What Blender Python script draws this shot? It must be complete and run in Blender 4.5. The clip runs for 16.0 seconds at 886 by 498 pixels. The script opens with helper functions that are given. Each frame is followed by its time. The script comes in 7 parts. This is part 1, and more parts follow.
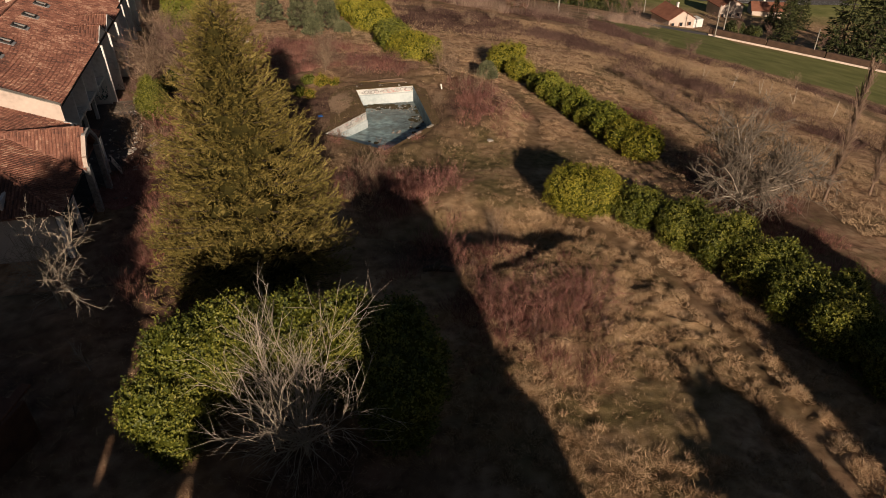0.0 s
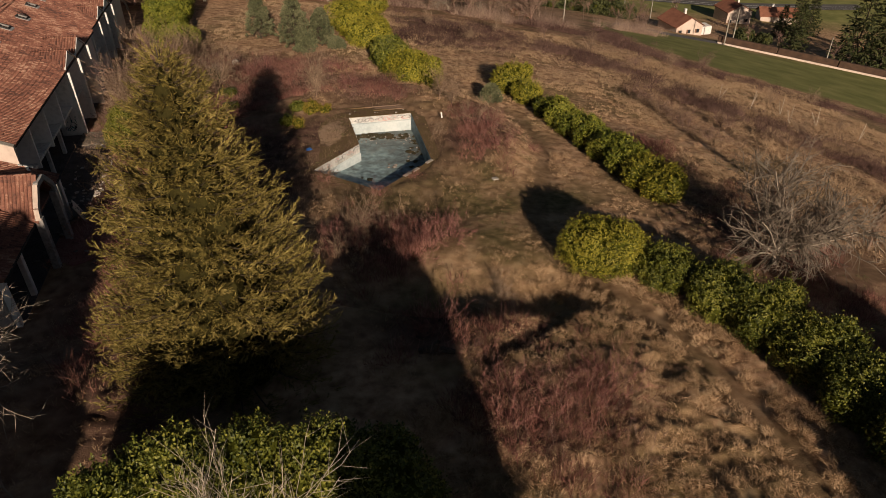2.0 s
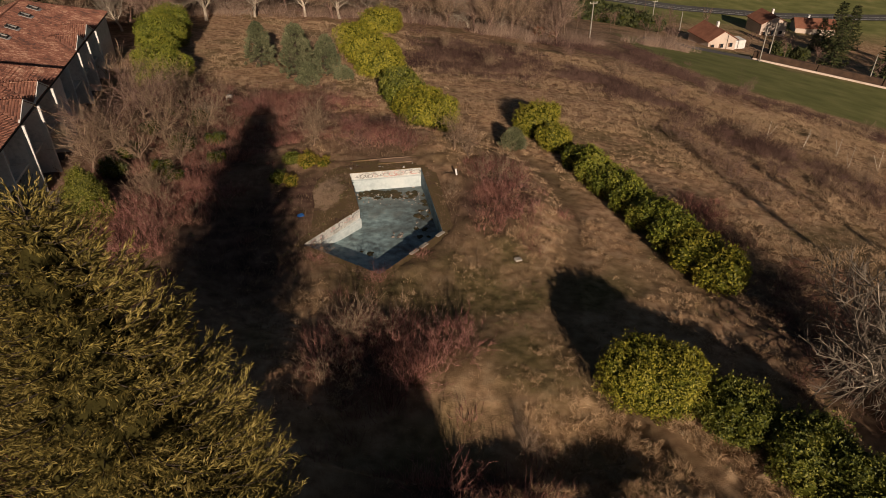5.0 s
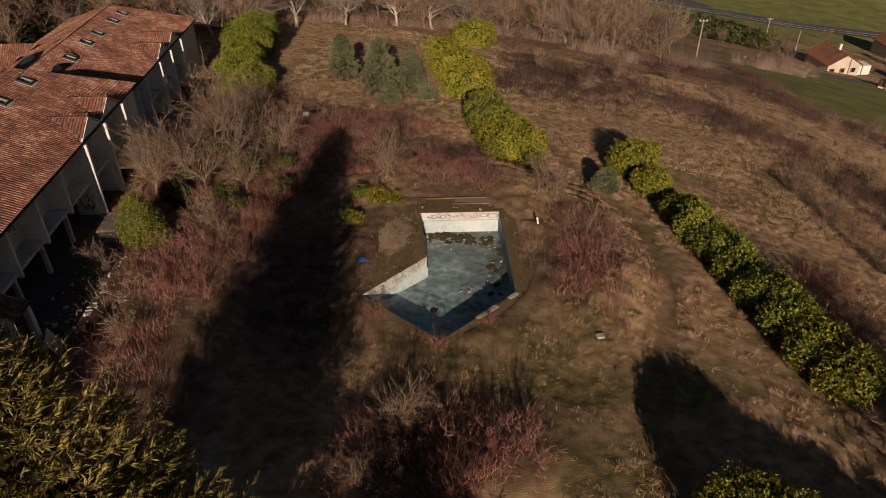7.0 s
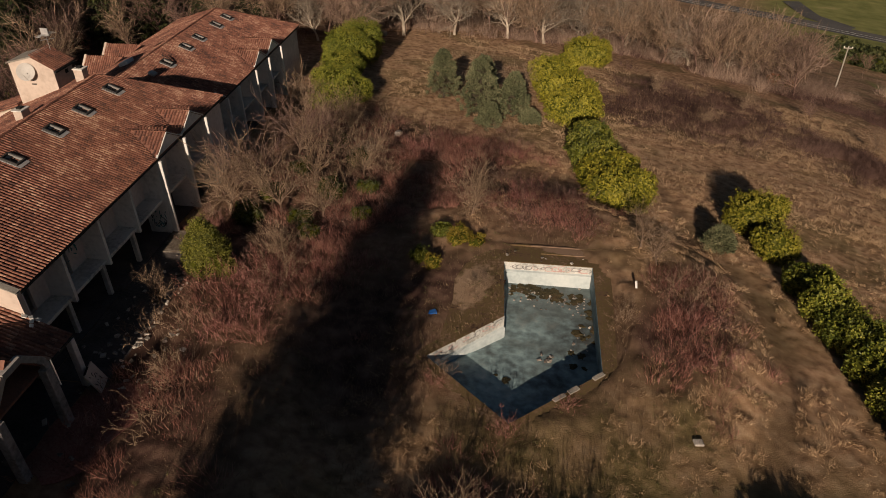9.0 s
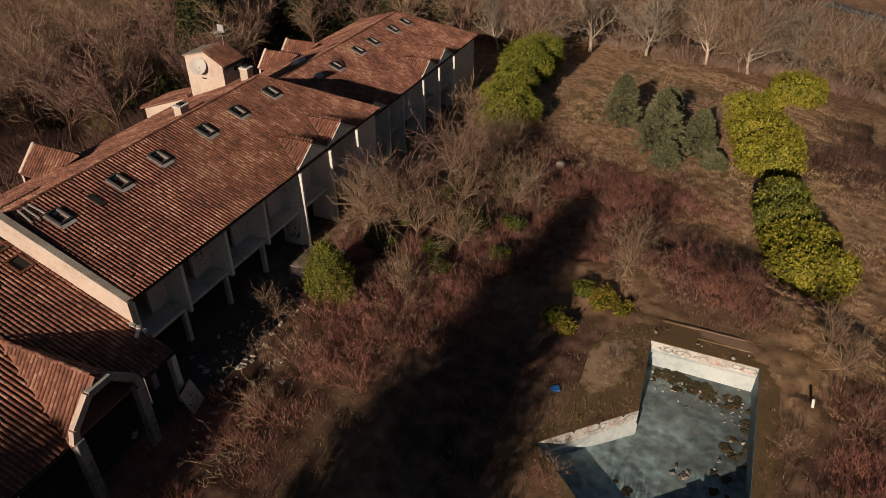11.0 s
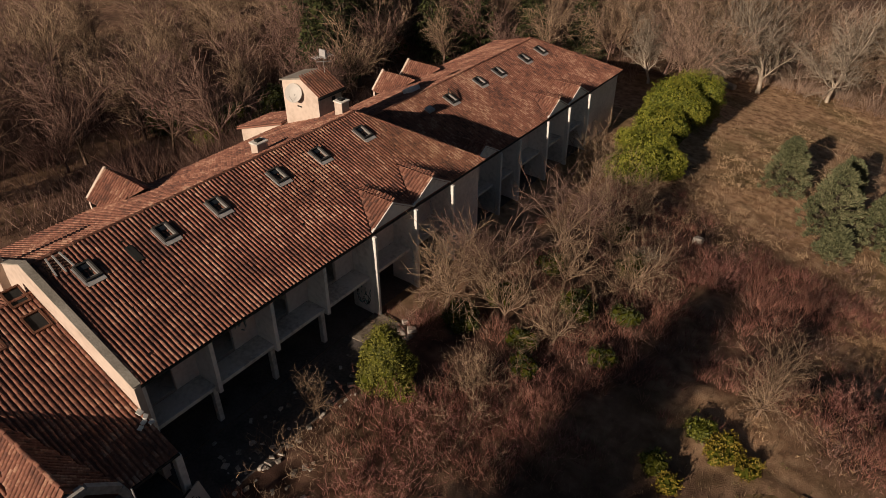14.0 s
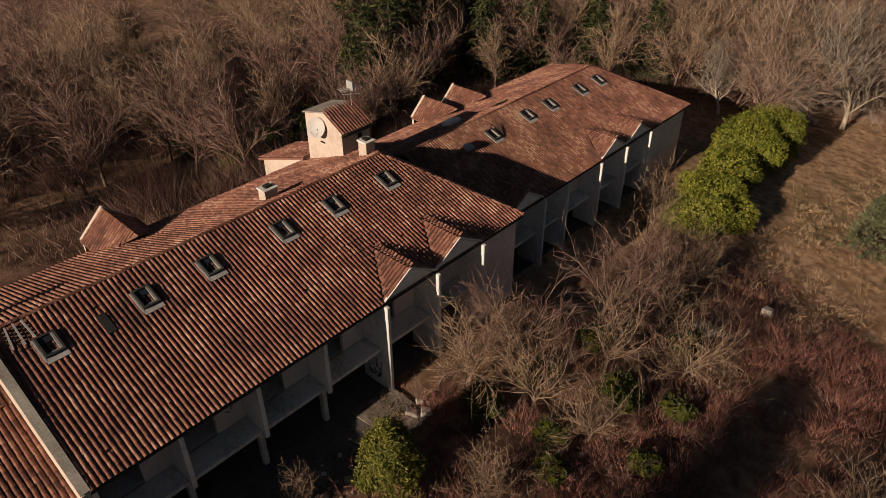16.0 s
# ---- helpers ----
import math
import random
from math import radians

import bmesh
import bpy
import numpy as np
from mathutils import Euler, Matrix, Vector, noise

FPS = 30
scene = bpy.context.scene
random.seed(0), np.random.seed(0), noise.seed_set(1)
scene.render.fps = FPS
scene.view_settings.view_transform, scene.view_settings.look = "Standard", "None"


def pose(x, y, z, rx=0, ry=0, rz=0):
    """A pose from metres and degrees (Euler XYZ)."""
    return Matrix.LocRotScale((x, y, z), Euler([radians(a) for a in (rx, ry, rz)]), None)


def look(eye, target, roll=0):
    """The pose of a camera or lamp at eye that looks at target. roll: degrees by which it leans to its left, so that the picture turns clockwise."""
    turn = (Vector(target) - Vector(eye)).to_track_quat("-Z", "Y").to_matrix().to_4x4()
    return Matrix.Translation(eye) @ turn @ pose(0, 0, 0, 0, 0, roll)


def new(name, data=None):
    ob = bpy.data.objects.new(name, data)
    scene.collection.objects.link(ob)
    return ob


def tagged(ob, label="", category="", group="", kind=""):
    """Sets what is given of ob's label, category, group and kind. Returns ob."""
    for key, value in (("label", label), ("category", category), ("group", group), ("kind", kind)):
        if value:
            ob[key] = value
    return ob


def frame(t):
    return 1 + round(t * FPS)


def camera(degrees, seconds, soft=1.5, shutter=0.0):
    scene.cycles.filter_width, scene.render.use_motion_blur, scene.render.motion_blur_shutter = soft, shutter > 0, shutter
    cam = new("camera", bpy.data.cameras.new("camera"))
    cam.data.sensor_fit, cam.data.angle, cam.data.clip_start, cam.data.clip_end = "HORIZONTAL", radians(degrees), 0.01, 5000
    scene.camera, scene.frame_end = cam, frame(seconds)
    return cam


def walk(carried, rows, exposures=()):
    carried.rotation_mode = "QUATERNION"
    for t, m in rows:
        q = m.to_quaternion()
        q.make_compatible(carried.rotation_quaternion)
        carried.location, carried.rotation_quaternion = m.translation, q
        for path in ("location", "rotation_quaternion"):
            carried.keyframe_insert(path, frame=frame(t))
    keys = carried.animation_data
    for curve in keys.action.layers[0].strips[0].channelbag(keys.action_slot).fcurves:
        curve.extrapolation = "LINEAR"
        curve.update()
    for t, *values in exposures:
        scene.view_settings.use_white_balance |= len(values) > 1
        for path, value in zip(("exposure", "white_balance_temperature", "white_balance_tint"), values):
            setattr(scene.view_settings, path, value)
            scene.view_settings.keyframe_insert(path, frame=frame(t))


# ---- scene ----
cam = camera(65.0, 16.0, soft=0.85)
METRES, EYE, TILT, LEAN, TURN = 55.0, 28.5, -34.65, 0.0, 0.0
ROWS = [
    (0.0, 0.0, 0.0, 0.0, 0.0, 0.0, 0.0),
    (0.5, 0.0003, 0.0264, 0.0184, 0.02, 0.0, -0.02),
    (1.0, 0.0009, 0.0533, 0.0373, 0.06, 0.01, -0.03),
    (1.5, 0.0015, 0.0809, 0.0562, 0.08, 0.02, -0.04),
    (2.0, 0.0022, 0.109, 0.0753, 0.12, 0.02, -0.06),
    (2.5, 0.003, 0.1372, 0.0948, 0.15, 0.04, -0.06),
    (3.0, 0.0039, 0.1655, 0.1148, 0.17, 0.03, -0.07),
    (3.5, 0.0046, 0.1944, 0.1349, 0.17, 0.05, -0.08),
    (4.0, 0.0059, 0.2227, 0.1553, 0.23, 0.05, -0.08),
    (6.5, 0.0084, 0.3548, 0.25, 6.29, -0.1, -4.03),
    (7.0, 0.0084, 0.3796, 0.2673, 8.21, -0.23, -5.3),
    (7.5, 0.0077, 0.4042, 0.2842, 10.06, -0.41, -6.52),
    (8.0, 0.0061, 0.4287, 0.3004, 12.04, -0.62, -7.82),
    (10.5, -0.0125, 0.546, 0.3793, 25.9, -3.51, -16.39),
    (11.0, -0.0192, 0.5694, 0.395, 30.5, -4.92, -18.89),
    (11.5, -0.0268, 0.5927, 0.411, 34.8, -6.42, -21.06),
    (12.0, -0.0367, 0.6156, 0.427, 38.72, -7.94, -22.93),
    (12.5, -0.0478, 0.6388, 0.4431, 41.28, -8.99, -24.08),
    (13.0, -0.0607, 0.6612, 0.4588, 41.68, -9.19, -24.29),
    (13.5, -0.076, 0.6825, 0.4737, 41.86, -9.29, -24.47),
    (14.0, -0.0927, 0.7036, 0.4881, 43.18, -9.84, -25.05),
    (14.5, -0.1095, 0.7243, 0.5032, 44.59, -10.46, -25.64),
    (15.0, -0.1279, 0.7447, 0.5176, 46.0, -11.07, -26.23),
    (15.5, -0.1474, 0.765, 0.5315, 47.44, -11.7, -26.8),
    (16.0, -0.1675, 0.7843, 0.5462, 48.71, -12.33, -27.29),
]
walk(cam, [(t, pose(0, 0, EYE, TILT, LEAN, TURN) @ pose(METRES * x, METRES * y, METRES * z, 90 + pitch, roll, yaw)) for t, x, y, z, yaw, pitch, roll in ROWS],
     exposures=[(0.0, 0.22), (4.0, 0.09), (8.0, -0.02), (11.0, 0.0), (13.5, 0.13), (16.0, 0.15)])

# ---- light ----
SUN_EL, SUN_AZ = radians(20.5), math.atan2(0.185, -0.983)      # azimuth clockwise from +y
sun_way = Vector((math.sin(SUN_AZ) * math.cos(SUN_EL), math.cos(SUN_AZ) * math.cos(SUN_EL), math.sin(SUN_EL)))
world = bpy.data.worlds.new("world")
scene.world = world
world.use_nodes = True
sky = world.node_tree.nodes.new("ShaderNodeTexSky")
sky.sky_type, sky.sun_disc, sky.sun_elevation, sky.sun_rotation = "NISHITA", False, SUN_EL, SUN_AZ
world.node_tree.links.new(sky.outputs[0], world.node_tree.nodes["Background"].inputs[0])
world.node_tree.nodes["Background"].inputs[1].default_value = 0.0195
sun = new("sun", bpy.data.lights.new("sun", "SUN"))
sun.data.energy, sun.data.angle, sun.data.color = 5.0, radians(0.5), (1.0, 0.795, 0.62)
sun.matrix_world = look((0, 0, 60), Vector((0, 0, 60)) - sun_way)


# ---- terrain ----
GROUND = (-2.299, -8.183, -11.798, -11.615, -11.073, -1.209, -5.868, 1.868, 1.746, -4.244, -0.536, 2.02, 6.432, 4.096, -4.167)


def smooth(a, b, x):
    t = np.clip((x - a) / (b - a), 0, 1)
    return t * t * (3 - 2 * t)


B_ORIGIN, B_TURN = np.array((-30.05, 51.4)), radians(101.6)
B_U = np.array((math.cos(B_TURN), math.sin(B_TURN)))
B_V = np.array((-math.sin(B_TURN), math.cos(B_TURN)))


def to_local(x, y):
    dx, dy = x - B_ORIGIN[0], y - B_ORIGIN[1]
    return dx * B_U[0] + dy * B_U[1], dx * B_V[0] + dy * B_V[1]


def height(x, y):
    """Height of the hillside, with a level pool terrace and the two building terraces."""
    x, y = np.asarray(x, float), np.asarray(y, float)
    X, Y = np.tanh(x / 140.0) * 1.4, np.tanh((y - 80) / 150.0) * 1.5
    terms = (1 + 0 * X, X, Y, X * X, X * Y, Y * Y, X**3, X * X * Y, X * Y * Y, Y**3, X**4, X**3 * Y, X * X * Y * Y, X * Y**3, Y**4)
    z = sum(k * b for k, b in zip(GROUND, terms))
    d = np.hypot((x + 6.5) / 1.0, (y - 66.0) / 1.25)
    z = z + (0.0 - z) * (1 - smooth(10.5, 17.0, d))
    # a short north bank and a narrow ditch across the near meadow
    across = y - 38.0 - 0.03 * (x - 2) ** 2 * 0.5
    along = smooth(-9, -4, x) * (1 - smooth(7.5, 11, x))
    z = z - 1.25 * smooth(-0.3, 1.1, across) * (1 - smooth(1.5, 9.0, across)) * along
    z = z - 0.55 * np.exp(-((0.727 * (y - 33.4) - 0.686 * (x - 1.8)) / 0.55) ** 2) * smooth(1.0, 2.5, x) * (1 - smooth(7.0, 8.5, x))
    u, v = to_local(x, y)
    edge = np.maximum(np.maximum(-16 - u, u - 27.5), np.maximum(-4.5 - v, v - 19))
    z = z + (0.68 - z) * (1 - smooth(0.0, 5.0, edge))
    edge = np.maximum(np.maximum(31.0 - u, u - 58), np.maximum(0.5 - v, v - 21))
    z = z + (-2.05 - z) * (1 - smooth(0.0, 5.0, edge))
    return z


def zat(x, y):
    return float(height(x, y))


# ---- mesh helpers ----
def mesh(name, verts, faces, material=None, soft=False):
    me = bpy.data.meshes.new(name)
    verts = np.asarray(verts, np.float32).reshape(-1, 3)
    if isinstance(faces, np.ndarray):
        n, k = faces.shape
        me.vertices.add(len(verts))
        me.vertices.foreach_set("co", verts.ravel())
        me.loops.add(n * k)
        me.loops.foreach_set("vertex_index", faces.astype(np.int32).ravel())
        me.polygons.add(n)
        me.polygons.foreach_set("loop_start", np.arange(0, n * k, k, dtype=np.int32))
        me.polygons.foreach_set("loop_total", np.full(n, k, np.int32))
        me.update(calc_edges=True)
    else:
        me.from_pydata([tuple(map(float, p)) for p in verts], [], faces)
        me.update()
    if material:
        me.materials.append(material)
    if soft:
        me.polygons.foreach_set("use_smooth", np.ones(len(me.polygons), bool))
    return me


def part(name, data, parent, label="", at=None):
    ob = new(name, data)
    ob.parent = parent
    if at is not None:
        ob.matrix_basis = at
    return tagged(ob, label) if label else ob


def thing(name, label, category, group="", kind="", at=None, data=None):
    ob = new(name, data)
    if at is not None:
        ob.matrix_basis = at
    return tagged(ob, label, category, group, kind)


BOX_FACES = [(0, 1, 3, 2), (4, 6, 7, 5), (0, 4, 5, 1), (2, 3, 7, 6), (0, 2, 6, 4), (1, 5, 7, 3)]


class Build:
    """Collects simple solids into one mesh."""

    def __init__(self):
        self.v, self.f = [], []

    def add(self, verts, faces):
        n = len(self.v)
        self.v += [tuple(p) for p in verts]
        self.f += [tuple(i + n for i in f) for f in faces]
        return self

    def box(self, x0, x1, y0, y1, z0, z1):
        return self.add([(x, y, z) for x in (x0, x1) for y in (y0, y1) for z in (z0, z1)], BOX_FACES)

    def beam(self, a, b, w, h, up=(0, 0, 1)):
        a, b = Vector(a), Vector(b)
        d = (b - a).normalized()
        s = d.cross(Vector(up)).normalized()
        n = s.cross(d)
        return self.add([p + s * (w / 2 * i) + n * (h / 2 * j) for p in (a, b) for i in (-1, 1) for j in (-1, 1)], BOX_FACES)

    def prism(self, outline, way):
        """A flat outline (list of points) swept by the vector way."""
        n, w = len(outline), Vector(way)
        verts = [Vector(p) for p in outline] + [Vector(p) + w for p in outline]
        faces = [tuple(range(n - 1, -1, -1)), tuple(range(n, 2 * n))] + [(i, (i + 1) % n, (i + 1) % n + n, i + n) for i in range(n)]
        return self.add(verts, faces)

    def mesh(self, name, material, bevel=0.0):
        if bevel:
            me = mesh(name, self.v, self.f)
            bm = bmesh.new()
            bm.from_mesh(me)
            bmesh.ops.recalc_face_normals(bm, faces=bm.faces)
            bmesh.ops.bevel(bm, geom=bm.edges[:], offset=bevel, segments=1, affect="EDGES")
            bm.to_mesh(me)
            bm.free()
            me.materials.append(material)
            return me
        me = mesh(name, self.v, self.f, material)
        bm = bmesh.new()
        bm.from_mesh(me)
        bmesh.ops.recalc_face_normals(bm, faces=bm.faces)
        bm.to_mesh(me)
        bm.free()
        return me


def tubes(p0, p1, r0, r1, sides=3):
    """Tapered twigs: arrays of ends and radii to vertices and quads."""
    p0, p1 = np.asarray(p0, float), np.asarray(p1, float)
    r0, r1 = np.asarray(r0, float), np.asarray(r1, float)
    d = p1 - p0
    d /= np.maximum(np.linalg.norm(d, axis=1, keepdims=True), 1e-6)
    ref = np.where(np.abs(d[:, 2:3]) > 0.9, np.array([[1.0, 0, 0]]), np.array([[0, 0, 1.0]]))
    s = np.cross(d, ref)
    s /= np.linalg.norm(s, axis=1, keepdims=True)
    n = np.cross(s, d)
    a = np.arange(sides) * 2 * np.pi / sides
    ring = np.cos(a)[None, :, None] * s[:, None, :] + np.sin(a)[None, :, None] * n[:, None, :]
    v = np.concatenate([p0[:, None] + ring * r0[:, None, None], p1[:, None] + ring * r1[:, None, None]], 1)
    i = np.arange(sides)
    j = (i + 1) % sides
    f = np.stack([i, j, j + sides, i + sides], 1)
    f = f[None] + (np.arange(len(p0)) * 2 * sides)[:, None, None]
    return v.reshape(-1, 3), f.reshape(-1, 4)


def spikes(p0, p1, r0):
    """Pointed three-sided twigs: arrays of ends and foot radii to vertices and triangles."""
    p0, p1, r0 = np.asarray(p0, float), np.asarray(p1, float), np.asarray(r0, float)
    d = p1 - p0
    d /= np.maximum(np.linalg.norm(d, axis=1, keepdims=True), 1e-6)
    ref = np.where(np.abs(d[:, 2:3]) > 0.9, np.array([[1.0, 0, 0]]), np.array([[0, 0, 1.0]]))
    s = np.cross(d, ref)
    s /= np.linalg.norm(s, axis=1, keepdims=True)
    n = np.cross(s, d)
    a = np.arange(3) * 2 * np.pi / 3
    ring = np.cos(a)[None, :, None] * s[:, None, :] + np.sin(a)[None, :, None] * n[:, None, :]
    v = np.concatenate([p0[:, None] + ring * r0[:, None, None], p1[:, None]], 1)
    f = np.array([(0, 1, 3), (1, 2, 3), (2, 0, 3)])[None] + (np.arange(len(p0)) * 4)[:, None, None]
    return v.reshape(-1, 3), f.reshape(-1, 3)


def leaves(at, way, up, length, width, fold=0.25):
    """Folded pointed leaves: two triangles each, as arrays."""
    way = way / np.maximum(np.linalg.norm(way, axis=1, keepdims=True), 1e-6)
    side = np.cross(way, up)
    side /= np.maximum(np.linalg.norm(side, axis=1, keepdims=True), 1e-6)
    nrm = np.cross(side, way)
    L, W = length[:, None], width[:, None]
    mid = at + way * L * 0.5
    a, b = at, at + way * L - nrm * L * 0.12
    c, e = mid + side * W + nrm * W * fold, mid - side * W + nrm * W * fold
    v = np.stack([a, c, b, e], 1).reshape(-1, 3)
    k = np.arange(len(at))[:, None] * 4
    f = np.concatenate([k + np.array([[0, 1, 2]]), k + np.array([[0, 2, 3]])], 1).reshape(-1, 3)
    return v, f


def unit(rng, n):
    w = rng.normal(size=(n, 3))
    return w / np.linalg.norm(w, axis=1, keepdims=True)


# ---- materials ----
def material(name, colours, scale=1.0, rough=0.9, bump=0.3, bump_scale=None, fine=12.0, per="none", spec=0.3, metal=0.0, detail=6.0, spread=0.25):
    """colours: dark to light stops of a colour ramp, driven by noise at two scales and, per 'object' or 'island', a shift of its own."""
    m = bpy.data.materials.new(name)
    m.use_nodes = True
    nt = m.node_tree
    N, L = nt.nodes, nt.links
    bsdf = N["Principled BSDF"]
    geo = N.new("ShaderNodeNewGeometry")
    tex = N.new("ShaderNodeTexCoord")
    big, small = N.new("ShaderNodeTexNoise"), N.new("ShaderNodeTexNoise")
    for n, s in ((big, scale), (small, scale * fine)):
        n.inputs["Scale"].default_value, n.inputs["Detail"].default_value = s, detail
        L.new(geo.outputs["Position"], n.inputs["Vector"])
    mix = N.new("ShaderNodeMix")
    mix.inputs[0].default_value = 0.42
    L.new(big.outputs[0], mix.inputs[2])
    L.new(small.outputs[0], mix.inputs[3])
    value = mix.outputs[0]
    if per != "none":
        info = N.new("ShaderNodeObjectInfo") if per == "object" else geo
        off = N.new("ShaderNodeMath")
        off.operation = "MULTIPLY_ADD"
        off.inputs[1].default_value = spread
        L.new(info.outputs["Random" if per == "object" else "Random Per Island"], off.inputs[0])
        shift = N.new("ShaderNodeMath")
        shift.operation = "SUBTRACT"
        shift.inputs[1].default_value = spread / 2
        L.new(value, shift.inputs[0])
        L.new(shift.outputs[0], off.inputs[2])
        value = off.outputs[0]
    ramp = N.new("ShaderNodeValToRGB")
    el = ramp.color_ramp.elements
    lo, hi = 0.34, 0.66
    el[0].position, el[0].color = lo, (*colours[0], 1)
    el[1].position, el[1].color = hi, (*colours[-1], 1)
    for i, c in enumerate(colours[1:-1], 1):
        e = el.new(lo + (hi - lo) * i / (len(colours) - 1))
        e.color = (*c, 1)
    L.new(value, ramp.inputs[0])
    L.new(ramp.outputs[0], bsdf.inputs["Base Color"])
    bsdf.inputs["Roughness"].default_value = rough
    bsdf.inputs["Specular IOR Level"].default_value = spec
    bsdf.inputs["Metallic"].default_value = metal
    if bump:
        b = N.new("ShaderNodeBump")
        b.inputs["Strength"].default_value = bump
        b.inputs["Distance"].default_value = 0.05
        n = N.new("ShaderNodeTexNoise")
        n.inputs["Scale"].default_value, n.inputs["Detail"].default_value = bump_scale or scale * fine, 8
        L.new(geo.outputs["Position"], n.inputs["Vector"])
        L.new(n.outputs[0], b.inputs["Height"])
        L.new(b.outputs[0], bsdf.inputs["Normal"])
    return m


M = {}
M["tile"] = material("terracotta_tile", [(0.095, 0.048, 0.038), (0.19, 0.082, 0.057), (0.26, 0.116, 0.078), (0.42, 0.25, 0.175)], 0.5, 0.85, 0.4, 30, 14, per="island", spread=0.2)
M["tile_piece"] = material("terracotta_tile_piece", [(0.095, 0.048, 0.038), (0.19, 0.082, 0.057), (0.26, 0.116, 0.078), (0.42, 0.25, 0.175)], 0.5, 0.85, 0.4, 30, 14, per="object", spread=0.2)
M["underlay"] = material("roof_channel", [(0.16, 0.08, 0.06), (0.30, 0.14, 0.096)], 0.8, 0.95, 0.3, 20)
M["render"] = material("pale_render", [(0.42, 0.34, 0.28), (0.54, 0.445, 0.375), (0.60, 0.505, 0.425)], 0.35, 0.9, 0.15, 14, 9)
M["grey_wall"] = material("stained_grey_render", [(0.54, 0.52, 0.49), (0.76, 0.73, 0.69), (0.84, 0.81, 0.77)], 0.4, 0.9, 0.15, 12, 8)
# darker copy of the render for porch parts out of the sun
M["shade_grey"] = material("shade_grey_render", [(0.16, 0.15, 0.145), (0.30, 0.285, 0.27), (0.40, 0.38, 0.36)], 0.6, 0.92, 0.2, 12, 8)
M["pink_wall"] = material("pinkish_inner_wall", [(0.60, 0.49, 0.44), (0.80, 0.69, 0.63)], 0.5, 0.9, 0.1, 12, 8)
M["concrete"] = material("weathered_concrete", [(0.36, 0.34, 0.31), (0.64, 0.61, 0.56), (0.74, 0.71, 0.66)], 0.5, 0.92, 0.3, 16, 9)
M["dark_floor"] = material("dark_grey_floor", [(0.05, 0.044, 0.041), (0.14, 0.122, 0.112)], 0.6, 0.95, 0.4, 8)
M["frame"] = material("dark_grey_metal_frame", [(0.025, 0.025, 0.025), (0.055, 0.053, 0.05)], 2.0, 0.75, 0.0, spec=0.2)
M["zinc"] = material("pale_zinc_flashing", [(0.26, 0.26, 0.26), (0.42, 0.41, 0.40)], 2.0, 0.5, 0.1, spec=0.5)
M["white"] = material("white_painted_metal", [(0.58, 0.57, 0.54), (0.76, 0.75, 0.71)], 1.5, 0.6, 0.05)
M["lining"] = material("sunlit_reveal_grey", [(0.15, 0.145, 0.138), (0.28, 0.27, 0.255)], 2.0, 0.85, 0.1)
M["dish"] = material("dull_white_dish", [(0.42, 0.40, 0.37), (0.52, 0.50, 0.47)], 1.5, 0.7, 0.0)
# near-black that paints the darkness of holes and slots
M["black"] = material("unlit_hole_black", [(0.012, 0.012, 0.012), (0.03, 0.03, 0.028)], 1.0, 0.9, 0.0)
M["timber"] = material("weathered_timber", [(0.10, 0.06, 0.04), (0.22, 0.12, 0.075)], 2.0, 0.9, 0.4, 30)
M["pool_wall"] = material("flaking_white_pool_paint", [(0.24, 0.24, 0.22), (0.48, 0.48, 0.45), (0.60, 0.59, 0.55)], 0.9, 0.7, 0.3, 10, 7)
# blue pool paint, darkened for the walls out of the sun
M["pool_shaded"] = material("shaded_blue_pool_paint", [(0.05, 0.085, 0.105), (0.13, 0.21, 0.25), (0.22, 0.31, 0.34)], 0.5, 0.6, 0.2, 9, 7)
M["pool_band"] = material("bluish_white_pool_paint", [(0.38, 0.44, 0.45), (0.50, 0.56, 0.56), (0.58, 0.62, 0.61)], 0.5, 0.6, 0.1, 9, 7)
M["grey_paint"] = material("grey_spray_paint", [(0.16, 0.16, 0.16), (0.30, 0.29, 0.28)], 2.0, 0.8, 0.0)
M["pink_paint"] = material("faded_pink_spray_paint", [(0.42, 0.26, 0.24), (0.52, 0.36, 0.33)], 2.0, 0.8, 0.0)
M["litter"] = material("rotting_leaf_litter", [(0.02, 0.018, 0.01), (0.06, 0.05, 0.022), (0.10, 0.065, 0.035)], 1.5, 0.95, 0.8, 14)
M["pool_floor"] = material("silted_blue_pool_floor", [(0.08, 0.092, 0.092), (0.18, 0.25, 0.26), (0.33, 0.46, 0.47), (0.50, 0.58, 0.56)], 0.35, 0.5, 0.2, 8, 6, spec=0.4)


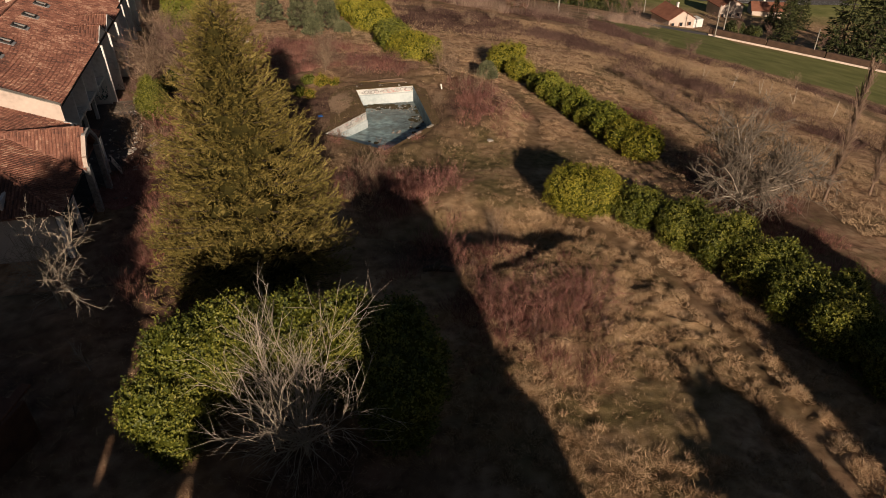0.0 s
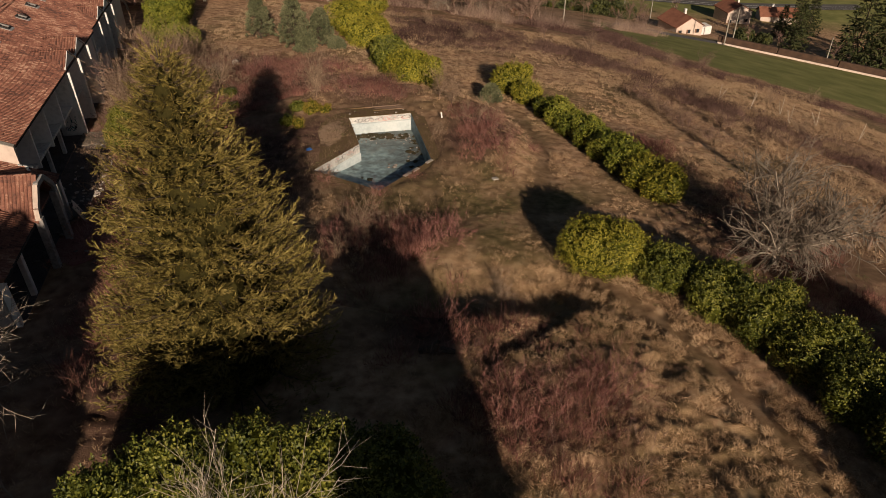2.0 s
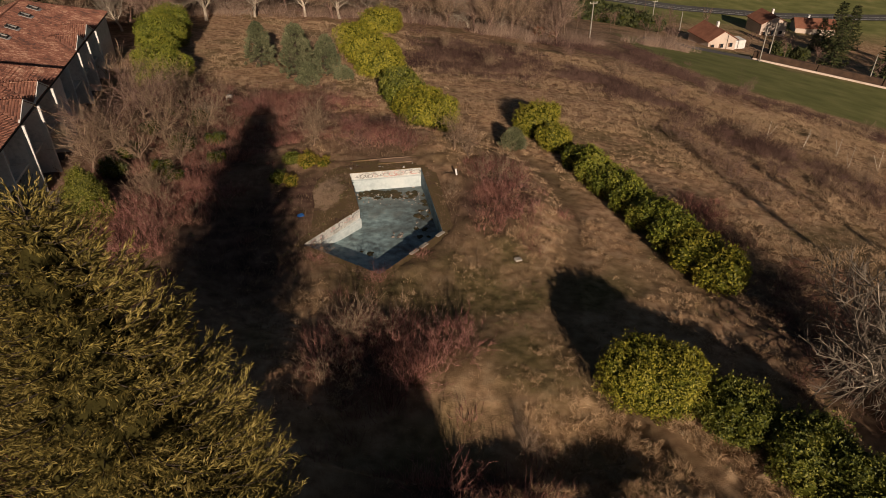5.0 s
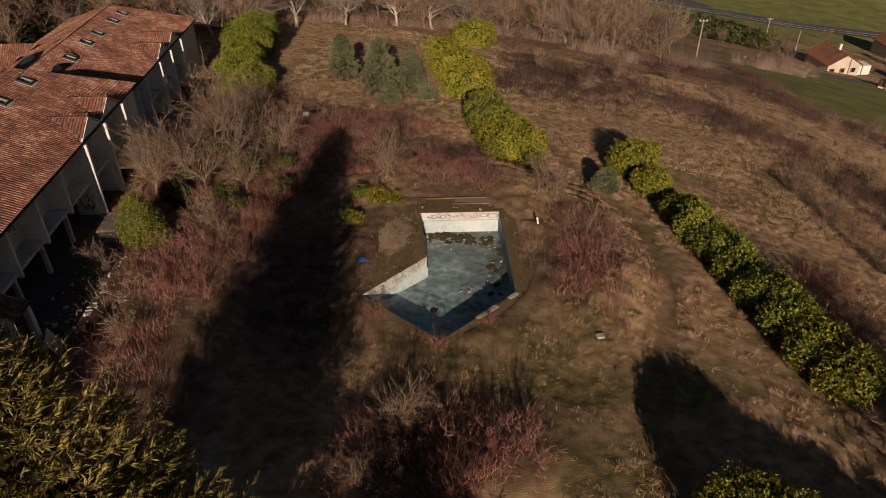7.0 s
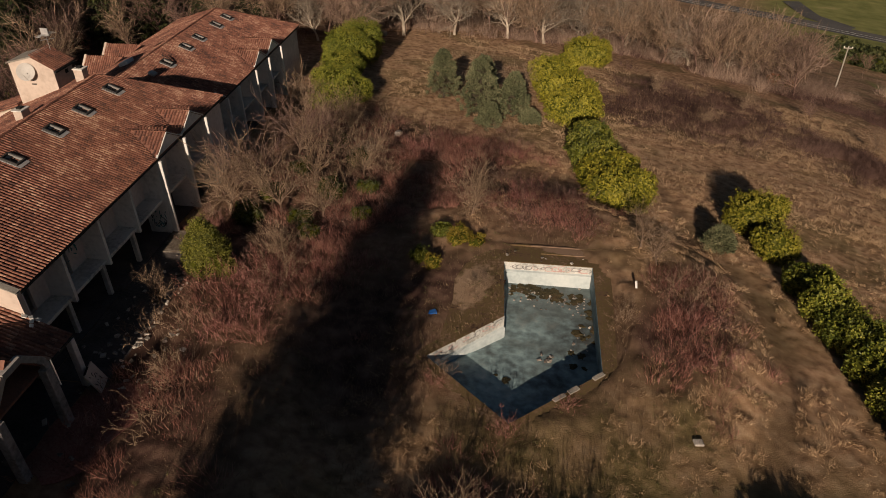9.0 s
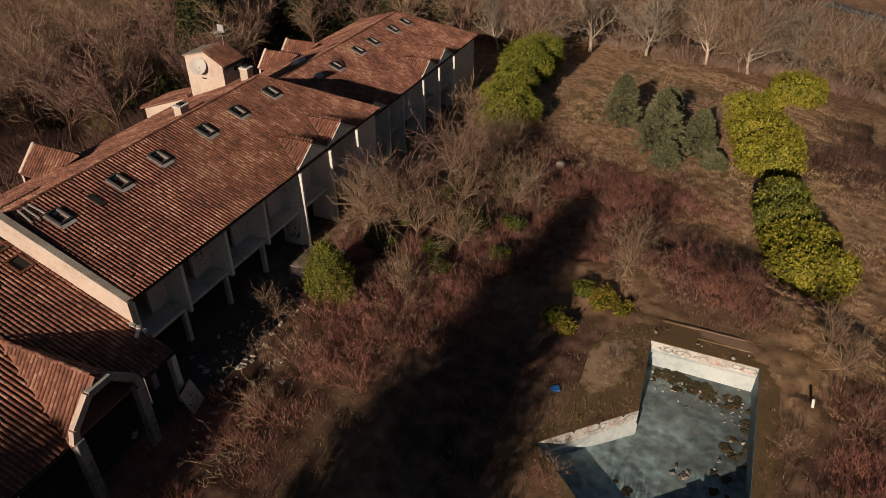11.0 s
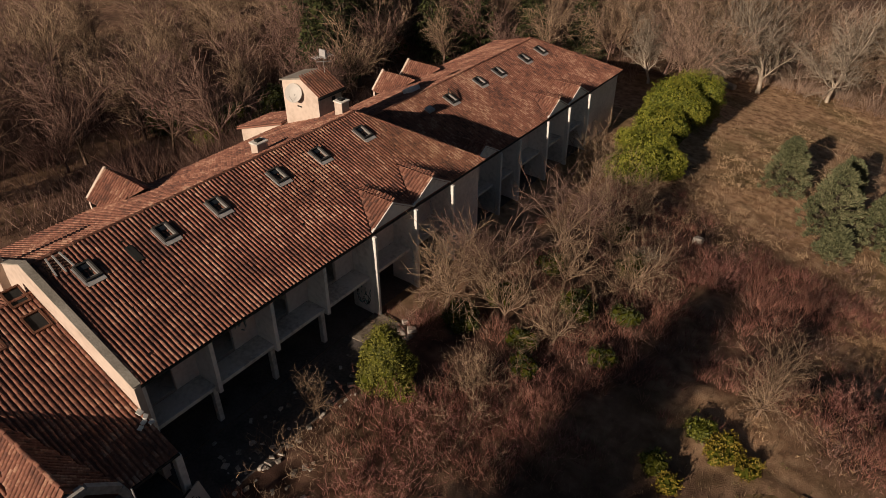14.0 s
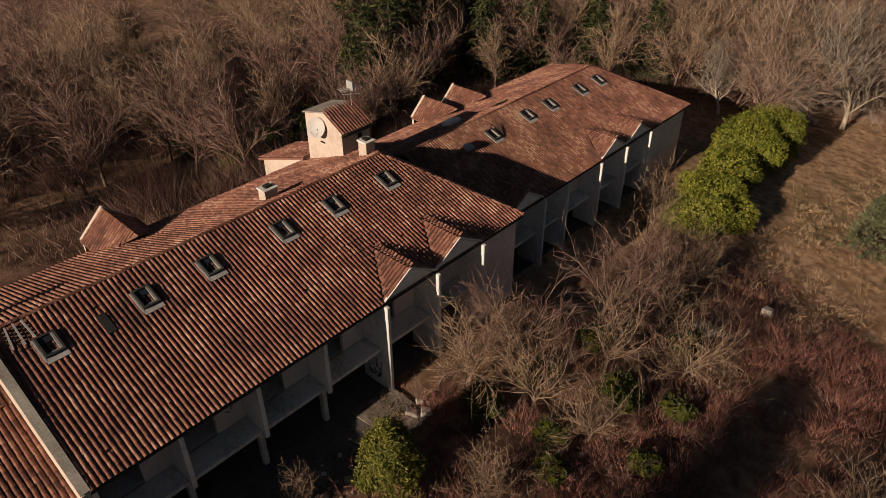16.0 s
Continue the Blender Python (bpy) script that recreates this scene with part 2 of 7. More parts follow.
def silt_over(m, x0, y0, x1, y1):
    """Drifts of dark silt that thicken from one corner of the floor to the other."""
    N, L = m.node_tree.nodes, m.node_tree.links
    bsdf = N["Principled BSDF"]
    base = bsdf.inputs["Base Color"].links[0].from_socket
    geo = N.new("ShaderNodeNewGeometry")
    dot = N.new("ShaderNodeVectorMath")
    dot.operation = "DOT_PRODUCT"
    d = Vector((x1 - x0, y1 - y0, 0))
    dot.inputs[1].default_value = d / d.length_squared
    L.new(geo.outputs["Position"], dot.inputs[0])
    noise = N.new("ShaderNodeTexNoise")
    noise.inputs["Scale"].default_value, noise.inputs["Detail"].default_value = 0.7, 9
    L.new(geo.outputs["Position"], noise.inputs["Vector"])
    add = N.new("ShaderNodeMath")
    add.operation = "MULTIPLY_ADD"
    add.inputs[1].default_value = 2.4
    L.new(noise.outputs[0], add.inputs[0])
    L.new(dot.outputs["Value"], add.inputs[2])
    rng_ = N.new("ShaderNodeMapRange")
    k = Vector((x0, y0, 0)).dot(d) / d.length_squared
    rng_.inputs[1].default_value, rng_.inputs[2].default_value, rng_.inputs[4].default_value = k + 1.5, k + 2.2, 0.7
    L.new(add.outputs[0], rng_.inputs[0])
    mix = N.new("ShaderNodeMix")
    mix.data_type = "RGBA"
    L.new(rng_.outputs[0], mix.inputs[0])
    L.new(base, mix.inputs[6])
    mix.inputs[7].default_value = (0.06, 0.06, 0.055, 1)
    L.new(mix.outputs[2], bsdf.inputs["Base Color"])


silt_over(M["pool_floor"], -9.5, 60.0, -3.5, 70.5)
M["coping"] = material("concrete_coping", [(0.20, 0.18, 0.15), (0.40, 0.37, 0.32)], 0.8, 0.9, 0.3, 14)
M["deck"] = material("mossy_pool_deck", [(0.05, 0.03, 0.019), (0.125, 0.076, 0.045), (0.115, 0.082, 0.032), (0.15, 0.095, 0.055), (0.25, 0.165, 0.105)], 0.6, 0.95, 0.5, 14, 9)


def bare_patch(m, x, y, rx, ry, colour):
    """A worn bare patch with a ragged edge on a surface."""
    N, L = m.node_tree.nodes, m.node_tree.links
    bsdf = N["Principled BSDF"]
    base = bsdf.inputs["Base Color"].links[0].from_socket
    geo = N.new("ShaderNodeNewGeometry")
    place = N.new("ShaderNodeMapping")
    place.vector_type = "TEXTURE"
    place.inputs["Location"].default_value = (x, y, 0)
    place.inputs["Scale"].default_value = (rx, ry, 50)
    L.new(geo.outputs["Position"], place.inputs["Vector"])
    size = N.new("ShaderNodeVectorMath")
    size.operation = "LENGTH"
    L.new(place.outputs[0], size.inputs[0])
    noise = N.new("ShaderNodeTexNoise")
    noise.inputs["Scale"].default_value, noise.inputs["Detail"].default_value = 1.6, 9
    L.new(geo.outputs["Position"], noise.inputs["Vector"])
    add = N.new("ShaderNodeMath")
    add.operation = "MULTIPLY_ADD"
    add.inputs[1].default_value = 1.3
    L.new(noise.outputs[0], add.inputs[0])
    L.new(size.outputs["Value"], add.inputs[2])
    edge = N.new("ShaderNodeMapRange")
    edge.inputs[1].default_value, edge.inputs[2].default_value, edge.inputs[3].default_value, edge.inputs[4].default_value = 1.45, 1.75, 0.9, 0.0
    L.new(add.outputs[0], edge.inputs[0])
    mix = N.new("ShaderNodeMix")
    mix.data_type = "RGBA"
    L.new(edge.outputs[0], mix.inputs[0])
    L.new(base, mix.inputs[6])
    mix.inputs[7].default_value = (*colour, 1)
    L.new(mix.outputs[2], bsdf.inputs["Base Color"])


bare_patch(M["deck"], -10.7, 67.9, 1.25, 2.5, (0.36, 0.25, 0.165))
bare_patch(M["deck"], -5.4, 74.0, 2.4, 0.6, (0.24, 0.16, 0.11))
M["slab"] = material("mossy_cracked_slab", [(0.04, 0.03, 0.02), (0.13, 0.105, 0.08), (0.24, 0.21, 0.17)], 1.2, 0.95, 0.5, 9, 6)
M["rubble"] = material("pale_rubble", [(0.12, 0.10, 0.085), (0.30, 0.27, 0.235), (0.48, 0.44, 0.39)], 1.5, 0.9, 0.4, 14, per="object", spread=0.4)
M["red_rubble"] = material("brick_rubble_earth", [(0.10, 0.045, 0.035), (0.24, 0.10, 0.08), (0.30, 0.16, 0.13)], 0.8, 0.95, 0.6, 12, 8)
M["bark_grey"] = material("grey_brown_bark", [(0.115, 0.074, 0.052), (0.26, 0.18, 0.128)], 1.5, 0.95, 0.3, 14, per="object", spread=0.2)
M["bramble"] = material("red_brown_bramble", [(0.11, 0.042, 0.034), (0.24, 0.104, 0.08), (0.38, 0.195, 0.145)], 0.25, 0.95, 0.0, per="island", spread=0.3)
M["bark_white"] = material("whitish_bark", [(0.26, 0.215, 0.165), (0.56, 0.48, 0.385)], 1.2, 0.95, 0.3, 14, per="object", spread=0.2)
M["bark_brown"] = material("brown_twigs", [(0.085, 0.046, 0.038), (0.19, 0.115, 0.092), (0.34, 0.225, 0.175)], 0.8, 0.95, 0.0, per="island", spread=0.3)
M["bark_dark"] = material("dark_bark", [(0.045, 0.034, 0.026), (0.10, 0.078, 0.058)], 1.5, 0.95, 0.3, 14)
M["twig_red"] = material("red_stems", [(0.13, 0.05, 0.045), (0.29, 0.12, 0.10), (0.46, 0.25, 0.20)], 0.8, 0.9, 0.0, per="island", spread=0.3)
M["twig_tan"] = material("tan_stems", [(0.12, 0.078, 0.052), (0.25, 0.17, 0.112), (0.42, 0.305, 0.205)], 0.8, 0.9, 0.0, per="island", spread=0.3)
M["weed"] = material("dead_weed_stems", [(0.07, 0.045, 0.028), (0.17, 0.115, 0.07), (0.30, 0.21, 0.13)], 0.4, 0.95, 0.0, per="island", spread=0.3)
M["leaf"] = material("glossy_laurel_leaf", [(0.042, 0.056, 0.010), (0.092, 0.106, 0.017), (0.145, 0.152, 0.023), (0.215, 0.205, 0.034)], 0.35, 0.5, 0.0, per="island", spread=0.35, spec=0.3)
M["leaf_yellow"] = material("yellowed_laurel_leaf", [(0.07, 0.078, 0.008), (0.155, 0.15, 0.014), (0.225, 0.205, 0.02), (0.30, 0.265, 0.034)], 0.35, 0.5, 0.0, per="island", spread=0.35, spec=0.3)
M["leaf_green"] = material("bright_evergreen_leaf", [(0.058, 0.076, 0.010), (0.125, 0.145, 0.016), (0.19, 0.20, 0.024), (0.26, 0.25, 0.038)], 0.35, 0.5, 0.0, per="island", spread=0.35, spec=0.3)
M["leaf_gold"] = material("golden_shrub_leaf", [(0.12, 0.09, 0.012), (0.25, 0.19, 0.022)], 0.6, 0.6, 0.0, per="island", spread=0.35)
# darker copy of the leaf colour, painting the shade inside crowns
M["core"] = material("painted_core_shade", [(0.03, 0.035, 0.006), (0.075, 0.08, 0.012)], 2.0, 0.95, 0.5, 10, spec=0.0)
M["scrub"] = material("scrub_stems", [(0.05, 0.024, 0.021), (0.11, 0.06, 0.049), (0.20, 0.125, 0.095)], 0.09, 0.95, 0.0, per="island", spread=0.22)
M["sapling"] = material("tangled_saplings", [(0.14, 0.09, 0.068), (0.29, 0.20, 0.15), (0.44, 0.32, 0.24)], 0.09, 0.95, 0.0, per="island", spread=0.25)
# shade between the spruce's boughs, put into a dark olive colour
M["bough_shade"] = material("painted_bough_shade", [(0.02, 0.018, 0.007), (0.05, 0.043, 0.013)], 2.0, 0.95, 0.4, 10, spec=0.0)
M["bark_pale"] = material("pale_lichened_bark", [(0.13, 0.105, 0.08), (0.33, 0.275, 0.215)], 1.2, 0.95, 0.3, 14, per="object", spread=0.2)
M["needle"] = material("spruce_needles", [(0.075, 0.059, 0.014), (0.165, 0.130, 0.028), (0.235, 0.184, 0.047), (0.31, 0.24, 0.08)], 0.25, 0.7, 0.0, per="island", spread=0.3)
M["needle_blue"] = material("bluish_pine_needles", [(0.045, 0.055, 0.026), (0.11, 0.118, 0.057), (0.185, 0.18, 0.098)], 0.4, 0.7, 0.0, per="island", spread=0.3)
M["needle_dark"] = material("dark_pine_needles", [(0.018, 0.026, 0.008), (0.05, 0.06, 0.018), (0.085, 0.09, 0.03)], 0.4, 0.7, 0.0, per="island", spread=0.3)
M["thuja"] = material("cypress_sprays", [(0.05, 0.055, 0.010), (0.125, 0.128, 0.018), (0.205, 0.195, 0.035)], 0.5, 0.65, 0.0, per="island", spread=0.35)
M["rust_leaf"] = material("rust_dead_leaves", [(0.12, 0.05, 0.025), (0.28, 0.12, 0.055)], 0.8, 0.8, 0.0, per="island", spread=0.4)
M["asphalt"] = material("worn_asphalt", [(0.06, 0.058, 0.058), (0.11, 0.105, 0.10)], 0.1, 0.9, 0.2, 10)
M["paint"] = material("road_paint", [(0.55, 0.55, 0.53), (0.7, 0.7, 0.68)], 0.5, 0.8, 0.0)
M["far_roof"] = material("far_clay_roof", [(0.16, 0.065, 0.04), (0.30, 0.13, 0.08)], 0.5, 0.9, 0.2, 8)
M["blue"] = material("blue_plastic", [(0.02, 0.10, 0.35), (0.03, 0.16, 0.50)], 2.0, 0.5, 0.0)
M["teal"] = material("teal_spray_paint", [(0.03, 0.13, 0.14), (0.06, 0.22, 0.22)], 2.0, 0.7, 0.0)
M["ink"] = material("black_spray_paint", [(0.012, 0.012, 0.014), (0.03, 0.03, 0.034)], 2.0, 0.7, 0.0)
M["rust"] = material("rusty_sheet", [(0.07, 0.03, 0.02), (0.17, 0.075, 0.045)], 1.5, 0.85, 0.3, 14)
M["hedge_brown"] = material("clipped_brown_hedge", [(0.035, 0.022, 0.015), (0.085, 0.05, 0.032)], 0.8, 0.95, 0.6, 4)
glass = bpy.data.materials.new("window_glass")
glass.use_nodes = True
glass.node_tree.nodes["Principled BSDF"].inputs["Base Color"].default_value = (0.02, 0.025, 0.03, 1)
glass.node_tree.nodes["Principled BSDF"].inputs["Roughness"].default_value = 0.08
glass.node_tree.nodes["Principled BSDF"].inputs["Metallic"].default_value = 0.0
M["glass"] = glass


def ground_material():
    """Dry winter meadow: straw, brown litter and green moss, with worn tracks and mown grass where the sheet's attributes say so."""
    m = bpy.data.materials.new("winter_meadow")
    m.use_nodes = True
    N, L = m.node_tree.nodes, m.node_tree.links
    bsdf = N["Principled BSDF"]
    geo = N.new("ShaderNodeNewGeometry")

    def noise_at(s, detail=8.0):
        n = N.new("ShaderNodeTexNoise")
        n.inputs["Scale"].default_value, n.inputs["Detail"].default_value = s, detail
        L.new(geo.outputs["Position"], n.inputs["Vector"])
        return n.outputs[0]

    def ramp(src, stops):
        r = N.new("ShaderNodeValToRGB")
        e = r.color_ramp.elements
        e[0].position, e[0].color = stops[0][0], (*stops[0][1], 1)
        e[1].position, e[1].color = stops[-1][0], (*stops[-1][1], 1)
        for p, c in stops[1:-1]:
            e.new(p).color = (*c, 1)
        L.new(src, r.inputs[0])
        return r.outputs[0]

    def mixed(fac, a, b):
        x = N.new("ShaderNodeMix")
        x.data_type = "RGBA"
        L.new(fac, x.inputs[0])
        L.new(a, x.inputs[6])
        L.new(b, x.inputs[7])
        return x.outputs[2]

    def attribute(name):
        a = N.new("ShaderNodeAttribute")
        a.attribute_name = name
        return a.outputs["Fac"]

    straw = ramp(noise_at(1.3), [(0.32, (0.20, 0.115, 0.068)), (0.5, (0.42, 0.26, 0.155)), (0.68, (0.60, 0.41, 0.255))])
    # scrub litter, darkened to carry the shade under bushes and trees
    scrub = ramp(noise_at(0.9), [(0.32, (0.036, 0.019, 0.015)), (0.5, (0.09, 0.05, 0.038)), (0.7, (0.18, 0.11, 0.08))])
    green = ramp(noise_at(2.0), [(0.3, (0.035, 0.042, 0.012)), (0.55, (0.085, 0.085, 0.026)), (0.72, (0.13, 0.115, 0.04))])
    earth = ramp(noise_at(2.5), [(0.3, (0.07, 0.043, 0.025)), (0.6, (0.16, 0.105, 0.058)), (0.75, (0.24, 0.165, 0.095))])
    lawn = ramp(noise_at(0.15), [(0.35, (0.15, 0.16, 0.05)), (0.6, (0.225, 0.225, 0.077)), (0.75, (0.31, 0.27, 0.115))])
    big = noise_at(0.12, 4.0)
    f1 = N.new("ShaderNodeMapRange")
    f1.inputs[1].default_value, f1.inputs[2].default_value = 0.50, 0.62
    L.new(big, f1.inputs[0])
    f1.inputs[4].default_value = 0.55
    col = mixed(f1.outputs[0], straw, green)
    f2 = N.new("ShaderNodeMapRange")
    f2.inputs[1].default_value, f2.inputs[2].default_value, f2.inputs[4].default_value = 0.48, 0.66, 0.6
    L.new(noise_at(0.42, 6.0), f2.inputs[0])
    dull = ramp(noise_at(1.7), [(0.35, (0.15, 0.09, 0.048)), (0.65, (0.33, 0.215, 0.115))])
    col = mixed(f2.outputs[0], col, dull)
    moss = ramp(noise_at(1.4), [(0.32, (0.075, 0.06, 0.024)), (0.5, (0.15, 0.115, 0.05)), (0.7, (0.25, 0.18, 0.092))])
    col = mixed(attribute("moss"), col, moss)
    col = mixed(attribute("scrub"), col, scrub)
    col = mixed(attribute("track"), col, earth)
    col = mixed(attribute("lawn"), col, lawn)
    L.new(col, bsdf.inputs["Base Color"])
    bsdf.inputs["Roughness"].default_value = 0.95
    bsdf.inputs["Specular IOR Level"].default_value = 0.15
    b = N.new("ShaderNodeBump")
    b.inputs["Strength"].default_value, b.inputs["Distance"].default_value = 0.6, 0.07
    L.new(noise_at(13.0, 10.0), b.inputs["Height"])
    L.new(b.outputs[0], bsdf.inputs["Normal"])
    return m


M["ground"] = ground_material()

# ---- ground sheet ----
POOL = [(-11.2, 60.45), (-5.2, 56.95), (-1.05, 62.4), (-3.3, 72.6), (-9.35, 71.35), (-7.75, 65.55)]     # rim, at the level of the terrace


POOL_DEEP = [-1.1, -1.35, -1.6, -1.75, -1.75, -1.65]


def pool_bed(x, y):
    """Level of the pool's floor, eased between the depths at its corners."""
    w = [1 / (np.hypot(x - px, y - py) ** 2 + 0.5) for px, py in POOL]
    return sum(a * z for a, z in zip(w, POOL_DEEP)) / sum(w)


def inside(poly, x, y):
    x, y = np.asarray(x, float), np.asarray(y, float)
    hit = np.zeros(x.shape, bool)
    for (x0, y0), (x1, y1) in zip(poly, poly[1:] + poly[:1]):
        if y0 != y1:
            hit ^= ((y0 > y) != (y1 > y)) & (x < (x1 - x0) * (y - y0) / (y1 - y0) + x0)
    return hit


def spaced(lo, hi, step, far):
    mid = np.arange(lo, hi + step / 2, step)
    out, s, p = [], step, 0.0
    while p < far:
        s = min(s * 1.1, 1.4) if p < 45 else s * 1.18
        p += s
        out.append(p)
    out = np.array(out)
    return np.concatenate([(lo - out)[::-1], mid, mid[-1] + out])


def dist_line(points, x, y):
    best = np.full(np.shape(x), 1e9)
    for (x0, y0), (x1, y1) in zip(points, points[1:]):
        dx, dy = x1 - x0, y1 - y0
        t = np.clip(((x - x0) * dx + (y - y0) * dy) / (dx * dx + dy * dy), 0, 1)
        best = np.minimum(best, np.hypot(x - x0 - t * dx, y - y0 - t * dy))
    return best


# scrub patches; the last three also darken the ground for tree shade
SCRUB_AND_SHADE = [(5, 30.5, 4.6, 3.6), (-4.5, 48, 5, 5), (3.5, 69, 3.2, 7), (-27, 74, 12, 16), (-24, 57, 6, 10), (-7, 66, 8.5, 10.5), (-21, 90, 9, 8), (-10, 80.5, 8, 4.5), (1, 37.0, 6, 3), (26, 52, 8, 11), (-33, 93, 6, 8), (-20, 40, 6, 9), (-17, 58, 6, 13), (-18, 25, 9, 14), (-3.5, 17, 6, 5)]
SLOPE_SCRUB = [([(-5, 116), (-1, 121), (-3, 136)], 5.0), ([(6, 113), (5, 124), (8, 137)], 4.5), ([(12, 125), (21, 120), (30, 109), (36, 97), (45, 84), (57, 71)], 5.5), ([(20, 158), (33, 156), (40, 146), (47, 135), (57, 128), (74, 122), (95, 114)], 5.0), ([(38, 182), (40, 168), (36, 160)], 3.0)]
TRACK = [(17.0, 12), (16.9, 18.3), (16.3, 22.3), (16.0, 28.6), (14.4, 34.5), (11.5, 40.4), (8.2, 46), (6.5, 52), (8.5, 60), (9.6, 68), (8.1, 76.5), (4.3, 84), (-1.5, 96)]
# first entry dims the near meadow as painted shade; the others are moss
MOSS_AND_SHADE = [(4, 38, 9, 7, 0.75), (4, 54, 11, 9, 0.8), (-6.5, 66, 10, 12, 0.6), (2.5, 22.5, 4, 5, 0.9), (9, 20, 4, 5, 0.7), (24, 92, 4, 9, 0.6), (16, 70, 3, 14, 0.4)]
LAWN = [(42, 186), (43, 172), (47, 155), (54, 143), (66, 138), (82, 136), (110, 126), (150, 115), (190, 160), (150, 190), (128, 200), (82, 216), (68, 228), (45, 226)]


LATTICE = np.random.default_rng(5).random((64, 64))


def cloudy(x, y, s, shift=0.0):
    """Smooth random field from 0 to 1 with cells of s metres."""
    X, Y = np.asarray(x, float) / s + shift, np.asarray(y, float) / s + shift * 1.7
    i, j = np.floor(X).astype(int), np.floor(Y).astype(int)
    a, b = X - i, Y - j
    a, b = a * a * (3 - 2 * a), b * b * (3 - 2 * b)
    g = lambda p, q: LATTICE[p % 64, q % 64]
    return (g(i, j) * (1 - a) + g(i + 1, j) * a) * (1 - b) + (g(i, j + 1) * (1 - a) + g(i + 1, j + 1) * a) * b


def lumps(x, y):
    """Tussocks: uneven small-scale relief of the meadow."""
    out = smooth(0.3, 0.85, cloudy(x, y, 0.9)) * 0.25 + smooth(0.3, 0.9, cloudy(x, y, 1.9, 9.3)) * 0.20
    rough = smooth(-4, 1, x) * (1 - smooth(20, 25, x)) * (1 - smooth(44, 52, y))
    out = out + rough * 0.17 * smooth(0.42, 0.68, cloudy(x + 0.35 * np.sin(y * 2.1), y * 1.35, 0.52, 4.4))
    return out * (0.3 + 0.7 * smooth(0.35, 0.65, cloudy(x, y, 6.0, 3.1)))


def make_ground():
    xs = np.unique(np.round(np.concatenate([spaced(-20, 42, 0.42, 1900), np.arange(-5, 24, 0.21)]), 2))
    ys = np.unique(np.round(np.concatenate([spaced(13, 84, 0.42, 1900), np.arange(13, 47, 0.21)]), 2))
    X, Y = np.meshgrid(xs, ys, indexing="ij")
    Z = height(X, Y)
    u, v = to_local(X, Y)
    flat = (np.hypot(X + 6.5, (Y - 66) / 1.25) < 6.6) | ((u > -15) & (u < 58) & (v > -3) & (v < 20))
    near = smooth(-30, -18, X) * (1 - smooth(44, 60, X)) * (1 - smooth(88, 110, Y))
    track = 1 - smooth(0.5, 1.5, dist_line(TRACK, X, Y))
    near = near * (1 - 0.35 * smooth(34, 52, Y))
    Z = Z + np.where(flat, 0.0, lumps(X, Y)) * near * (1 - 0.8 * track) - track * 0.08
    nx, ny = X.shape
    idx = np.arange(nx * ny).reshape(nx, ny)
    faces = np.stack([idx[:-1, :-1], idx[1:, :-1], idx[1:, 1:], idx[:-1, 1:]], -1).reshape(-1, 4)
    cx, cy = X.ravel()[faces].mean(1), Y.ravel()[faces].mean(1)
    grown = [(-6.4 + (px + 6.4) * 1.10, 65 + (py - 65) * 1.08) for px, py in POOL]
    faces = faces[~inside(grown, cx, cy)]
    me = mesh("ground", np.stack([X, Y, Z], -1).reshape(-1, 3), faces, M["ground"], soft=True)
    bands = sum(np.exp(-(dist_line(line, X, Y) / w) ** 2) for line, w in SLOPE_SCRUB)
    patches = sum(np.exp(-(((X - x) / sx) ** 2 + ((Y - y) / sy) ** 2) ** 2) for x, y, sx, sy in SCRUB_AND_SHADE)
    scrub = np.clip(smooth(40, 56, -X) * 0.9 + 0.45 * smooth(140, 155, Y) * (1 - smooth(20, 60, X)) + 0.75 * bands + patches, 0, 1)
    scrub = scrub * (0.8 + 0.2 * np.sin(X * 0.41 + 2 * np.sin(Y * 0.23)))
    mossy = sum(np.exp(-(((X - x) / sx) ** 2 + ((Y - y) / sy) ** 2) ** 2) * w for x, y, sx, sy, w in MOSS_AND_SHADE) * (0.55 + 0.9 * smooth(0.25, 0.75, cloudy(X, Y, 2.6, 5.5)))
    far_lawn = np.maximum(inside(LAWN, X, Y).astype(float), smooth(270, 290, Y) * smooth(10, 40, X))
    for name, data in (("scrub", np.clip(scrub, 0, 1)), ("track", track * 0.5), ("lawn", far_lawn), ("moss", np.clip(mossy, 0, 1))):
        me.attributes.new(name, "FLOAT", "POINT").data.foreach_set("value", data.ravel().astype(np.float32))
    tagged(new("ground", me), "sloping overgrown meadow of dry winter grass", "ground", kind="structure")


make_ground()


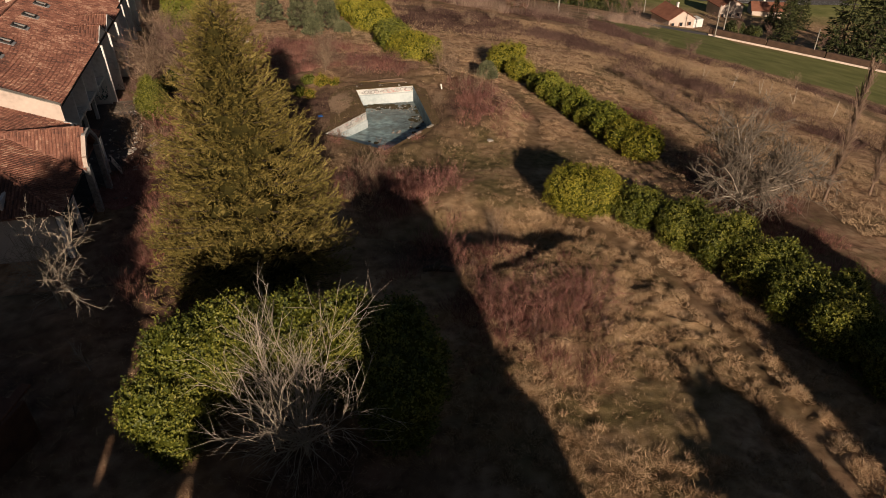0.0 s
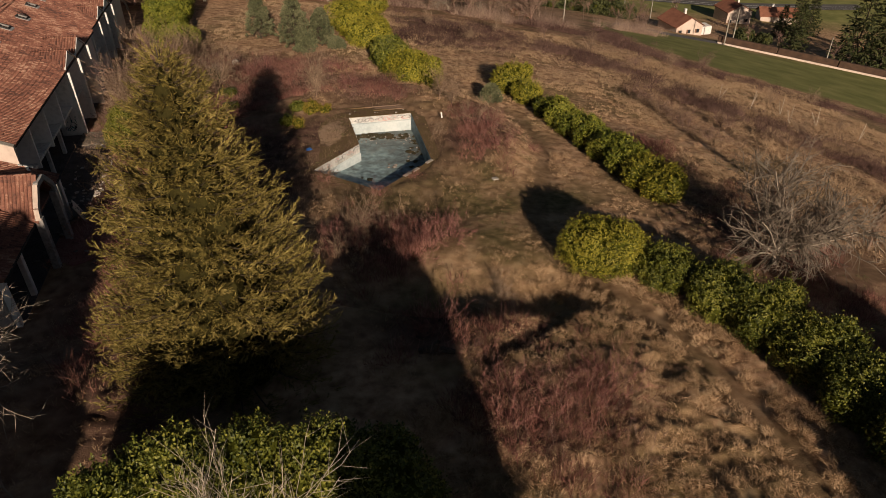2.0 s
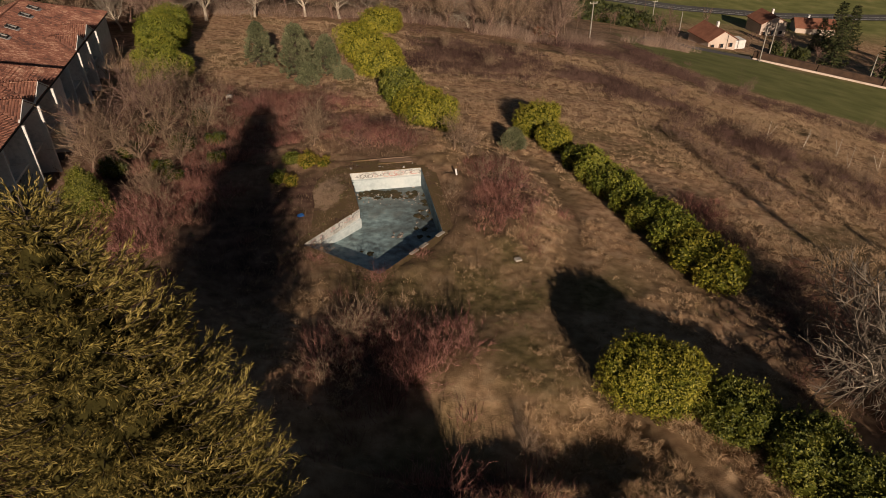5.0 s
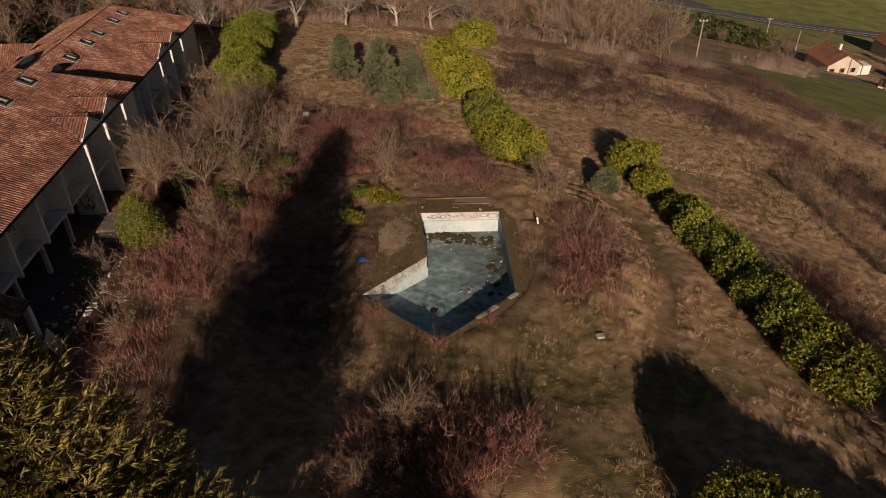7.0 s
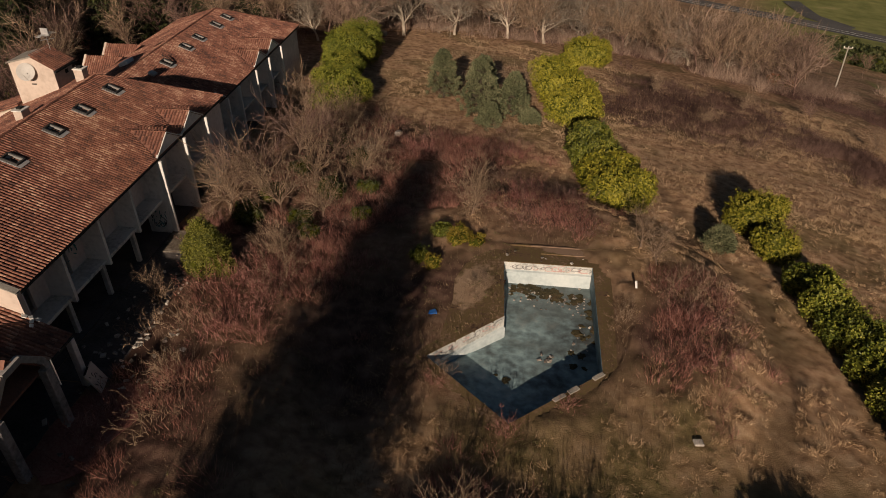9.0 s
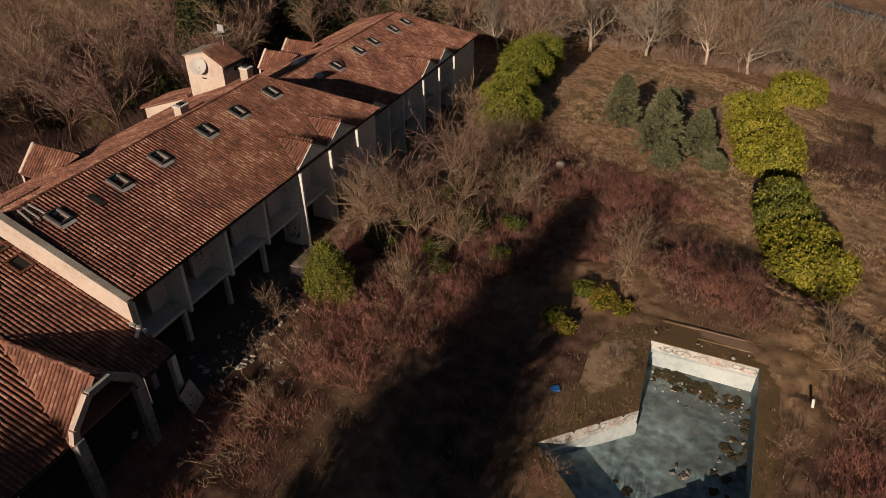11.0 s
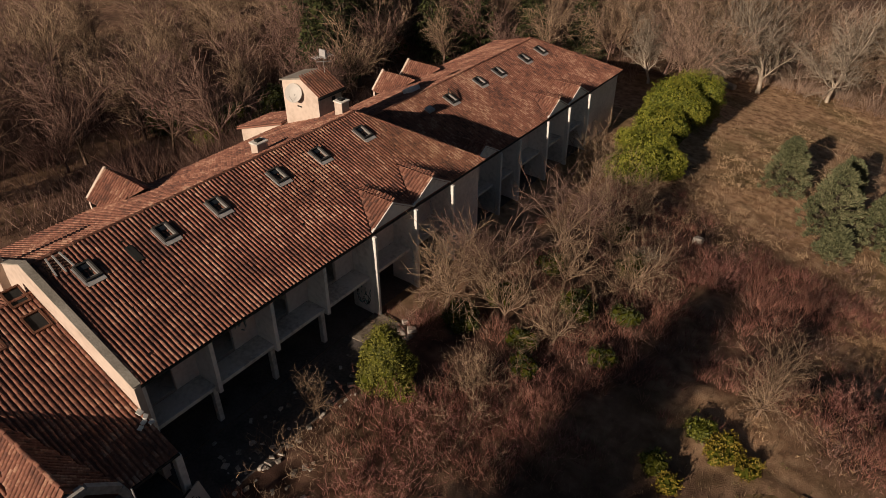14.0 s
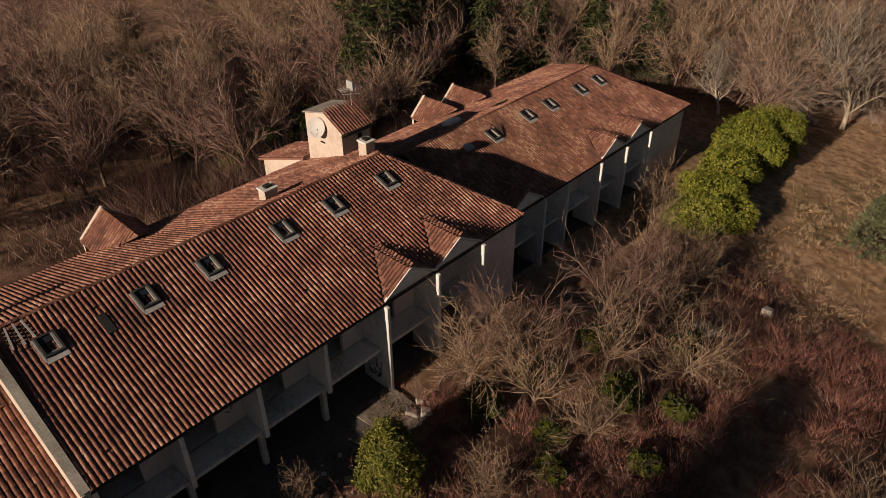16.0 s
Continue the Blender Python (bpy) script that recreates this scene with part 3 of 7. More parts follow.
# ---- swimming pool ----
def make_pool():
    pool = thing("swimming_pool", "abandoned drained pool with flaking white and blue walls", "swimming pool", kind="structure")
    n = len(POOL)
    deep = POOL_DEEP
    for i in range(n):
        (x0, y0), (x1, y1) = POOL[i], POOL[(i + 1) % n]
        a, b = Vector((x0, y0, 0)), Vector((x1, y1, 0))
        d = (b - a).normalized()
        out = Vector((d.y, -d.x, 0)) * 0.28
        z0, z1 = deep[i] - 0.2, deep[(i + 1) % n] - 0.2
        # walls turned from the sun take the darker blue as painted shade
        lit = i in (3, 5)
        w = Build()
        w.add([(a.x, a.y, 0), (b.x, b.y, 0), (b.x + out.x, b.y + out.y, 0), (a.x + out.x, a.y + out.y, 0),
               (a.x, a.y, z0), (b.x, b.y, z1), (b.x + out.x, b.y + out.y, z1), (a.x + out.x, a.y + out.y, z0)],
              [(0, 1, 2, 3), (7, 6, 5, 4), (0, 4, 5, 1), (1, 5, 6, 2), (2, 6, 7, 3), (3, 7, 4, 0)])
        wall = part("pool_wall", w.mesh("pool_wall", M["pool_wall"] if lit else M["pool_shaded"]), pool, "flaking white pool wall" if lit else "bluish pool wall with shade put into its colour")
        # clean lower band of the lit walls, standing a little proud, and spray-paint loops above it
        if lit:
            inn = -out.normalized()
            e = Build()
            p, q = a + d * (0.05 if i == 5 else 0.04), b - d * 0.04
            top = -0.62 if i == 3 else -0.8
            e.prism([p + Vector((0, 0, top)), q + Vector((0, 0, top)), q + inn * 0.16 + Vector((0, 0, top - 0.06)), p + inn * 0.16 + Vector((0, 0, top - 0.06))], (0, 0, -1.2))
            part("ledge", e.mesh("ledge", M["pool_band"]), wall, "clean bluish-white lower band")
            rs = random.Random(90 + i)
            span = (b - a).length
            for k in range(17 if i == 3 else 9):
                c = 0.3 + (span - 0.6) * (k + rs.uniform(-0.3, 0.3)) / (17 if i == 3 else 9)
                cz, ra, rb = rs.uniform(-0.38, -0.26), rs.uniform(0.2, 0.46), rs.uniform(0.13, 0.22)
                t0, t1, w2 = rs.uniform(0, 6), rs.uniform(2.6, 5.4), rs.uniform(0.018, 0.036)
                g = Build()
                pts = []
                for m in range(13):
                    t = t0 + t1 * m / 12
                    for rr in (1 - w2 / rb, 1 + w2 / rb):
                        pts.append(a + d * (c + math.cos(t) * ra * rr) + Vector((0, 0, cz + math.sin(t) * rb * rr)) + inn * 0.004)
                g.add(pts, [(2 * m, 2 * m + 1, 2 * m + 3, 2 * m + 2) for m in range(12)])
                part("paint_loop", g.mesh("paint_loop", M["grey_paint"] if rs.random() < 0.6 else M["pink_paint"]), wall)
        # coping stones
        length = (b - a).length
        count = max(1, round(length / 1.05))
        rng = random.Random(40 + i)
        for k in range(count):
            if not (i == 1 and k > count - 5 and k != count - 2):
                continue
            p, q = a + d * (length * k / count + rng.uniform(0.02, 0.25)), a + d * (length * (k + 1) / count - 0.02)
            o = out.normalized() * rng.uniform(0.6, 0.9)
            tilt = rng.uniform(-0.02, 0.02)
            c = Build().add([p - o * 0.05, q - o * 0.05, q + o * 0.36, p + o * 0.36] + [v + Vector((0, 0, 0.07 + tilt)) for v in (p - o * 0.05, q - o * 0.05, q + o * 0.36, p + o * 0.36)],
                            [(3, 2, 1, 0), (4, 5, 6, 7), (0, 1, 5, 4), (1, 2, 6, 5), (2, 3, 7, 6), (3, 0, 4, 7)])
            stone = part("coping_stone", c.mesh("coping_stone", M["coping"], 0.012), pool)
            stone.location.z = 0.055
    # floor: a fine uneven sheet of silt over paint
    gx, gy = np.meshgrid(np.arange(-11.4, -0.6, 0.15), np.arange(56.6, 73.0, 0.15), indexing="ij")
    gz = pool_bed(gx, gy) + 0.015 * np.sin(gx * 3.1 + np.sin(gy * 2.3)) * np.sin(gy * 2.7)
    ids = np.arange(gx.size).reshape(gx.shape)
    faces = np.stack([ids[:-1, :-1], ids[1:, :-1], ids[1:, 1:], ids[:-1, 1:]], -1).reshape(-1, 4)
    grown = [(-6.3 + (x + 6.3) * 1.02, 65 + (y - 65) * 1.015) for x, y in POOL]
    faces = faces[inside(grown, gx.ravel()[faces].mean(1), gy.ravel()[faces].mean(1))]
    part("pool_floor", mesh("pool_floor", np.stack([gx, gy, gz], -1).reshape(-1, 3), faces, M["pool_floor"], soft=True), pool, "silted pale blue pool floor")
    # deck ring
    outer = [(-12.9, 60.1), (-5.15, 55.4), (0.4, 62.2), (-1.9, 74.9), (-12.9, 74.3), (-13.6, 66.4)]
    inner = []
    for i in range(n):
        p, c = Vector(POOL[i]), Vector(POOL[i - 1])
        e = Vector(POOL[(i + 1) % n])
        d0, d1 = (p - c).normalized(), (e - p).normalized()
        o0, o1 = Vector((d0.y, -d0.x)), Vector((d1.y, -d1.x))
        inner.append(p + (o0 + o1) / (1 + o0.dot(o1)) * 0.02)
    ring = Build()
    verts = [(x, y, 0.05) for x, y in inner] + [(x, y, -0.03) for x, y in outer] + [(x, y, -0.2) for x, y in inner] + [(x, y, -0.2) for x, y in outer]
    faces = []
    for i in range(n):
        j = (i + 1) % n
        faces += [(i, i + n, j + n, j), (i + n, i + 3 * n, j + 3 * n, j + n), (i, j, j + 2 * n, i + 2 * n)]
    ring.add(verts, faces)
    thing("pavement", "mossy earth-covered deck round the pool", "pavement", kind="structure", data=ring.mesh("pavement", M["deck"]))
    strip = Build().box(-1.2, 3.4, -0.42, 0.42, -0.05, 0.045).box(-3.4, 3.6, 0.45, 0.62, -0.05, 0.07)
    thing("pavement_strip", "pale concrete kerb strip behind the pool", "pavement", kind="structure", data=strip.mesh("pavement_strip", M["deck"], 0.03), at=pose(-6.0, 73.7, 0.05, 0, 0, 11.5))


make_pool()


def rock_mesh(seed, material_, jag=0.35):
    """A broken lump: a block with its corners knocked about."""
    rng = random.Random(seed)
    b = Build().box(-0.8, 0.8, -0.8, 0.8, -0.8, 0.8)
    b.v = [tuple(c * rng.uniform(1 - jag, 1 + jag) for c in p) for p in b.v]
    return b.mesh("rock", material_, 0.12)


def blob_mesh(seed, material_):
    rng = random.Random(seed)
    bm = bmesh.new()
    bmesh.ops.create_icosphere(bm, subdivisions=2, radius=1)
    for v in bm.verts:
        v.co *= rng.uniform(0.55, 1.25)
    me = bpy.data.meshes.new("blob")
    bm.to_mesh(me)
    bm.free()
    me.materials.append(material_)
    return me


ROCKS = [rock_mesh(s, M["rubble"]) for s in range(5)]


def scatter_rubble(n, place, size, label, group, seed, flat=0.45):
    rng = random.Random(seed)
    for k in range(n):
        x, y, z = place(rng)
        z = pool_bed(x, y) if inside(POOL, x, y) else z
        s = rng.uniform(*size)
        ob = thing("rubble_piece", label, "rubble", group, data=ROCKS[k % 5])
        ob.matrix_basis = pose(x, y, z + s * flat * 0.4, rng.uniform(-20, 20), rng.uniform(-20, 20), rng.uniform(0, 360)) @ Matrix.Diagonal((s, s * rng.uniform(0.4, 0.9), s * flat, 1))


def pool_place(rng):
    while True:
        x, y = rng.uniform(-8.8, -3.2), 71.3 - abs(rng.gauss(0, 1.1))
        if inside(POOL, x, y) and inside(POOL, x - 0.3, y + 0.3) and y < 71.2 + (x + 9) * 0.2:
            return x, y, -1.78 - 0.012 * (71 - y)


scatter_rubble(120, pool_place, (0.03, 0.10), "broken pale render lying on the pool floor", "rubble in the pool", 4)
LITTER = [blob_mesh(s, M["litter"]) for s in range(20, 24)]


def scatter_litter(n, place, size, seed):
    rng = random.Random(seed)
    for k in range(n):
        x, y, z = place(rng)
        z = pool_bed(x, y)
        s = rng.uniform(*size)
        ob = thing("sludge", "dark heap of dead leaves and moss on the pool floor", "debris", "debris in the pool", data=LITTER[k % 4])
        ob.matrix_basis = pose(x, y, z, 0, 0, rng.uniform(0, 360)) @ Matrix.Diagonal((s, s * rng.uniform(0.5, 1.0), 0.07, 1))


scatter_litter(44, lambda r: (r.uniform(-8.6, -3.6), 71.35 - abs(r.gauss(0, 0.5)), -1.77), (0.15, 0.5), 50)
scatter_litter(26, lambda r: (-2.55 + r.gauss(0, 0.35) - 0.05, r.uniform(64.0, 71.0), -1.86), (0.15, 0.4), 51)
scatter_litter(4, lambda r: (-6.6 + r.gauss(0, 0.3), 61.4 + r.gauss(0, 0.25), -1.98), (0.15, 0.3), 52)
scatter_rubble(9, lambda r: (-4.6 + r.uniform(-0.5, 0.5), 64.2 + r.uniform(-0.4, 0.4), -1.93), (0.08, 0.2), "broken pale render lying on the pool floor", "rubble in the pool", 6)
scatter_rubble(14, lambda r: (-2.6 + r.uniform(-0.7, 0.5) - 0.1, 67.5 + r.uniform(-2.5, 2), -1.87), (0.04, 0.13), "broken pale render lying on the pool floor", "rubble in the pool", 8)
scatter_rubble(9, lambda r: (-9.4 + r.uniform(0, 6), 72.6 + r.uniform(-0.6, 0.9), 0.06), (0.06, 0.16), "lump of broken concrete on the pool deck", "rubble on the deck", 9)


# ---- buildings ----
def frame_matrix():
    return Matrix.Translation((B_ORIGIN[0], B_ORIGIN[1], 0)) @ Matrix.Rotation(B_TURN, 4, "Z")


SLOPE = 0.395
PITCH, EXPOSED = 0.235, 0.36
ARC = np.linspace(-1.25, 1.25, 6)


def tile_arrays(n):
    """One barrel tile along +y, crown up: wide lower end at y = 0."""
    low = np.stack([np.sin(ARC) * 0.098, np.zeros(6), np.cos(ARC) * 0.098 - 0.012], 1)
    up = np.stack([np.sin(ARC) * 0.078, np.full(6, 0.44), np.cos(ARC) * 0.078 - 0.026], 1)
    v = np.concatenate([low, up])
    f = np.array([(i, i + 1, i + 7, i + 6) for i in range(5)])
    return v, f


TILE_V, TILE_F = tile_arrays(6)
TILE_MESH = mesh("roof_tile", TILE_V, TILE_F, M["tile_piece"], soft=True)


def tile_slope(parent, origin, run, up, width, length, keep, seed=0, pieces=None, name="roof_tiles"):
    """Barrel tiles over a roof plane. keep(s, t): arrays of metres along the eave and up the slope. pieces(s, t) picks those that are objects of their own."""
    origin, run, up = np.array(origin, float), np.array(run, float), np.array(up, float)
    run, up = run / np.linalg.norm(run), up / np.linalg.norm(up)
    nrm = np.cross(run, up)
    if nrm[2] < 0:
        nrm = -nrm
    rng = np.random.default_rng(seed)
    s, t = np.meshgrid(np.arange(PITCH / 2, width, PITCH), np.arange(-0.06, length - 0.1, EXPOSED), indexing="ij")
    s, t = s.ravel(), t.ravel()
    ok = keep(s, t + 0.1)
    s, t = s[ok], t[ok]
    s = s + rng.normal(0, 0.005, len(s))
    t = t + rng.normal(0, 0.012, len(t))
    slip = rng.random(len(t)) < 0.012
    t = np.where(slip, t - rng.uniform(0.05, 0.2, len(t)), t)
    yaw = rng.normal(0, 0.02, len(s))
    own = pieces(s, t) if pieces else np.zeros(len(s), bool)
    base = origin + s[:, None] * run + t[:, None] * up + nrm * 0.035
    side = run[None] * np.cos(yaw)[:, None] + up[None] * np.sin(yaw)[:, None]
    along = up[None] * np.cos(yaw)[:, None] - run[None] * np.sin(yaw)[:, None]
    if np.dot(np.cross(run, up), nrm) < 0:
        side = -side
    rest = ~own
    v = base[rest][:, None] + TILE_V[None, :, :1] * side[rest][:, None] + TILE_V[None, :, 1:2] * along[rest][:, None] + TILE_V[None, :, 2:] * nrm
    k = rest.sum()
    f = TILE_F[None] + (np.arange(k) * 12)[:, None, None]
    tiles = part(name, mesh(name, v.reshape(-1, 3), f.reshape(-1, 4), M["tile"], soft=True), parent, "weathered terracotta barrel tiles")
    tiles["kind"] = "stuff"
    for i in np.nonzero(own)[0]:
        m = Matrix.Identity(4)
        for c, w in enumerate((side[i], along[i], nrm)):
            for r in range(3):
                m[r][c] = w[r]
        m.translation = base[i]
        part("roof_tile", TILE_MESH, parent, at=m)
    return tiles


def ridge_row(parent, a, b, seed=0):
    a, b = np.array(a, float), np.array(b, float)
    L = np.linalg.norm(b - a)
    d = (b - a) / L
    side = np.cross(d, (0, 0, 1.0))
    side /= np.linalg.norm(side)
    nrm = np.cross(side, d)
    rng = np.random.default_rng(seed)
    t = np.arange(0, L - 0.3, 0.38)
    base = a + t[:, None] * d + nrm * (0.05 + rng.normal(0, 0.01, len(t)))[:, None] + side * rng.normal(0, 0.015, len(t))[:, None]
    v = base[:, None] + TILE_V[None, :, :1] * side * 1.25 + TILE_V[None, :, 1:2] * d + TILE_V[None, :, 2:] * nrm * 1.2
    f = TILE_F[None] + (np.arange(len(t)) * 12)[:, None, None]
    part("ridge_tiles", mesh("ridge_tiles", v.reshape(-1, 3), f.reshape(-1, 4), M["tile"], soft=True), parent)


def roof_plate(parent, outline, thick=0.14, name="roof"):
    return part(name, Build().prism(outline, (0, 0, -thick)).mesh(name, M["underlay"]), parent, "clay tiled roof slope")


def wall_with_openings(b, u0, u1, v0, v1, z0, z1, holes):
    """Wall along u with holes (ua, ub, za, zb), in u order, into the Build b."""
    at = u0
    for ua, ub, za, zb in holes:
        b.box(at, ua, v0, v1, z0, z1)
        if za > z0:
            b.box(ua, ub, v0, v1, z0, za)
        if zb < z1:
            b.box(ua, ub, v0, v1, zb, z1)
        at = ub
    b.box(at, u1, v0, v1, z0, z1)


def skylight_on(parent, u, v, z, broken=False):
    tilt = math.degrees(math.atan(SLOPE))
    base = pose(u, v, z + 0.05, tilt, 0, 0)
    sk = new("skylight")
    sk.parent = parent
    sk.matrix_basis = base @ Matrix.Diagonal((0.84, 0.9, 1, 1))
    f = Build().box(-0.5, 0.5, -0.62, -0.5, 0, 0.2).box(-0.5, 0.5, 0.5, 0.62, 0, 0.2).box(-0.5, -0.38, -0.5, 0.5, 0, 0.2).box(0.38, 0.5, -0.5, 0.5, 0, 0.2)
    tagged(sk, "grey framed roof window")
    part("frame", f.mesh("frame", M["frame"], 0.01), sk)
    part("flashing", Build().box(-0.55, 0.55, -0.92, -0.62, 0.05, 0.08).box(-0.62, -0.52, -0.8, 0.6, 0.05, 0.09).mesh("flashing", M["zinc"]), sk, "pale zinc apron")
    # no hole in the roof: a black plate stands for the dark inside
    part("opening", Build().box(-0.38, 0.38, -0.5, 0.5, 0.02, 0.05).mesh("opening", M["black"]), sk, "black plate painted for the unlit opening")
    # paler lining on two sides only, painting the sunlit part of the reveal
    part("lining", Build().box(0.27, 0.38, -0.5, 0.5, 0.05, 0.19).box(-0.38, 0.27, -0.5, -0.4, 0.05, 0.12).mesh("lining", M["lining"]), sk, "paler grey lining painted for the sunlit reveal")
    if not broken:
        part("pane", Build().box(-0.38, 0.24, 0.16, 0.5, 0.10, 0.12).mesh("pane", M["glass"]), sk)
    else:
        p = part("sash", Build().box(-0.45, 0.45, 0, 0.06, 0, 0.05).box(-0.45, 0.45, 0.9, 0.96, 0, 0.05).box(-0.45, -0.39, 0, 0.96, 0, 0.05).box(0.39, 0.45, 0, 0.96, 0, 0.05).mesh("sash", M["frame"]), sk, "grey sash tipped open")
        p.matrix_basis = pose(0.5, -0.2, 0.22, 18, 10, 30)


def gable_front(parent, uc, half, v0, ze, rise, back):
    """A dormer gable over the eave: pale front, two small tiled slopes."""
    g = new("dormer")
    g.parent = parent
    tagged(g, "small tiled gable dormer with a grey rendered front")
    part("gable_wall", Build().prism([(uc - half, v0 + 0.02, ze - 0.02), (uc + half, v0 + 0.02, ze - 0.02), (uc, v0 + 0.02, ze + rise - 0.02)], (0, 0.16, 0)).mesh("gable_wall", M["grey_wall"]), g)
    edge = Build()
    for s in (-1, 1):
        edge.beam((uc + s * half, v0 - 0.01, ze + 0.0), (uc, v0 - 0.01, ze + rise), 0.08, 0.14, (0, 1, 0))
    part("verge", edge.mesh("verge", M["white"]), g, "pale mortar verge")
    L = math.hypot(half, rise)
    for s in (-1, 1):
        outline = [(uc + s * half, v0 - 0.05, ze), (uc, v0 - 0.05, ze + rise), (uc, v0 + back, ze + rise)]
        roof_plate(g, outline if s < 0 else outline[::-1], 0.08, "dormer_roof")
        if s < 0:
            tile_slope(g, (uc - half, v0 - 0.05, ze), (0, 1, 0), (half, 0, rise), back, L, lambda a, t: a < back * t / L + 0.03, seed=int(uc * 10))
        else:
            tile_slope(g, (uc + half, v0 - 0.05, ze), (0, 1, 0), (-half, 0, rise), back, L, lambda a, t: a < back * t / L + 0.03, seed=int(uc * 10) + 1)
    ridge_row(g, (uc, v0 - 0.05, ze + rise), (uc, v0 + back, ze + rise + 0.03), seed=int(uc))


def make_wing(parent, u0, u1, v0, ze, zf, bays, gables, hip_run, wall_from, seed, pieces=None, hole=None, rear_gables=()):
    """One two-storey wing: v0 the eave line, ze its height, zf the terrace level."""
    D = 7.7
    zr = ze + D * SLOPE
    L = math.hypot(D, D * SLOPE)
    ridge_end = u1 - hip_run
    vr = v0 + D
    cosine = D / L

    def front_keep(s, t):
        u, v = u0 + s, t * cosine
        ok = (t < L) & (s < (u1 - u0) - hip_run * t / L)
        for uc, half, rise in gables:
            ok &= ~(np.abs(u - uc) < half * (1 - v / (rise / SLOPE)))
        if hole:
            ok &= ~((u > hole[0]) & (u < hole[1]) & (v > hole[2]) & (v < hole[3]))
        return ok

    roof = roof_plate(parent, [(u0, v0, ze), (u1, v0, ze), (ridge_end, vr, zr), (u0, vr, zr)])
    tile_slope(roof, (u0, v0, ze), (1, 0, 0), (0, D, D * SLOPE), u1 - u0, L, front_keep, seed, pieces)
    rear = roof_plate(parent, [(u0, vr, zr), (ridge_end, vr, zr), (u1, vr + D, ze), (u0, vr + D, ze)], name="rear_roof")

    def rear_keep(s, t):
        u, v = u1 - s, (L - t) * cosine
        ok = (t < L) & (s > hip_run * t / L)
        return ok

    tile_slope(rear, (u1, vr + D, ze), (-1, 0, 0), (0, -D, D * SLOPE), u1 - u0, L, rear_keep, seed + 1)
    hip = roof_plate(parent, [(u1, v0, ze), (u1, vr + D, ze), (ridge_end, vr, zr)], name="hip_roof")
    H = math.hypot(hip_run, D * SLOPE)
    tile_slope(hip, (u1, v0, ze), (0, 1, 0), (-hip_run, 0, D * SLOPE), 2 * D, H, lambda s, t: np.abs(s - D) < D * (1 - t / H), seed + 2)
    ridge_row(roof, (u0, vr, zr), (ridge_end, vr, zr), seed)
    ridge_row(roof, (u1, v0, ze), (ridge_end, vr, zr), seed + 1)
    ridge_row(roof, (u1, vr + D, ze), (ridge_end, vr, zr), seed + 2)
    part("gutter", Build().box(u0, u1 - 0.1, v0 - 0.07, v0 + 0.02, ze - 0.16, ze - 0.05).mesh("gutter", M["frame"]), parent, "thin dark eaves gutter")
    for uc, half, rise in gables:
        gable_front(parent, uc, half, v0 + 0.02, ze + 0.02, rise, rise / SLOPE)
    # storeys
    zm = zf + (ze - zf) * 0.475
    back = v0 + 1.65
    lo, hi = bays[0], bays[-1]
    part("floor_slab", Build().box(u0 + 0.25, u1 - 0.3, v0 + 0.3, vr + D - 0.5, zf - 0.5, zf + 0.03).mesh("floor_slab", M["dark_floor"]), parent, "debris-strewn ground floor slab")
    for i, (a, b) in enumerate(zip(bays, bays[1:])):
        part("balcony_slab", Build().box(a + 0.13, b - 0.13, v0 + 0.32, back, zm - 0.22, zm).mesh("balcony_slab", M["concrete"], 0.015), parent, "stained concrete balcony floor")
        if b - a > 2.5:
            for z0, z1 in ((zm, ze - 0.1), (zf, zm - 0.22)):
                w = Build()
                h = [(a + 0.3, a + 2.15, z0, z0 + 2.25)] if b - a < 5 else [(a + 0.6, a + 1.8, z0, z0 + 2.15), (b - 2.2, b - 0.9, z0, z0 + 2.15)]

                deep = 3.2 if z0 == zf else 0.0
                wall_with_openings(w, a + 0.1, b - 0.1, back + deep, back + deep + 0.2, z0 + 0.003, z1, h)
                part("back_wall", w.mesh("back_wall", M["pink_wall"]), parent, "recessed pinkish wall with empty doorway")
    part("upper_floor", Build().box(u0 + 0.3, u1 - 0.35, back + 0.2, vr + D - 0.6, zm - 0.2, zm - 0.02).mesh("upper_floor", M["concrete"]), parent)
    part("ceiling_slab", Build().box(u0 + 0.3, u1 - 0.4, v0 + 0.35, vr + D - 0.6, ze - 0.12, ze - 0.04).mesh("ceiling_slab", M["grey_wall"]), parent)
    for u in bays:
        full = u in wall_from
        fin = Build()
        zb = zf if full else zm - 0.42
        fin.prism([(u - 0.11, v0 + 0.14, zb), (u - 0.11, v0 + 0.2, zb), (u - 0.11, back + 0.2, zb), (u - 0.11, back + 0.2, ze - 0.12), (u - 0.11, v0 + 0.1, ze - 0.12)], (0.22, 0, 0))
        part("partition_wall", fin.mesh("partition_wall", M["grey_wall"]), parent, "grey rendered cross wall between balconies")
        if full:
            part("post", Build().box(u - 0.12, u + 0.12, v0 - 0.30, v0 + 0.135, zf - 0.2, ze - 0.17).mesh("post", M["white"], 0.04), parent, "tall white painted edge post")
        else:
            part("pillar", Build().box(u - 0.14, u + 0.14, v0 + 0.75, v0 + 1.05, zf - 0.3, zm - 0.22).mesh("pillar", M["concrete"], 0.02), parent, "slim concrete pillar")
    w = Build()
    if u1 - 0.4 - hi > 0.6:
        wall_with_openings(w, hi, u1 - 0.35, v0 + 0.25, v0 + 0.5, zf - 0.4, ze - 0.1, [])
        part("wall", w.mesh("wall", M["pink_wall"]), parent, "plain pinkish end wall of the wing")
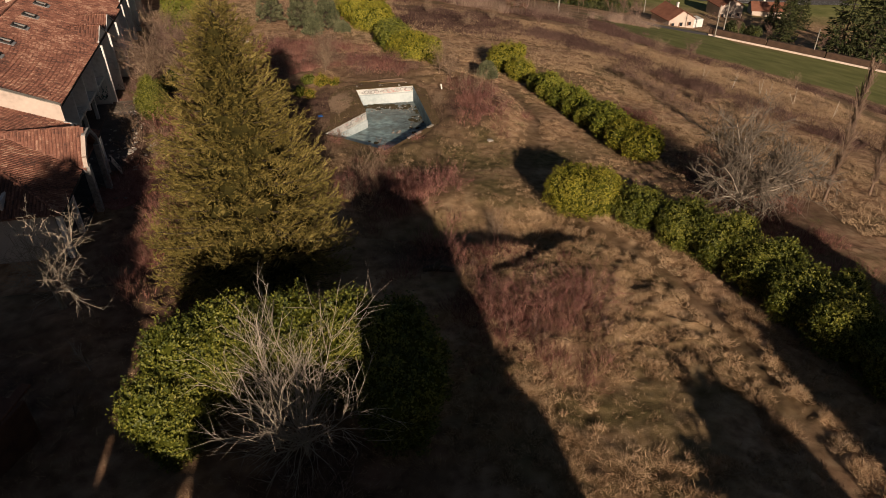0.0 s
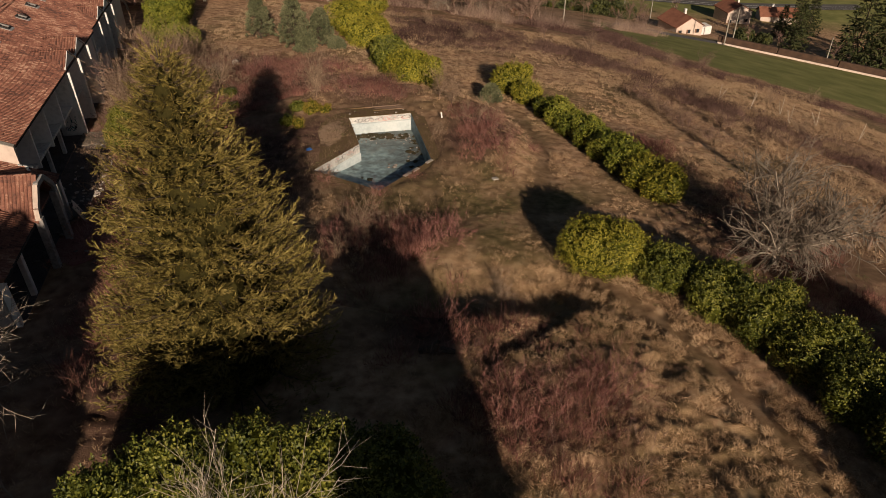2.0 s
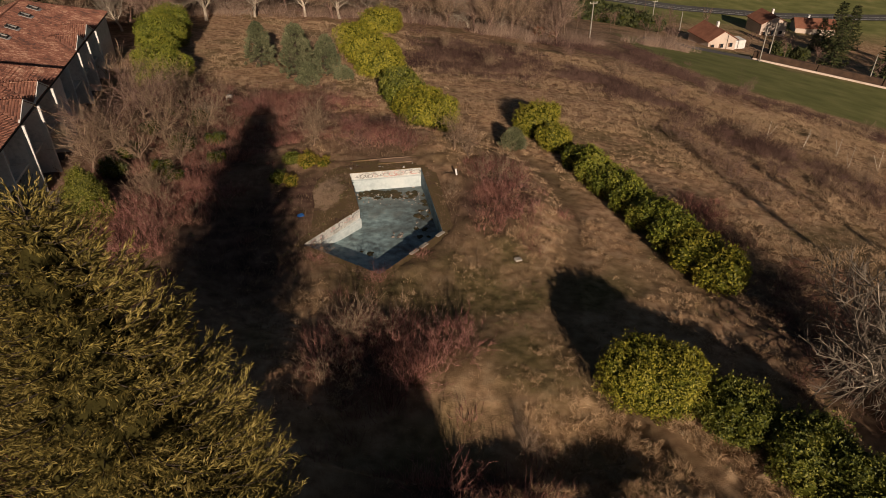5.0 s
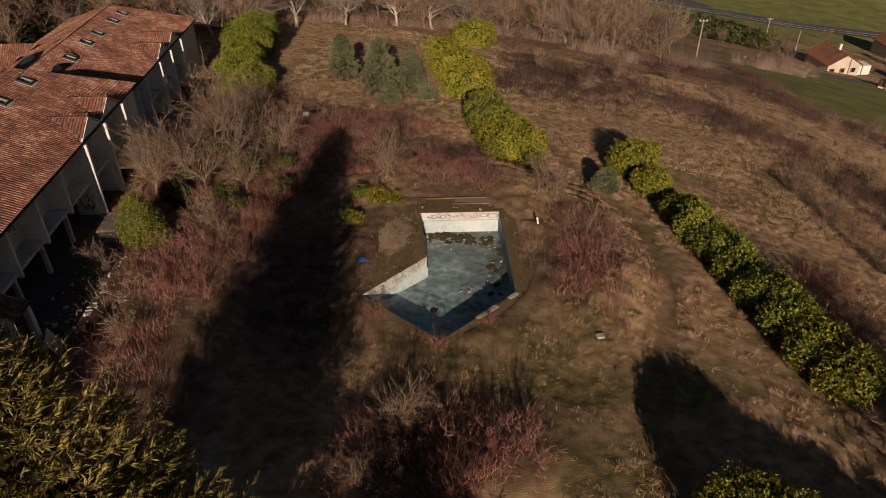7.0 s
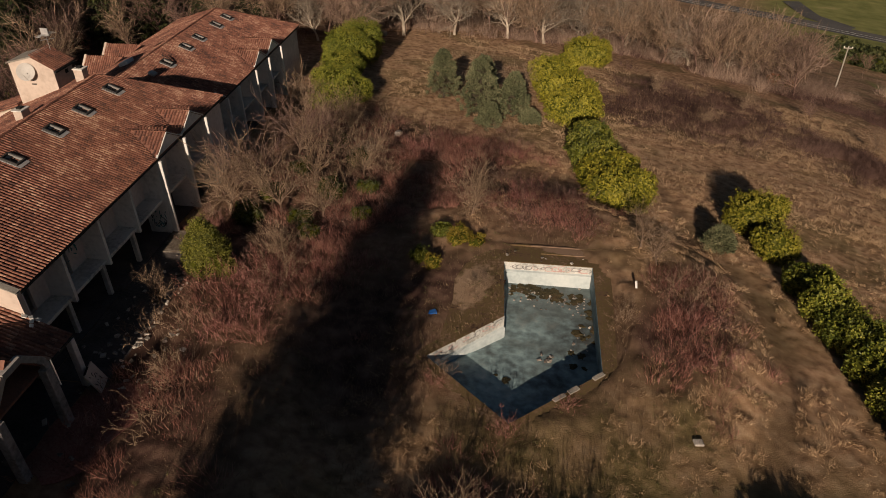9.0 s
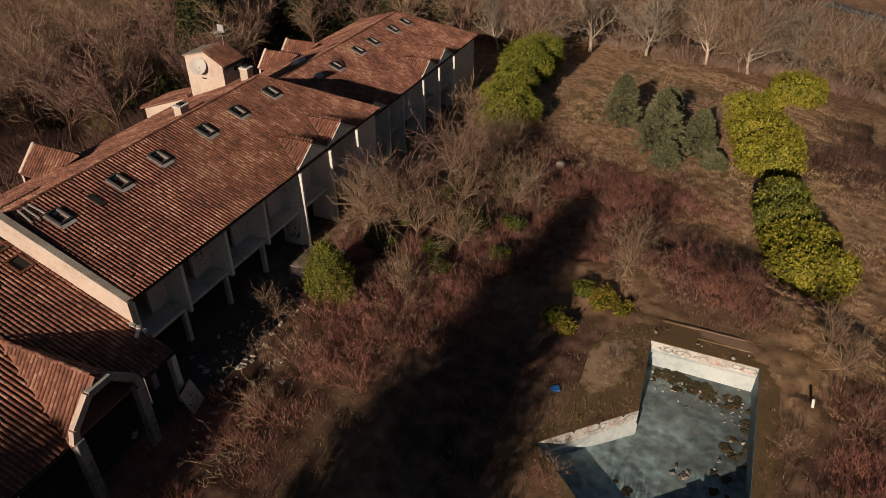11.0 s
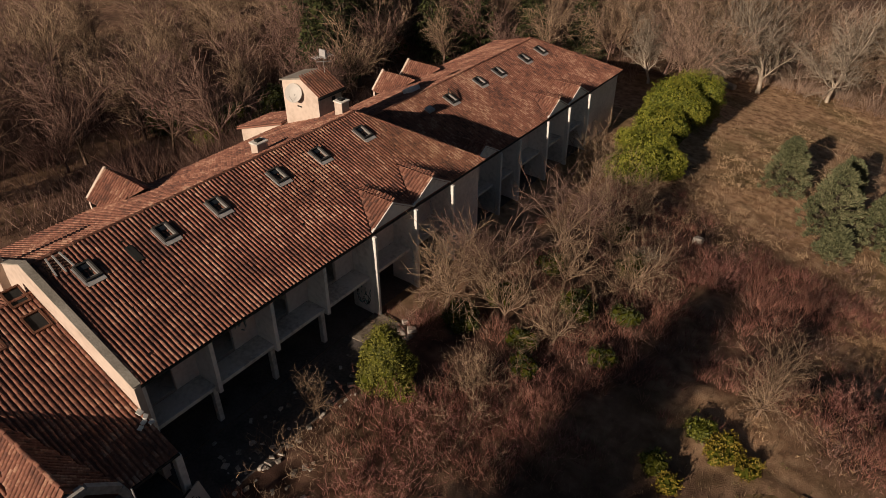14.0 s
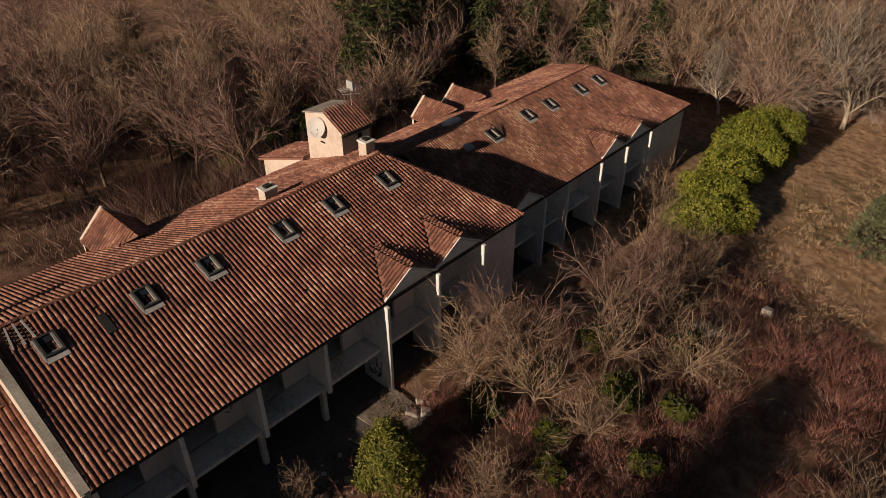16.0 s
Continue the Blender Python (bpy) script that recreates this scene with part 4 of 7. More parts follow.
    part("end_wall", Build().box(u1 - 0.6, u1 - 0.35, v0 + 0.5, vr + D - 0.4, zf - 1.2, ze - 0.1).mesh("end_wall", M["grey_wall"]), parent)
    part("rear_wall", Build().box(u0 + 0.3, u1 - 0.6, vr + D - 0.6, vr + D - 0.35, zf - 1.0, ze - 0.1).mesh("rear_wall", M["render"]), parent)
    part("start_wall", Build().box(u0 + 0.02, u0 + 0.27, v0 + 0.3, vr + D - 0.4, zf - 0.6, ze - 0.1).mesh("start_wall", M["render"]), parent)
    for uc, half, vf, zz, back_v in rear_gables:
        d = new("rear_dormer")
        d.parent = parent
        tagged(d, "rear gable dormer with pale verge")
        rise = half * 0.9
        part("gable_wall", Build().prism([(uc - half, vf, zz), (uc - half, vf, zz - 2.5), (uc + half, vf, zz - 2.5), (uc + half, vf, zz), (uc, vf, zz + rise)], (0, -0.2, 0)).mesh("gable_wall", M["render"]), d)
        Lr = math.hypot(half, rise)
        for s in (-1, 1):
            o = [(uc + s * half, vf + 0.05, zz), (uc, vf + 0.05, zz + rise), (uc, back_v, zz + rise), (uc + s * half, back_v + half * 1.3, zz)]
            roof_plate(d, o, 0.1, "dormer_roof")
            tile_slope(d, (uc + s * half, vf + 0.05, zz), (0, -1, 0), (-s * half, 0, rise), vf - back_v, Lr, lambda a, t: a < (vf - back_v) * (0.55 + 0.45 * t / Lr), seed=int(uc) + s)
        v = Build()
        for s in (-1, 1):
            v.beam((uc + s * half, vf + 0.06, zz + 0.06), (uc, vf + 0.06, zz + rise + 0.1), 0.1, 0.22, (0, 1, 0))
        part("verge", v.mesh("verge", M["render"]), d, "pale rendered verge")


def make_buildings():
    at = frame_matrix()
    a = thing("hotel_wing", "derelict two-storey wing with tiled roof and open balconies", "building", "wings of the derelict building", at=at)
    make_wing(a, 0.0, 26.6, 0.0, 6.75, 0.7, [0.14, 3.72, 7.5, 11.28, 15.05, 18.85, 22.65], [(16.95, 1.9, 1.12), (20.75, 1.9, 1.12)], 4.4, (15.05, 18.85, 22.65), 10,
              pieces=lambda s, t: (s < 4.7) & (t < 5.3), hole=(0.5, 1.7, 6.5, 7.5), rear_gables=[(8.8, 1.6, 16.45, 6.95, 12.4)])
    for u in (1.8, 6.05, 9.35, 13.65, 17.05, 21.0):
        skylight_on(a, u, 5.95, 6.75 + 5.95 * SLOPE)
    tilt = math.degrees(math.atan(SLOPE))
    part("vent", Build().box(-0.2, 0.2, -0.55, 0.55, 0.06, 0.14).mesh("vent", M["black"], 0.01), a, "narrow dark roof vent", pose(4.05, 5.7, 6.75 + 5.7 * SLOPE, tilt))
    torn = new("torn_patch")
    torn.parent = a
    torn.matrix_basis = pose(1.1, 7.0, 6.75 + 7.0 * SLOPE, tilt)
    tagged(torn, "torn roof patch with bare battens")
    for k in range(5):
        part("batten", Build().box(-0.65, 0.65, -0.03, 0.03, 0, 0.05).mesh("batten", M["timber"]), torn, at=pose(0, -0.42 + 0.21 * k, 0.03, 0, 0, (k * 37) % 9 - 4))
    for k in range(3):
        part("rafter", Build().box(-0.04, 0.04, -0.6, 0.6, 0, 0.07).mesh("rafter", M["zinc"]), torn, at=pose(-0.4 + 0.4 * k, 0, 0.07, 0, 0, k * 6 - 8))
    # parapet between the wings
    top = [(-0.3, -0.05, 0.2), (-0.3, -0.05, 6.75), (-0.3, 0.25, 6.95), (-0.3, 7.7, 10.0), (-0.3, 15.4, 6.95), (-0.3, 15.4, 0.2)]
    part("parapet", Build().prism(top, (0.32, 0, 0)).mesh("parapet", M["render"]), a, "cream rendered stepped parapet wall")
    cap = Build()
    cap.beam((-0.14, -0.05, 6.83), (-0.14, 7.7, 10.06), 0.38, 0.06)
    cap.beam((-0.14, 7.7, 10.06), (-0.14, 15.4, 7.0), 0.38, 0.06)
    part("parapet_cap", cap.mesh("parapet_cap", M["coping"]), a, "mortar capping with lichen")

    def chimney(u, v, z0, z1, w, d, label):
        c = new("chimney")
        c.parent = a
        tagged(c, label)
        part("shaft", Build().box(u - w, u + w, v - d, v + d, z0, z1).mesh("shaft", M["render"], 0.02), c)
        part("cap", Build().box(u - w - 0.06, u + w + 0.06, v - d - 0.06, v + d + 0.06, z1, z1 + 0.1).mesh("cap", M["concrete"], 0.02), c)
        part("flue", Build().box(u - w * 0.5, u + w * 0.5, v - d * 0.5, v + d * 0.5, z1 + 0.1, z1 + 0.22).mesh("flue", M["black"]), c)

    chimney(15.0, 9.0, 8.8, 9.95, 0.42, 0.32, "short rendered chimney behind the ridge")
    chimney(22.3, 9.0, 8.4, 10.2, 0.36, 0.36, "rendered chimney near the end of the ridge")
    chimney(-0.45, 10.3, 6.5, 10.4, 0.26, 0.26, "tall slim rendered chimney with slab cap")
    part("mast", mesh("mast", *tubes([(-1.4, 11.2, 6.5)], [(-1.4, 11.2, 12.4)], [0.035], [0.025], 6), M["frame"]), a, "thin aerial mast")
    # stair tower with its dish
    tower = new("stair_tower")
    tower.parent = a
    tagged(tower, "cream stair tower with small tiled roof")
    part("tower_wall", Build().prism([(22.2, 11.2, 5.0), (22.2, 11.2, 10.1), (22.2, 12.7, 10.95), (22.2, 14.8, 10.45), (22.2, 14.8, 5.0)], (2.3, 0, 0)).mesh("tower_wall", M["render"]), tower, "cream rendered tower")
    part("tower_roof", Build().prism([(22.1, 14.95, 10.42), (22.1, 12.7, 10.97), (24.65, 12.7, 10.97), (24.65, 14.95, 10.42)], (0, 0, 0.1)).mesh("tower_roof", M["coping"]), tower, "pale mortared roof slope")
    part("tower_roof", Build().prism([(22.1, 11.0, 10.0), (24.65, 11.0, 10.0), (24.65, 12.7, 10.97), (22.1, 12.7, 10.97)], (0, 0, 0.05)).mesh("tower_roof", M["underlay"]), tower)
    tile_slope(tower, (22.1, 11.0, 10.05), (1, 0, 0), (0, 1.7, 0.97), 2.5, 1.95, lambda s, t: t < 1.9, 77)
    part("gutter", Build().box(22.0, 24.7, 10.86, 11.0, 9.86, 9.98).mesh("gutter", M["frame"]), tower)
    part("vent_hole", Build().box(23.5, 23.85, 11.17, 11.21, 9.3, 9.6).mesh("vent_hole", M["black"]), tower)
    dish = new("satellite_dish")
    dish.parent = a
    dish.matrix_basis = pose(21.8, 13.25, 9.95) @ look((0, 0, 0), (1.0, 0.35, -0.45))
    tagged(dish, "white satellite dish on a bracket")
    bm = bmesh.new()
    bmesh.ops.create_uvsphere(bm, u_segments=20, v_segments=16, radius=1.3)
    bmesh.ops.delete(bm, geom=[v for v in bm.verts if v.co.z > -1.14], context="VERTS")
    bmesh.ops.translate(bm, vec=(0, 0, 1.2), verts=bm.verts)
    r = max(math.hypot(v.co.x, v.co.y) for v in bm.verts)
    bmesh.ops.scale(bm, vec=(0.68 / r,) * 3, verts=bm.verts)
    bmesh.ops.solidify(bm, geom=bm.faces[:], thickness=0.02)
    me = bpy.data.meshes.new("reflector")
    bm.to_mesh(me)
    bm.free()
    me.materials.append(M["dish"])
    part("reflector", me, dish)
    part("arm", mesh("arm", *tubes([(0, -0.6, 0)], [(0, -0.25, 0.55)], [0.015], [0.015], 5), M["dish"]), dish)
    part("bracket", Build().beam((22.25, 13.2, 9.6), (21.85, 13.2, 9.8), 0.07, 0.07).beam((22.14, 12.95, 9.6), (22.14, 12.95, 8.5), 0.07, 0.07).beam((22.14, 13.35, 9.6), (22.14, 13.35, 8.5), 0.07, 0.07).beam((22.14, 12.95, 8.85), (22.14, 13.35, 8.85), 0.07, 0.07).mesh("bracket", M["frame"]), tower, "steel dish bracket")
    yagi = new("aerial")
    yagi.parent = a
    yagi.matrix_basis = pose(24.2, 12.4, 10.4)
    tagged(yagi, "rusty television aerial on the tower")
    p0, p1 = [(0, 0, 0), (-0.7, 0.2, 1.7), (-0.5, 0.2, 1.4)], [(0, 0, 1.9), (0.6, -0.2, 1.75), (0.5, -0.3, 1.3)]
    for k in range(8):
        f = k / 7
        c = np.array((-0.7, 0.2, 1.7)) * (1 - f) + np.array((0.6, -0.2, 1.75)) * f
        p0.append(tuple(c + (0.1, 0.35, 0)))
        p1.append(tuple(c - (0.1, 0.35, 0)))
    part("rods", mesh("rods", *tubes(p0, p1, [0.03] * 11, [0.02] * 11, 4), M["zinc"]), yagi)
    part("panel", Build().box(-0.06, 0.06, -0.3, 0.3, 1.6, 2.2).mesh("panel", M["zinc"]), yagi)
    # low annex behind
    part("annex_wall", Build().prism([(21.9, 14.8, 2.0), (21.9, 14.8, 7.2), (21.9, 20.2, 5.4), (21.9, 20.2, -1.0), (21.9, 14.8, -1.0)], (3.0, 0, 0)).mesh("annex_wall", M["render"]), a, "pale annex wall")
    plate = roof_plate(a, [(21.6, 20.4, 5.4), (25.2, 20.4, 5.4), (25.2, 14.8, 7.3), (21.6, 14.8, 7.3)], 0.12, "annex_roof")
    tile_slope(plate, (25.2, 20.4, 5.4), (-1, 0, 0), (0, -5.6, 1.9), 3.6, 5.9, lambda s, t: t < 5.8, 78)

    # far, lower wing
    b = thing("hotel_wing", "lower derelict wing with tiled roof and shaded balconies", "building", "wings of the derelict building", at=at)
    make_wing(b, 27.2, 55.9, 3.1, 3.85, -2.0, [29.5, 33.35, 36.3, 40.9, 44.75, 48.65], [(31.42, 1.9, 1.12), (42.85, 1.9, 1.12), (46.7, 1.9, 1.12)], 5.0, (29.5, 33.35, 36.3, 40.9, 44.75, 48.65), 30,
              rear_gables=[(38.2, 1.6, 19.4, 4.0, 15.6), (42.0, 1.6, 19.4, 4.0, 15.6)])
    for u in (39.3, 42.3, 46.75, 49.65):
        skylight_on(b, u, 9.2, 3.85 + 6.1 * SLOPE)
    skylight_on(b, 34.8, 9.0, 3.85 + 5.9 * SLOPE, True)
    part("roof_hatch", Build().box(-0.35, 0.35, -0.3, 0.3, 0.05, 0.3).mesh("roof_hatch", M["zinc"], 0.02), b, "small pale roof hatch", pose(31.9, 9.0, 3.85 + 5.9 * SLOPE, tilt))
    part("rear_hatch", Build().box(-0.6, 0.6, -0.5, 0.5, 0, 0.7).mesh("rear_hatch", M["grey_wall"], 0.03), b, "boxy rendered roof hatch", pose(34.3, 12.6, 5.9, -tilt))

    # entrance wing, lower eaves, with the porch gable
    n = thing("entrance_wing", "derelict entrance wing with tiled roof and porch gable", "building", "wings of the derelict building", at=at)
    ze, v0, D, u0, u1 = 4.4, -2.35, 9.95, -13.2, -0.3
    zr, k = 4.4 + 9.95 * 0.405, 0.405
    L = math.hypot(D, D * k)
    hip = 8.3
    porch_u, half, rise, back = -4.85, 2.15, 2.4, 5.1

    def keep_n(s, t):
        u, v = u0 + s, t * D / L
        ok = (t < L) & (s > hip * t / L)
        ok &= ~(np.abs(u - porch_u) < half * (1 - v / back) + 0.02)
        for uc, vc in ((-0.95, 10.1), (-3.05, 8.55), (-1.0, 8.5)):
            ok &= ~((np.abs(u - uc) < 0.4) & (np.abs(v - vc) < 0.5))
        return ok

    roof = roof_plate(n, [(u0, v0, ze), (u1, v0, ze), (u1, v0 + D, zr), (u0 + hip, v0 + D, zr)])
    tile_slope(roof, (u0, v0, ze), (1, 0, 0), (0, D, D * k), u1 - u0, L, keep_n, 50)
    rear = roof_plate(n, [(u1, v0 + 2 * D, ze), (u0, v0 + 2 * D, ze), (u0 + hip, v0 + D, zr), (u1, v0 + D, zr)], name="rear_roof")
    tile_slope(rear, (u1, v0 + 2 * D, ze), (-1, 0, 0), (0, -D, D * k), u1 - u0, L, lambda s, t: s < (u1 - u0) - hip * t / L, 51)
    side = roof_plate(n, [(u0, v0 + 2 * D, ze), (u0, v0, ze), (u0 + hip, v0 + D, zr)], name="hip_roof")
    H = math.hypot(hip, D * k)
    tile_slope(side, (u0, v0 + 2 * D, ze), (0, -1, 0), (hip, 0, D * k), 2 * D, H, lambda s, t: np.abs(s - D) < D * (1 - t / H), 52)
    ridge_row(roof, (u0, v0, ze), (u0 + hip, v0 + D, zr), 3)
    ridge_row(roof, (u0 + hip, v0 + D, zr), (u1, v0 + D, zr), 4)
    for uc, vc in ((-0.95, 10.1), (-3.05, 8.55), (-1.0, 8.5)):
        t2 = math.degrees(math.atan(k))
        part("roof_opening", Build().box(-0.36, 0.36, -0.46, 0.46, 0.02, 0.06).mesh("roof_opening", M["black"]), n, "black plate painted for an unlit roof window opening", pose(uc, v0 + vc, ze + vc * k, t2))
        part("curb", Build().box(-0.44, 0.44, -0.58, -0.46, 0, 0.16).box(-0.44, 0.44, 0.46, 0.56, 0, 0.16).box(-0.46, -0.36, -0.5, 0.5, 0, 0.16).box(0.36, 0.46, -0.5, 0.5, 0, 0.16).mesh("curb", M["rust"]), n, "dark timber curb", pose(uc, v0 + vc, ze + vc * k, t2))
    for ga, gb in ((u0, porch_u - half - 0.1), (porch_u + half + 0.1, u1)):
        part("gutter", Build().box(ga, gb, v0 - 0.08, v0 + 0.02, ze - 0.16, ze - 0.04).mesh("gutter", M["frame"]), n)
    rt = random.Random(15)
    for q in range(7):
        du, dv = rt.uniform(-0.5, 0.45), rt.uniform(-0.35, 0.35)
        part("loose_tile", Build().box(-0.14, 0.14, -0.1, 0.1, 0.1, 0.14).mesh("loose_tile", M["white"], 0.01), n, "broken pale tile near the eave", pose(-0.75 + du, -0.35 + dv, ze + (2.0 + dv) * k + 0.03, 22, rt.uniform(-8, 8), rt.uniform(0, 90)))
    # porch gable
    porch = new("porch_gable")
    porch.parent = n
    tagged(porch, "gabled porch on concrete pillars")
    top = ze + rise
    for s in (-1, 1):
        plate = roof_plate(porch, [(porch_u + s * half, v0 - 0.3, ze), (porch_u, v0 - 0.3, top), (porch_u, v0 + back + 0.7, top + 0.03)], 0.1, "porch_roof")
        Lp = math.hypot(half, rise)
        tile_slope(plate, (porch_u + s * half, v0 - 0.05, ze), (0, 1, 0), (-s * half, 0, rise), back + 0.7, Lp, lambda a_, t: a_ < (back + 0.6) * t / Lp, 60 + s)
    ridge_row(porch, (porch_u, v0 - 0.1, top), (porch_u, v0 + back + 0.6, top + 0.03), 9)
    pts = [(porch_u - 1.95, ze + 0.1), (porch_u - 1.75, 5.2), (porch_u - 0.62, 6.3), (porch_u + 0.62, 6.3), (porch_u + 1.75, 5.2), (porch_u + 1.95, ze + 0.1)]
    # cream only on the sunlit rake; the other beams carry painted shade
    for q, ((ua, za), (ub, zb)) in enumerate(zip(pts, pts[1:])):
        part("arch_beam", Build().beam((ua, v0 - 0.32, za), (ub, v0 - 0.32, zb), 0.34, 0.30, (0, 1, 0)).mesh("arch_beam", M["render"] if q < 2 else M["shade_grey"]), porch, "cream rendered arch rake" if q < 2 else "arch beam coloured grey for shade")
    for s in (-1, 1):
        part("pillar", Build().box(porch_u + s * 1.8 - 0.24, porch_u + s * 1.8 + 0.24, v0 - 0.52, v0 - 0.05, 0.3, 4.6).mesh("pillar", M["shade_grey"], 0.03), porch, "thick porch pillar coloured grey for shade")
    part("pillar", Build().box(-0.5, -0.15, v0 + 0.1, v0 + 0.5, 0.3, 4.0).mesh("pillar", M["grey_wall"], 0.03), porch)
    part("downpipe", mesh("downpipe", *tubes([(porch_u + 2.1, v0 - 0.5, 3.2)], [(porch_u + 2.1, v0 - 0.5, 4.9)], [0.04], [0.04], 6), M["white"]), porch)
    w = Build()
    wall_with_openings(w, u0 + 0.6, u1, 1.2, 1.45, 0.3, 5.4, [(-12, -9.5, 0.7, 3.2), (-6.4, -3.2, 0.7, 3.4), (-2.2, -0.8, 0.7, 3.0)])
    part("front_wall", w.mesh("front_wall", M["pink_wall"]), n, "recessed entrance wall with empty openings")
    part("side_wall", Build().box(u0 + 0.5, u0 + 0.75, v0 + 0.8, v0 + 2 * D - 0.5, 0.2, ze - 0.05).mesh("side_wall", M["render"]), n)
    part("rear_wall", Build().box(u0 + 0.7, u1, v0 + 2 * D - 0.7, v0 + 2 * D - 0.5, 0, ze - 0.05).mesh("rear_wall", M["render"]), n)
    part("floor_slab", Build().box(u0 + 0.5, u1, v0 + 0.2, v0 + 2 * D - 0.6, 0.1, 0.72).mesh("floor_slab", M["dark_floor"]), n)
    for uu in (-12.7, -9.6):
        part("pillar", Build().box(uu - 0.18, uu + 0.18, v0 + 0.25, v0 + 0.6, 0.3, 4.0).mesh("pillar", M["grey_wall"], 0.03), n)

    # graffiti as plain strokes
    def strokes(name, parent_, material_, origin, run, up, n_, w, h, seed):
        rng = random.Random(seed)
        p0, p1 = [], []
        o, r, q = Vector(origin), Vector(run), Vector(up)
        for i in range(n_):
            x, y = rng.uniform(0, w), rng.uniform(0, h)
            dx, dy = rng.uniform(-0.25, 0.25), rng.uniform(-0.4, 0.4)
            p0.append(o + r * x + q * y)
            p1.append(o + r * min(max(x + dx, 0), w) + q * min(max(y + dy, 0), h))
        part(name, mesh(name, *tubes(p0, p1, [0.035] * n_, [0.03] * n_, 4), material_), parent_, "illegible spray-painted strokes")

    strokes("graffiti", a, M["ink"], (9.0, 1.63, 5.2), (1, 0, 0), (0, 0, 1), 16, 1.9, 0.5, 1)
    strokes("graffiti", a, M["teal"], (5.6, 1.63, 4.4), (1, 0, 0), (0, 0, 1), 18, 1.2, 1.2, 2)
    strokes("graffiti", a, M["teal"], (14.93, 0.35, 1.2), (0, 1, 0), (0, 0, 1), 26, 1.2, 1.4, 3)
    strokes("graffiti", a, M["ink"], (14.93, 0.35, 1.3), (0, 1, 0), (0, 0, 1), 14, 1.2, 1.1, 4)
    strokes("graffiti", b, M["ink"], (34.9, 4.73, -0.8), (1, 0, 0), (0, 0, 1), 16, 1.6, 1.2, 5)
    strokes("graffiti", b, M["ink"], (42.6, 4.73, 2.0), (1, 0, 0), (0, 0, 1), 14, 1.6, 1.0, 6)
    panel = thing("loose_panel", "pale graffiti-covered panel leaning beside the porch", "panel", at=at @ pose(-0.35, -3.1, 0.72, -22, 0, 16))
    part("board", Build().box(-0.62, 0.62, -0.05, 0.05, 0, 1.45).mesh("board", M["render"], 0.01), panel)
    part("handle_slot", Build().box(-0.5, 0.1, -0.055, 0.055, 1.452, 1.5).mesh("handle_slot", M["black"]), panel)
    rng = random.Random(9)
    p0 = [(rng.uniform(-0.5, 0.5), -0.055, rng.uniform(0.2, 1.2)) for _ in range(16)]
    p1 = [(x + rng.uniform(-0.15, 0.15), -0.055, z + rng.uniform(-0.2, 0.2)) for x, _, z in p0]
    part("graffiti", mesh("graffiti", *tubes(p0, p1, [0.02] * 16, [0.02] * 16, 4), M["ink"]), panel, "illegible black spray strokes")
    thing("pavement_terrace", "dark terrace below the balconies", "pavement", kind="structure", at=at, data=Build().box(-0.2, 14.9, -3.1, 0.28, 0.3, 0.72).mesh("pavement_terrace", M["dark_floor"], 0.04))
    slab = thing("pavement_slab", "cracked mossy concrete slab by the end post", "pavement", kind="structure", at=at)
    slab.matrix_basis = at @ pose(13.9, -1.2, 0.66, 2, -2, 4)
    part("slab", Build().prism([(-1.3, -1.1, 0), (0.4, -1.6, 0), (1.2, -1.2, 0), (1.3, 1.3, 0), (-1.4, 1.3, 0)], (0, 0, 0.14)).mesh("slab", M["slab"], 0.02), slab)


make_buildings()


# ---- plants ----
def bare_tree_mesh(seed, h, limbs=(3, 2, 2, 2), spread=0.9, thick=0.12, trunk_share=0.42, lift=0.10, twig=0.006, nodes=(3, 3, 3, 2, 2), shrink=0.6, wobble=0.13, sides=5, arch=0.0):
    """A leafless tree as two meshes' arrays: trunk with limbs, and the crown of bent branches and pointed twigs."""
    rng = np.random.default_rng(seed)
    wood, bent, fine = [], [], []
    last = len(limbs)

    def go(p, d, length, r, level):
        n = nodes[min(level, len(nodes) - 1)]
        store = wood if level < 2 else (bent if level < last else fine)
        for i in range(n):
            d = d + rng.normal(0, wobble * (1 + 0.25 * level), 3) + np.array((0, 0, lift - arch * level * i / n))
            d = d / np.linalg.norm(d)
            q = p + d * length / n
            r2 = max(r * (0.80 if level == 0 else 0.74), twig)
            store.append((p, q, r, r2))
            if level < last and (level > 0 or i > 0):
                for k in range(limbs[level]):
                    az = rng.uniform(0, 2 * np.pi)
                    side = np.cross(d, (math.cos(az), math.sin(az), 0.3))
                    side = side / np.linalg.norm(side)
                    a = rng.uniform(0.5, 1.1) * spread
                    c = d * math.cos(a) + side * math.sin(a)
                    go(p + (q - p) * rng.uniform(0.45, 1.0), c, length * rng.uniform(0.6, 1.15) * (shrink if level else (1 - trunk_share) / trunk_share * 0.62), max(r2 * 0.62, twig), level + 1)
            p, r = q, r2

    go(np.zeros(3), np.array((0, 0, 1.0)), h * trunk_share, thick, 0)
    a, b = [np.array(x) for x in zip(*wood)], [np.array(x) for x in zip(*fine)]
    v2, f2 = spikes(b[0], b[1] + (b[1] - b[0]) * 0.25, b[2])
    if bent:
        c = [np.array(x) for x in zip(*bent)]
        v3, f3 = tubes(c[0], c[1], c[2], c[3], 3)
        f3 = np.concatenate([f3[:, [0, 1, 2]], f3[:, [0, 2, 3]]])
        v2, f2 = np.concatenate([v2, v3]), np.concatenate([f2, f3 + len(v2)])
    return [tubes(a[0], a[1], a[2], a[3], sides), (v2, f2)]


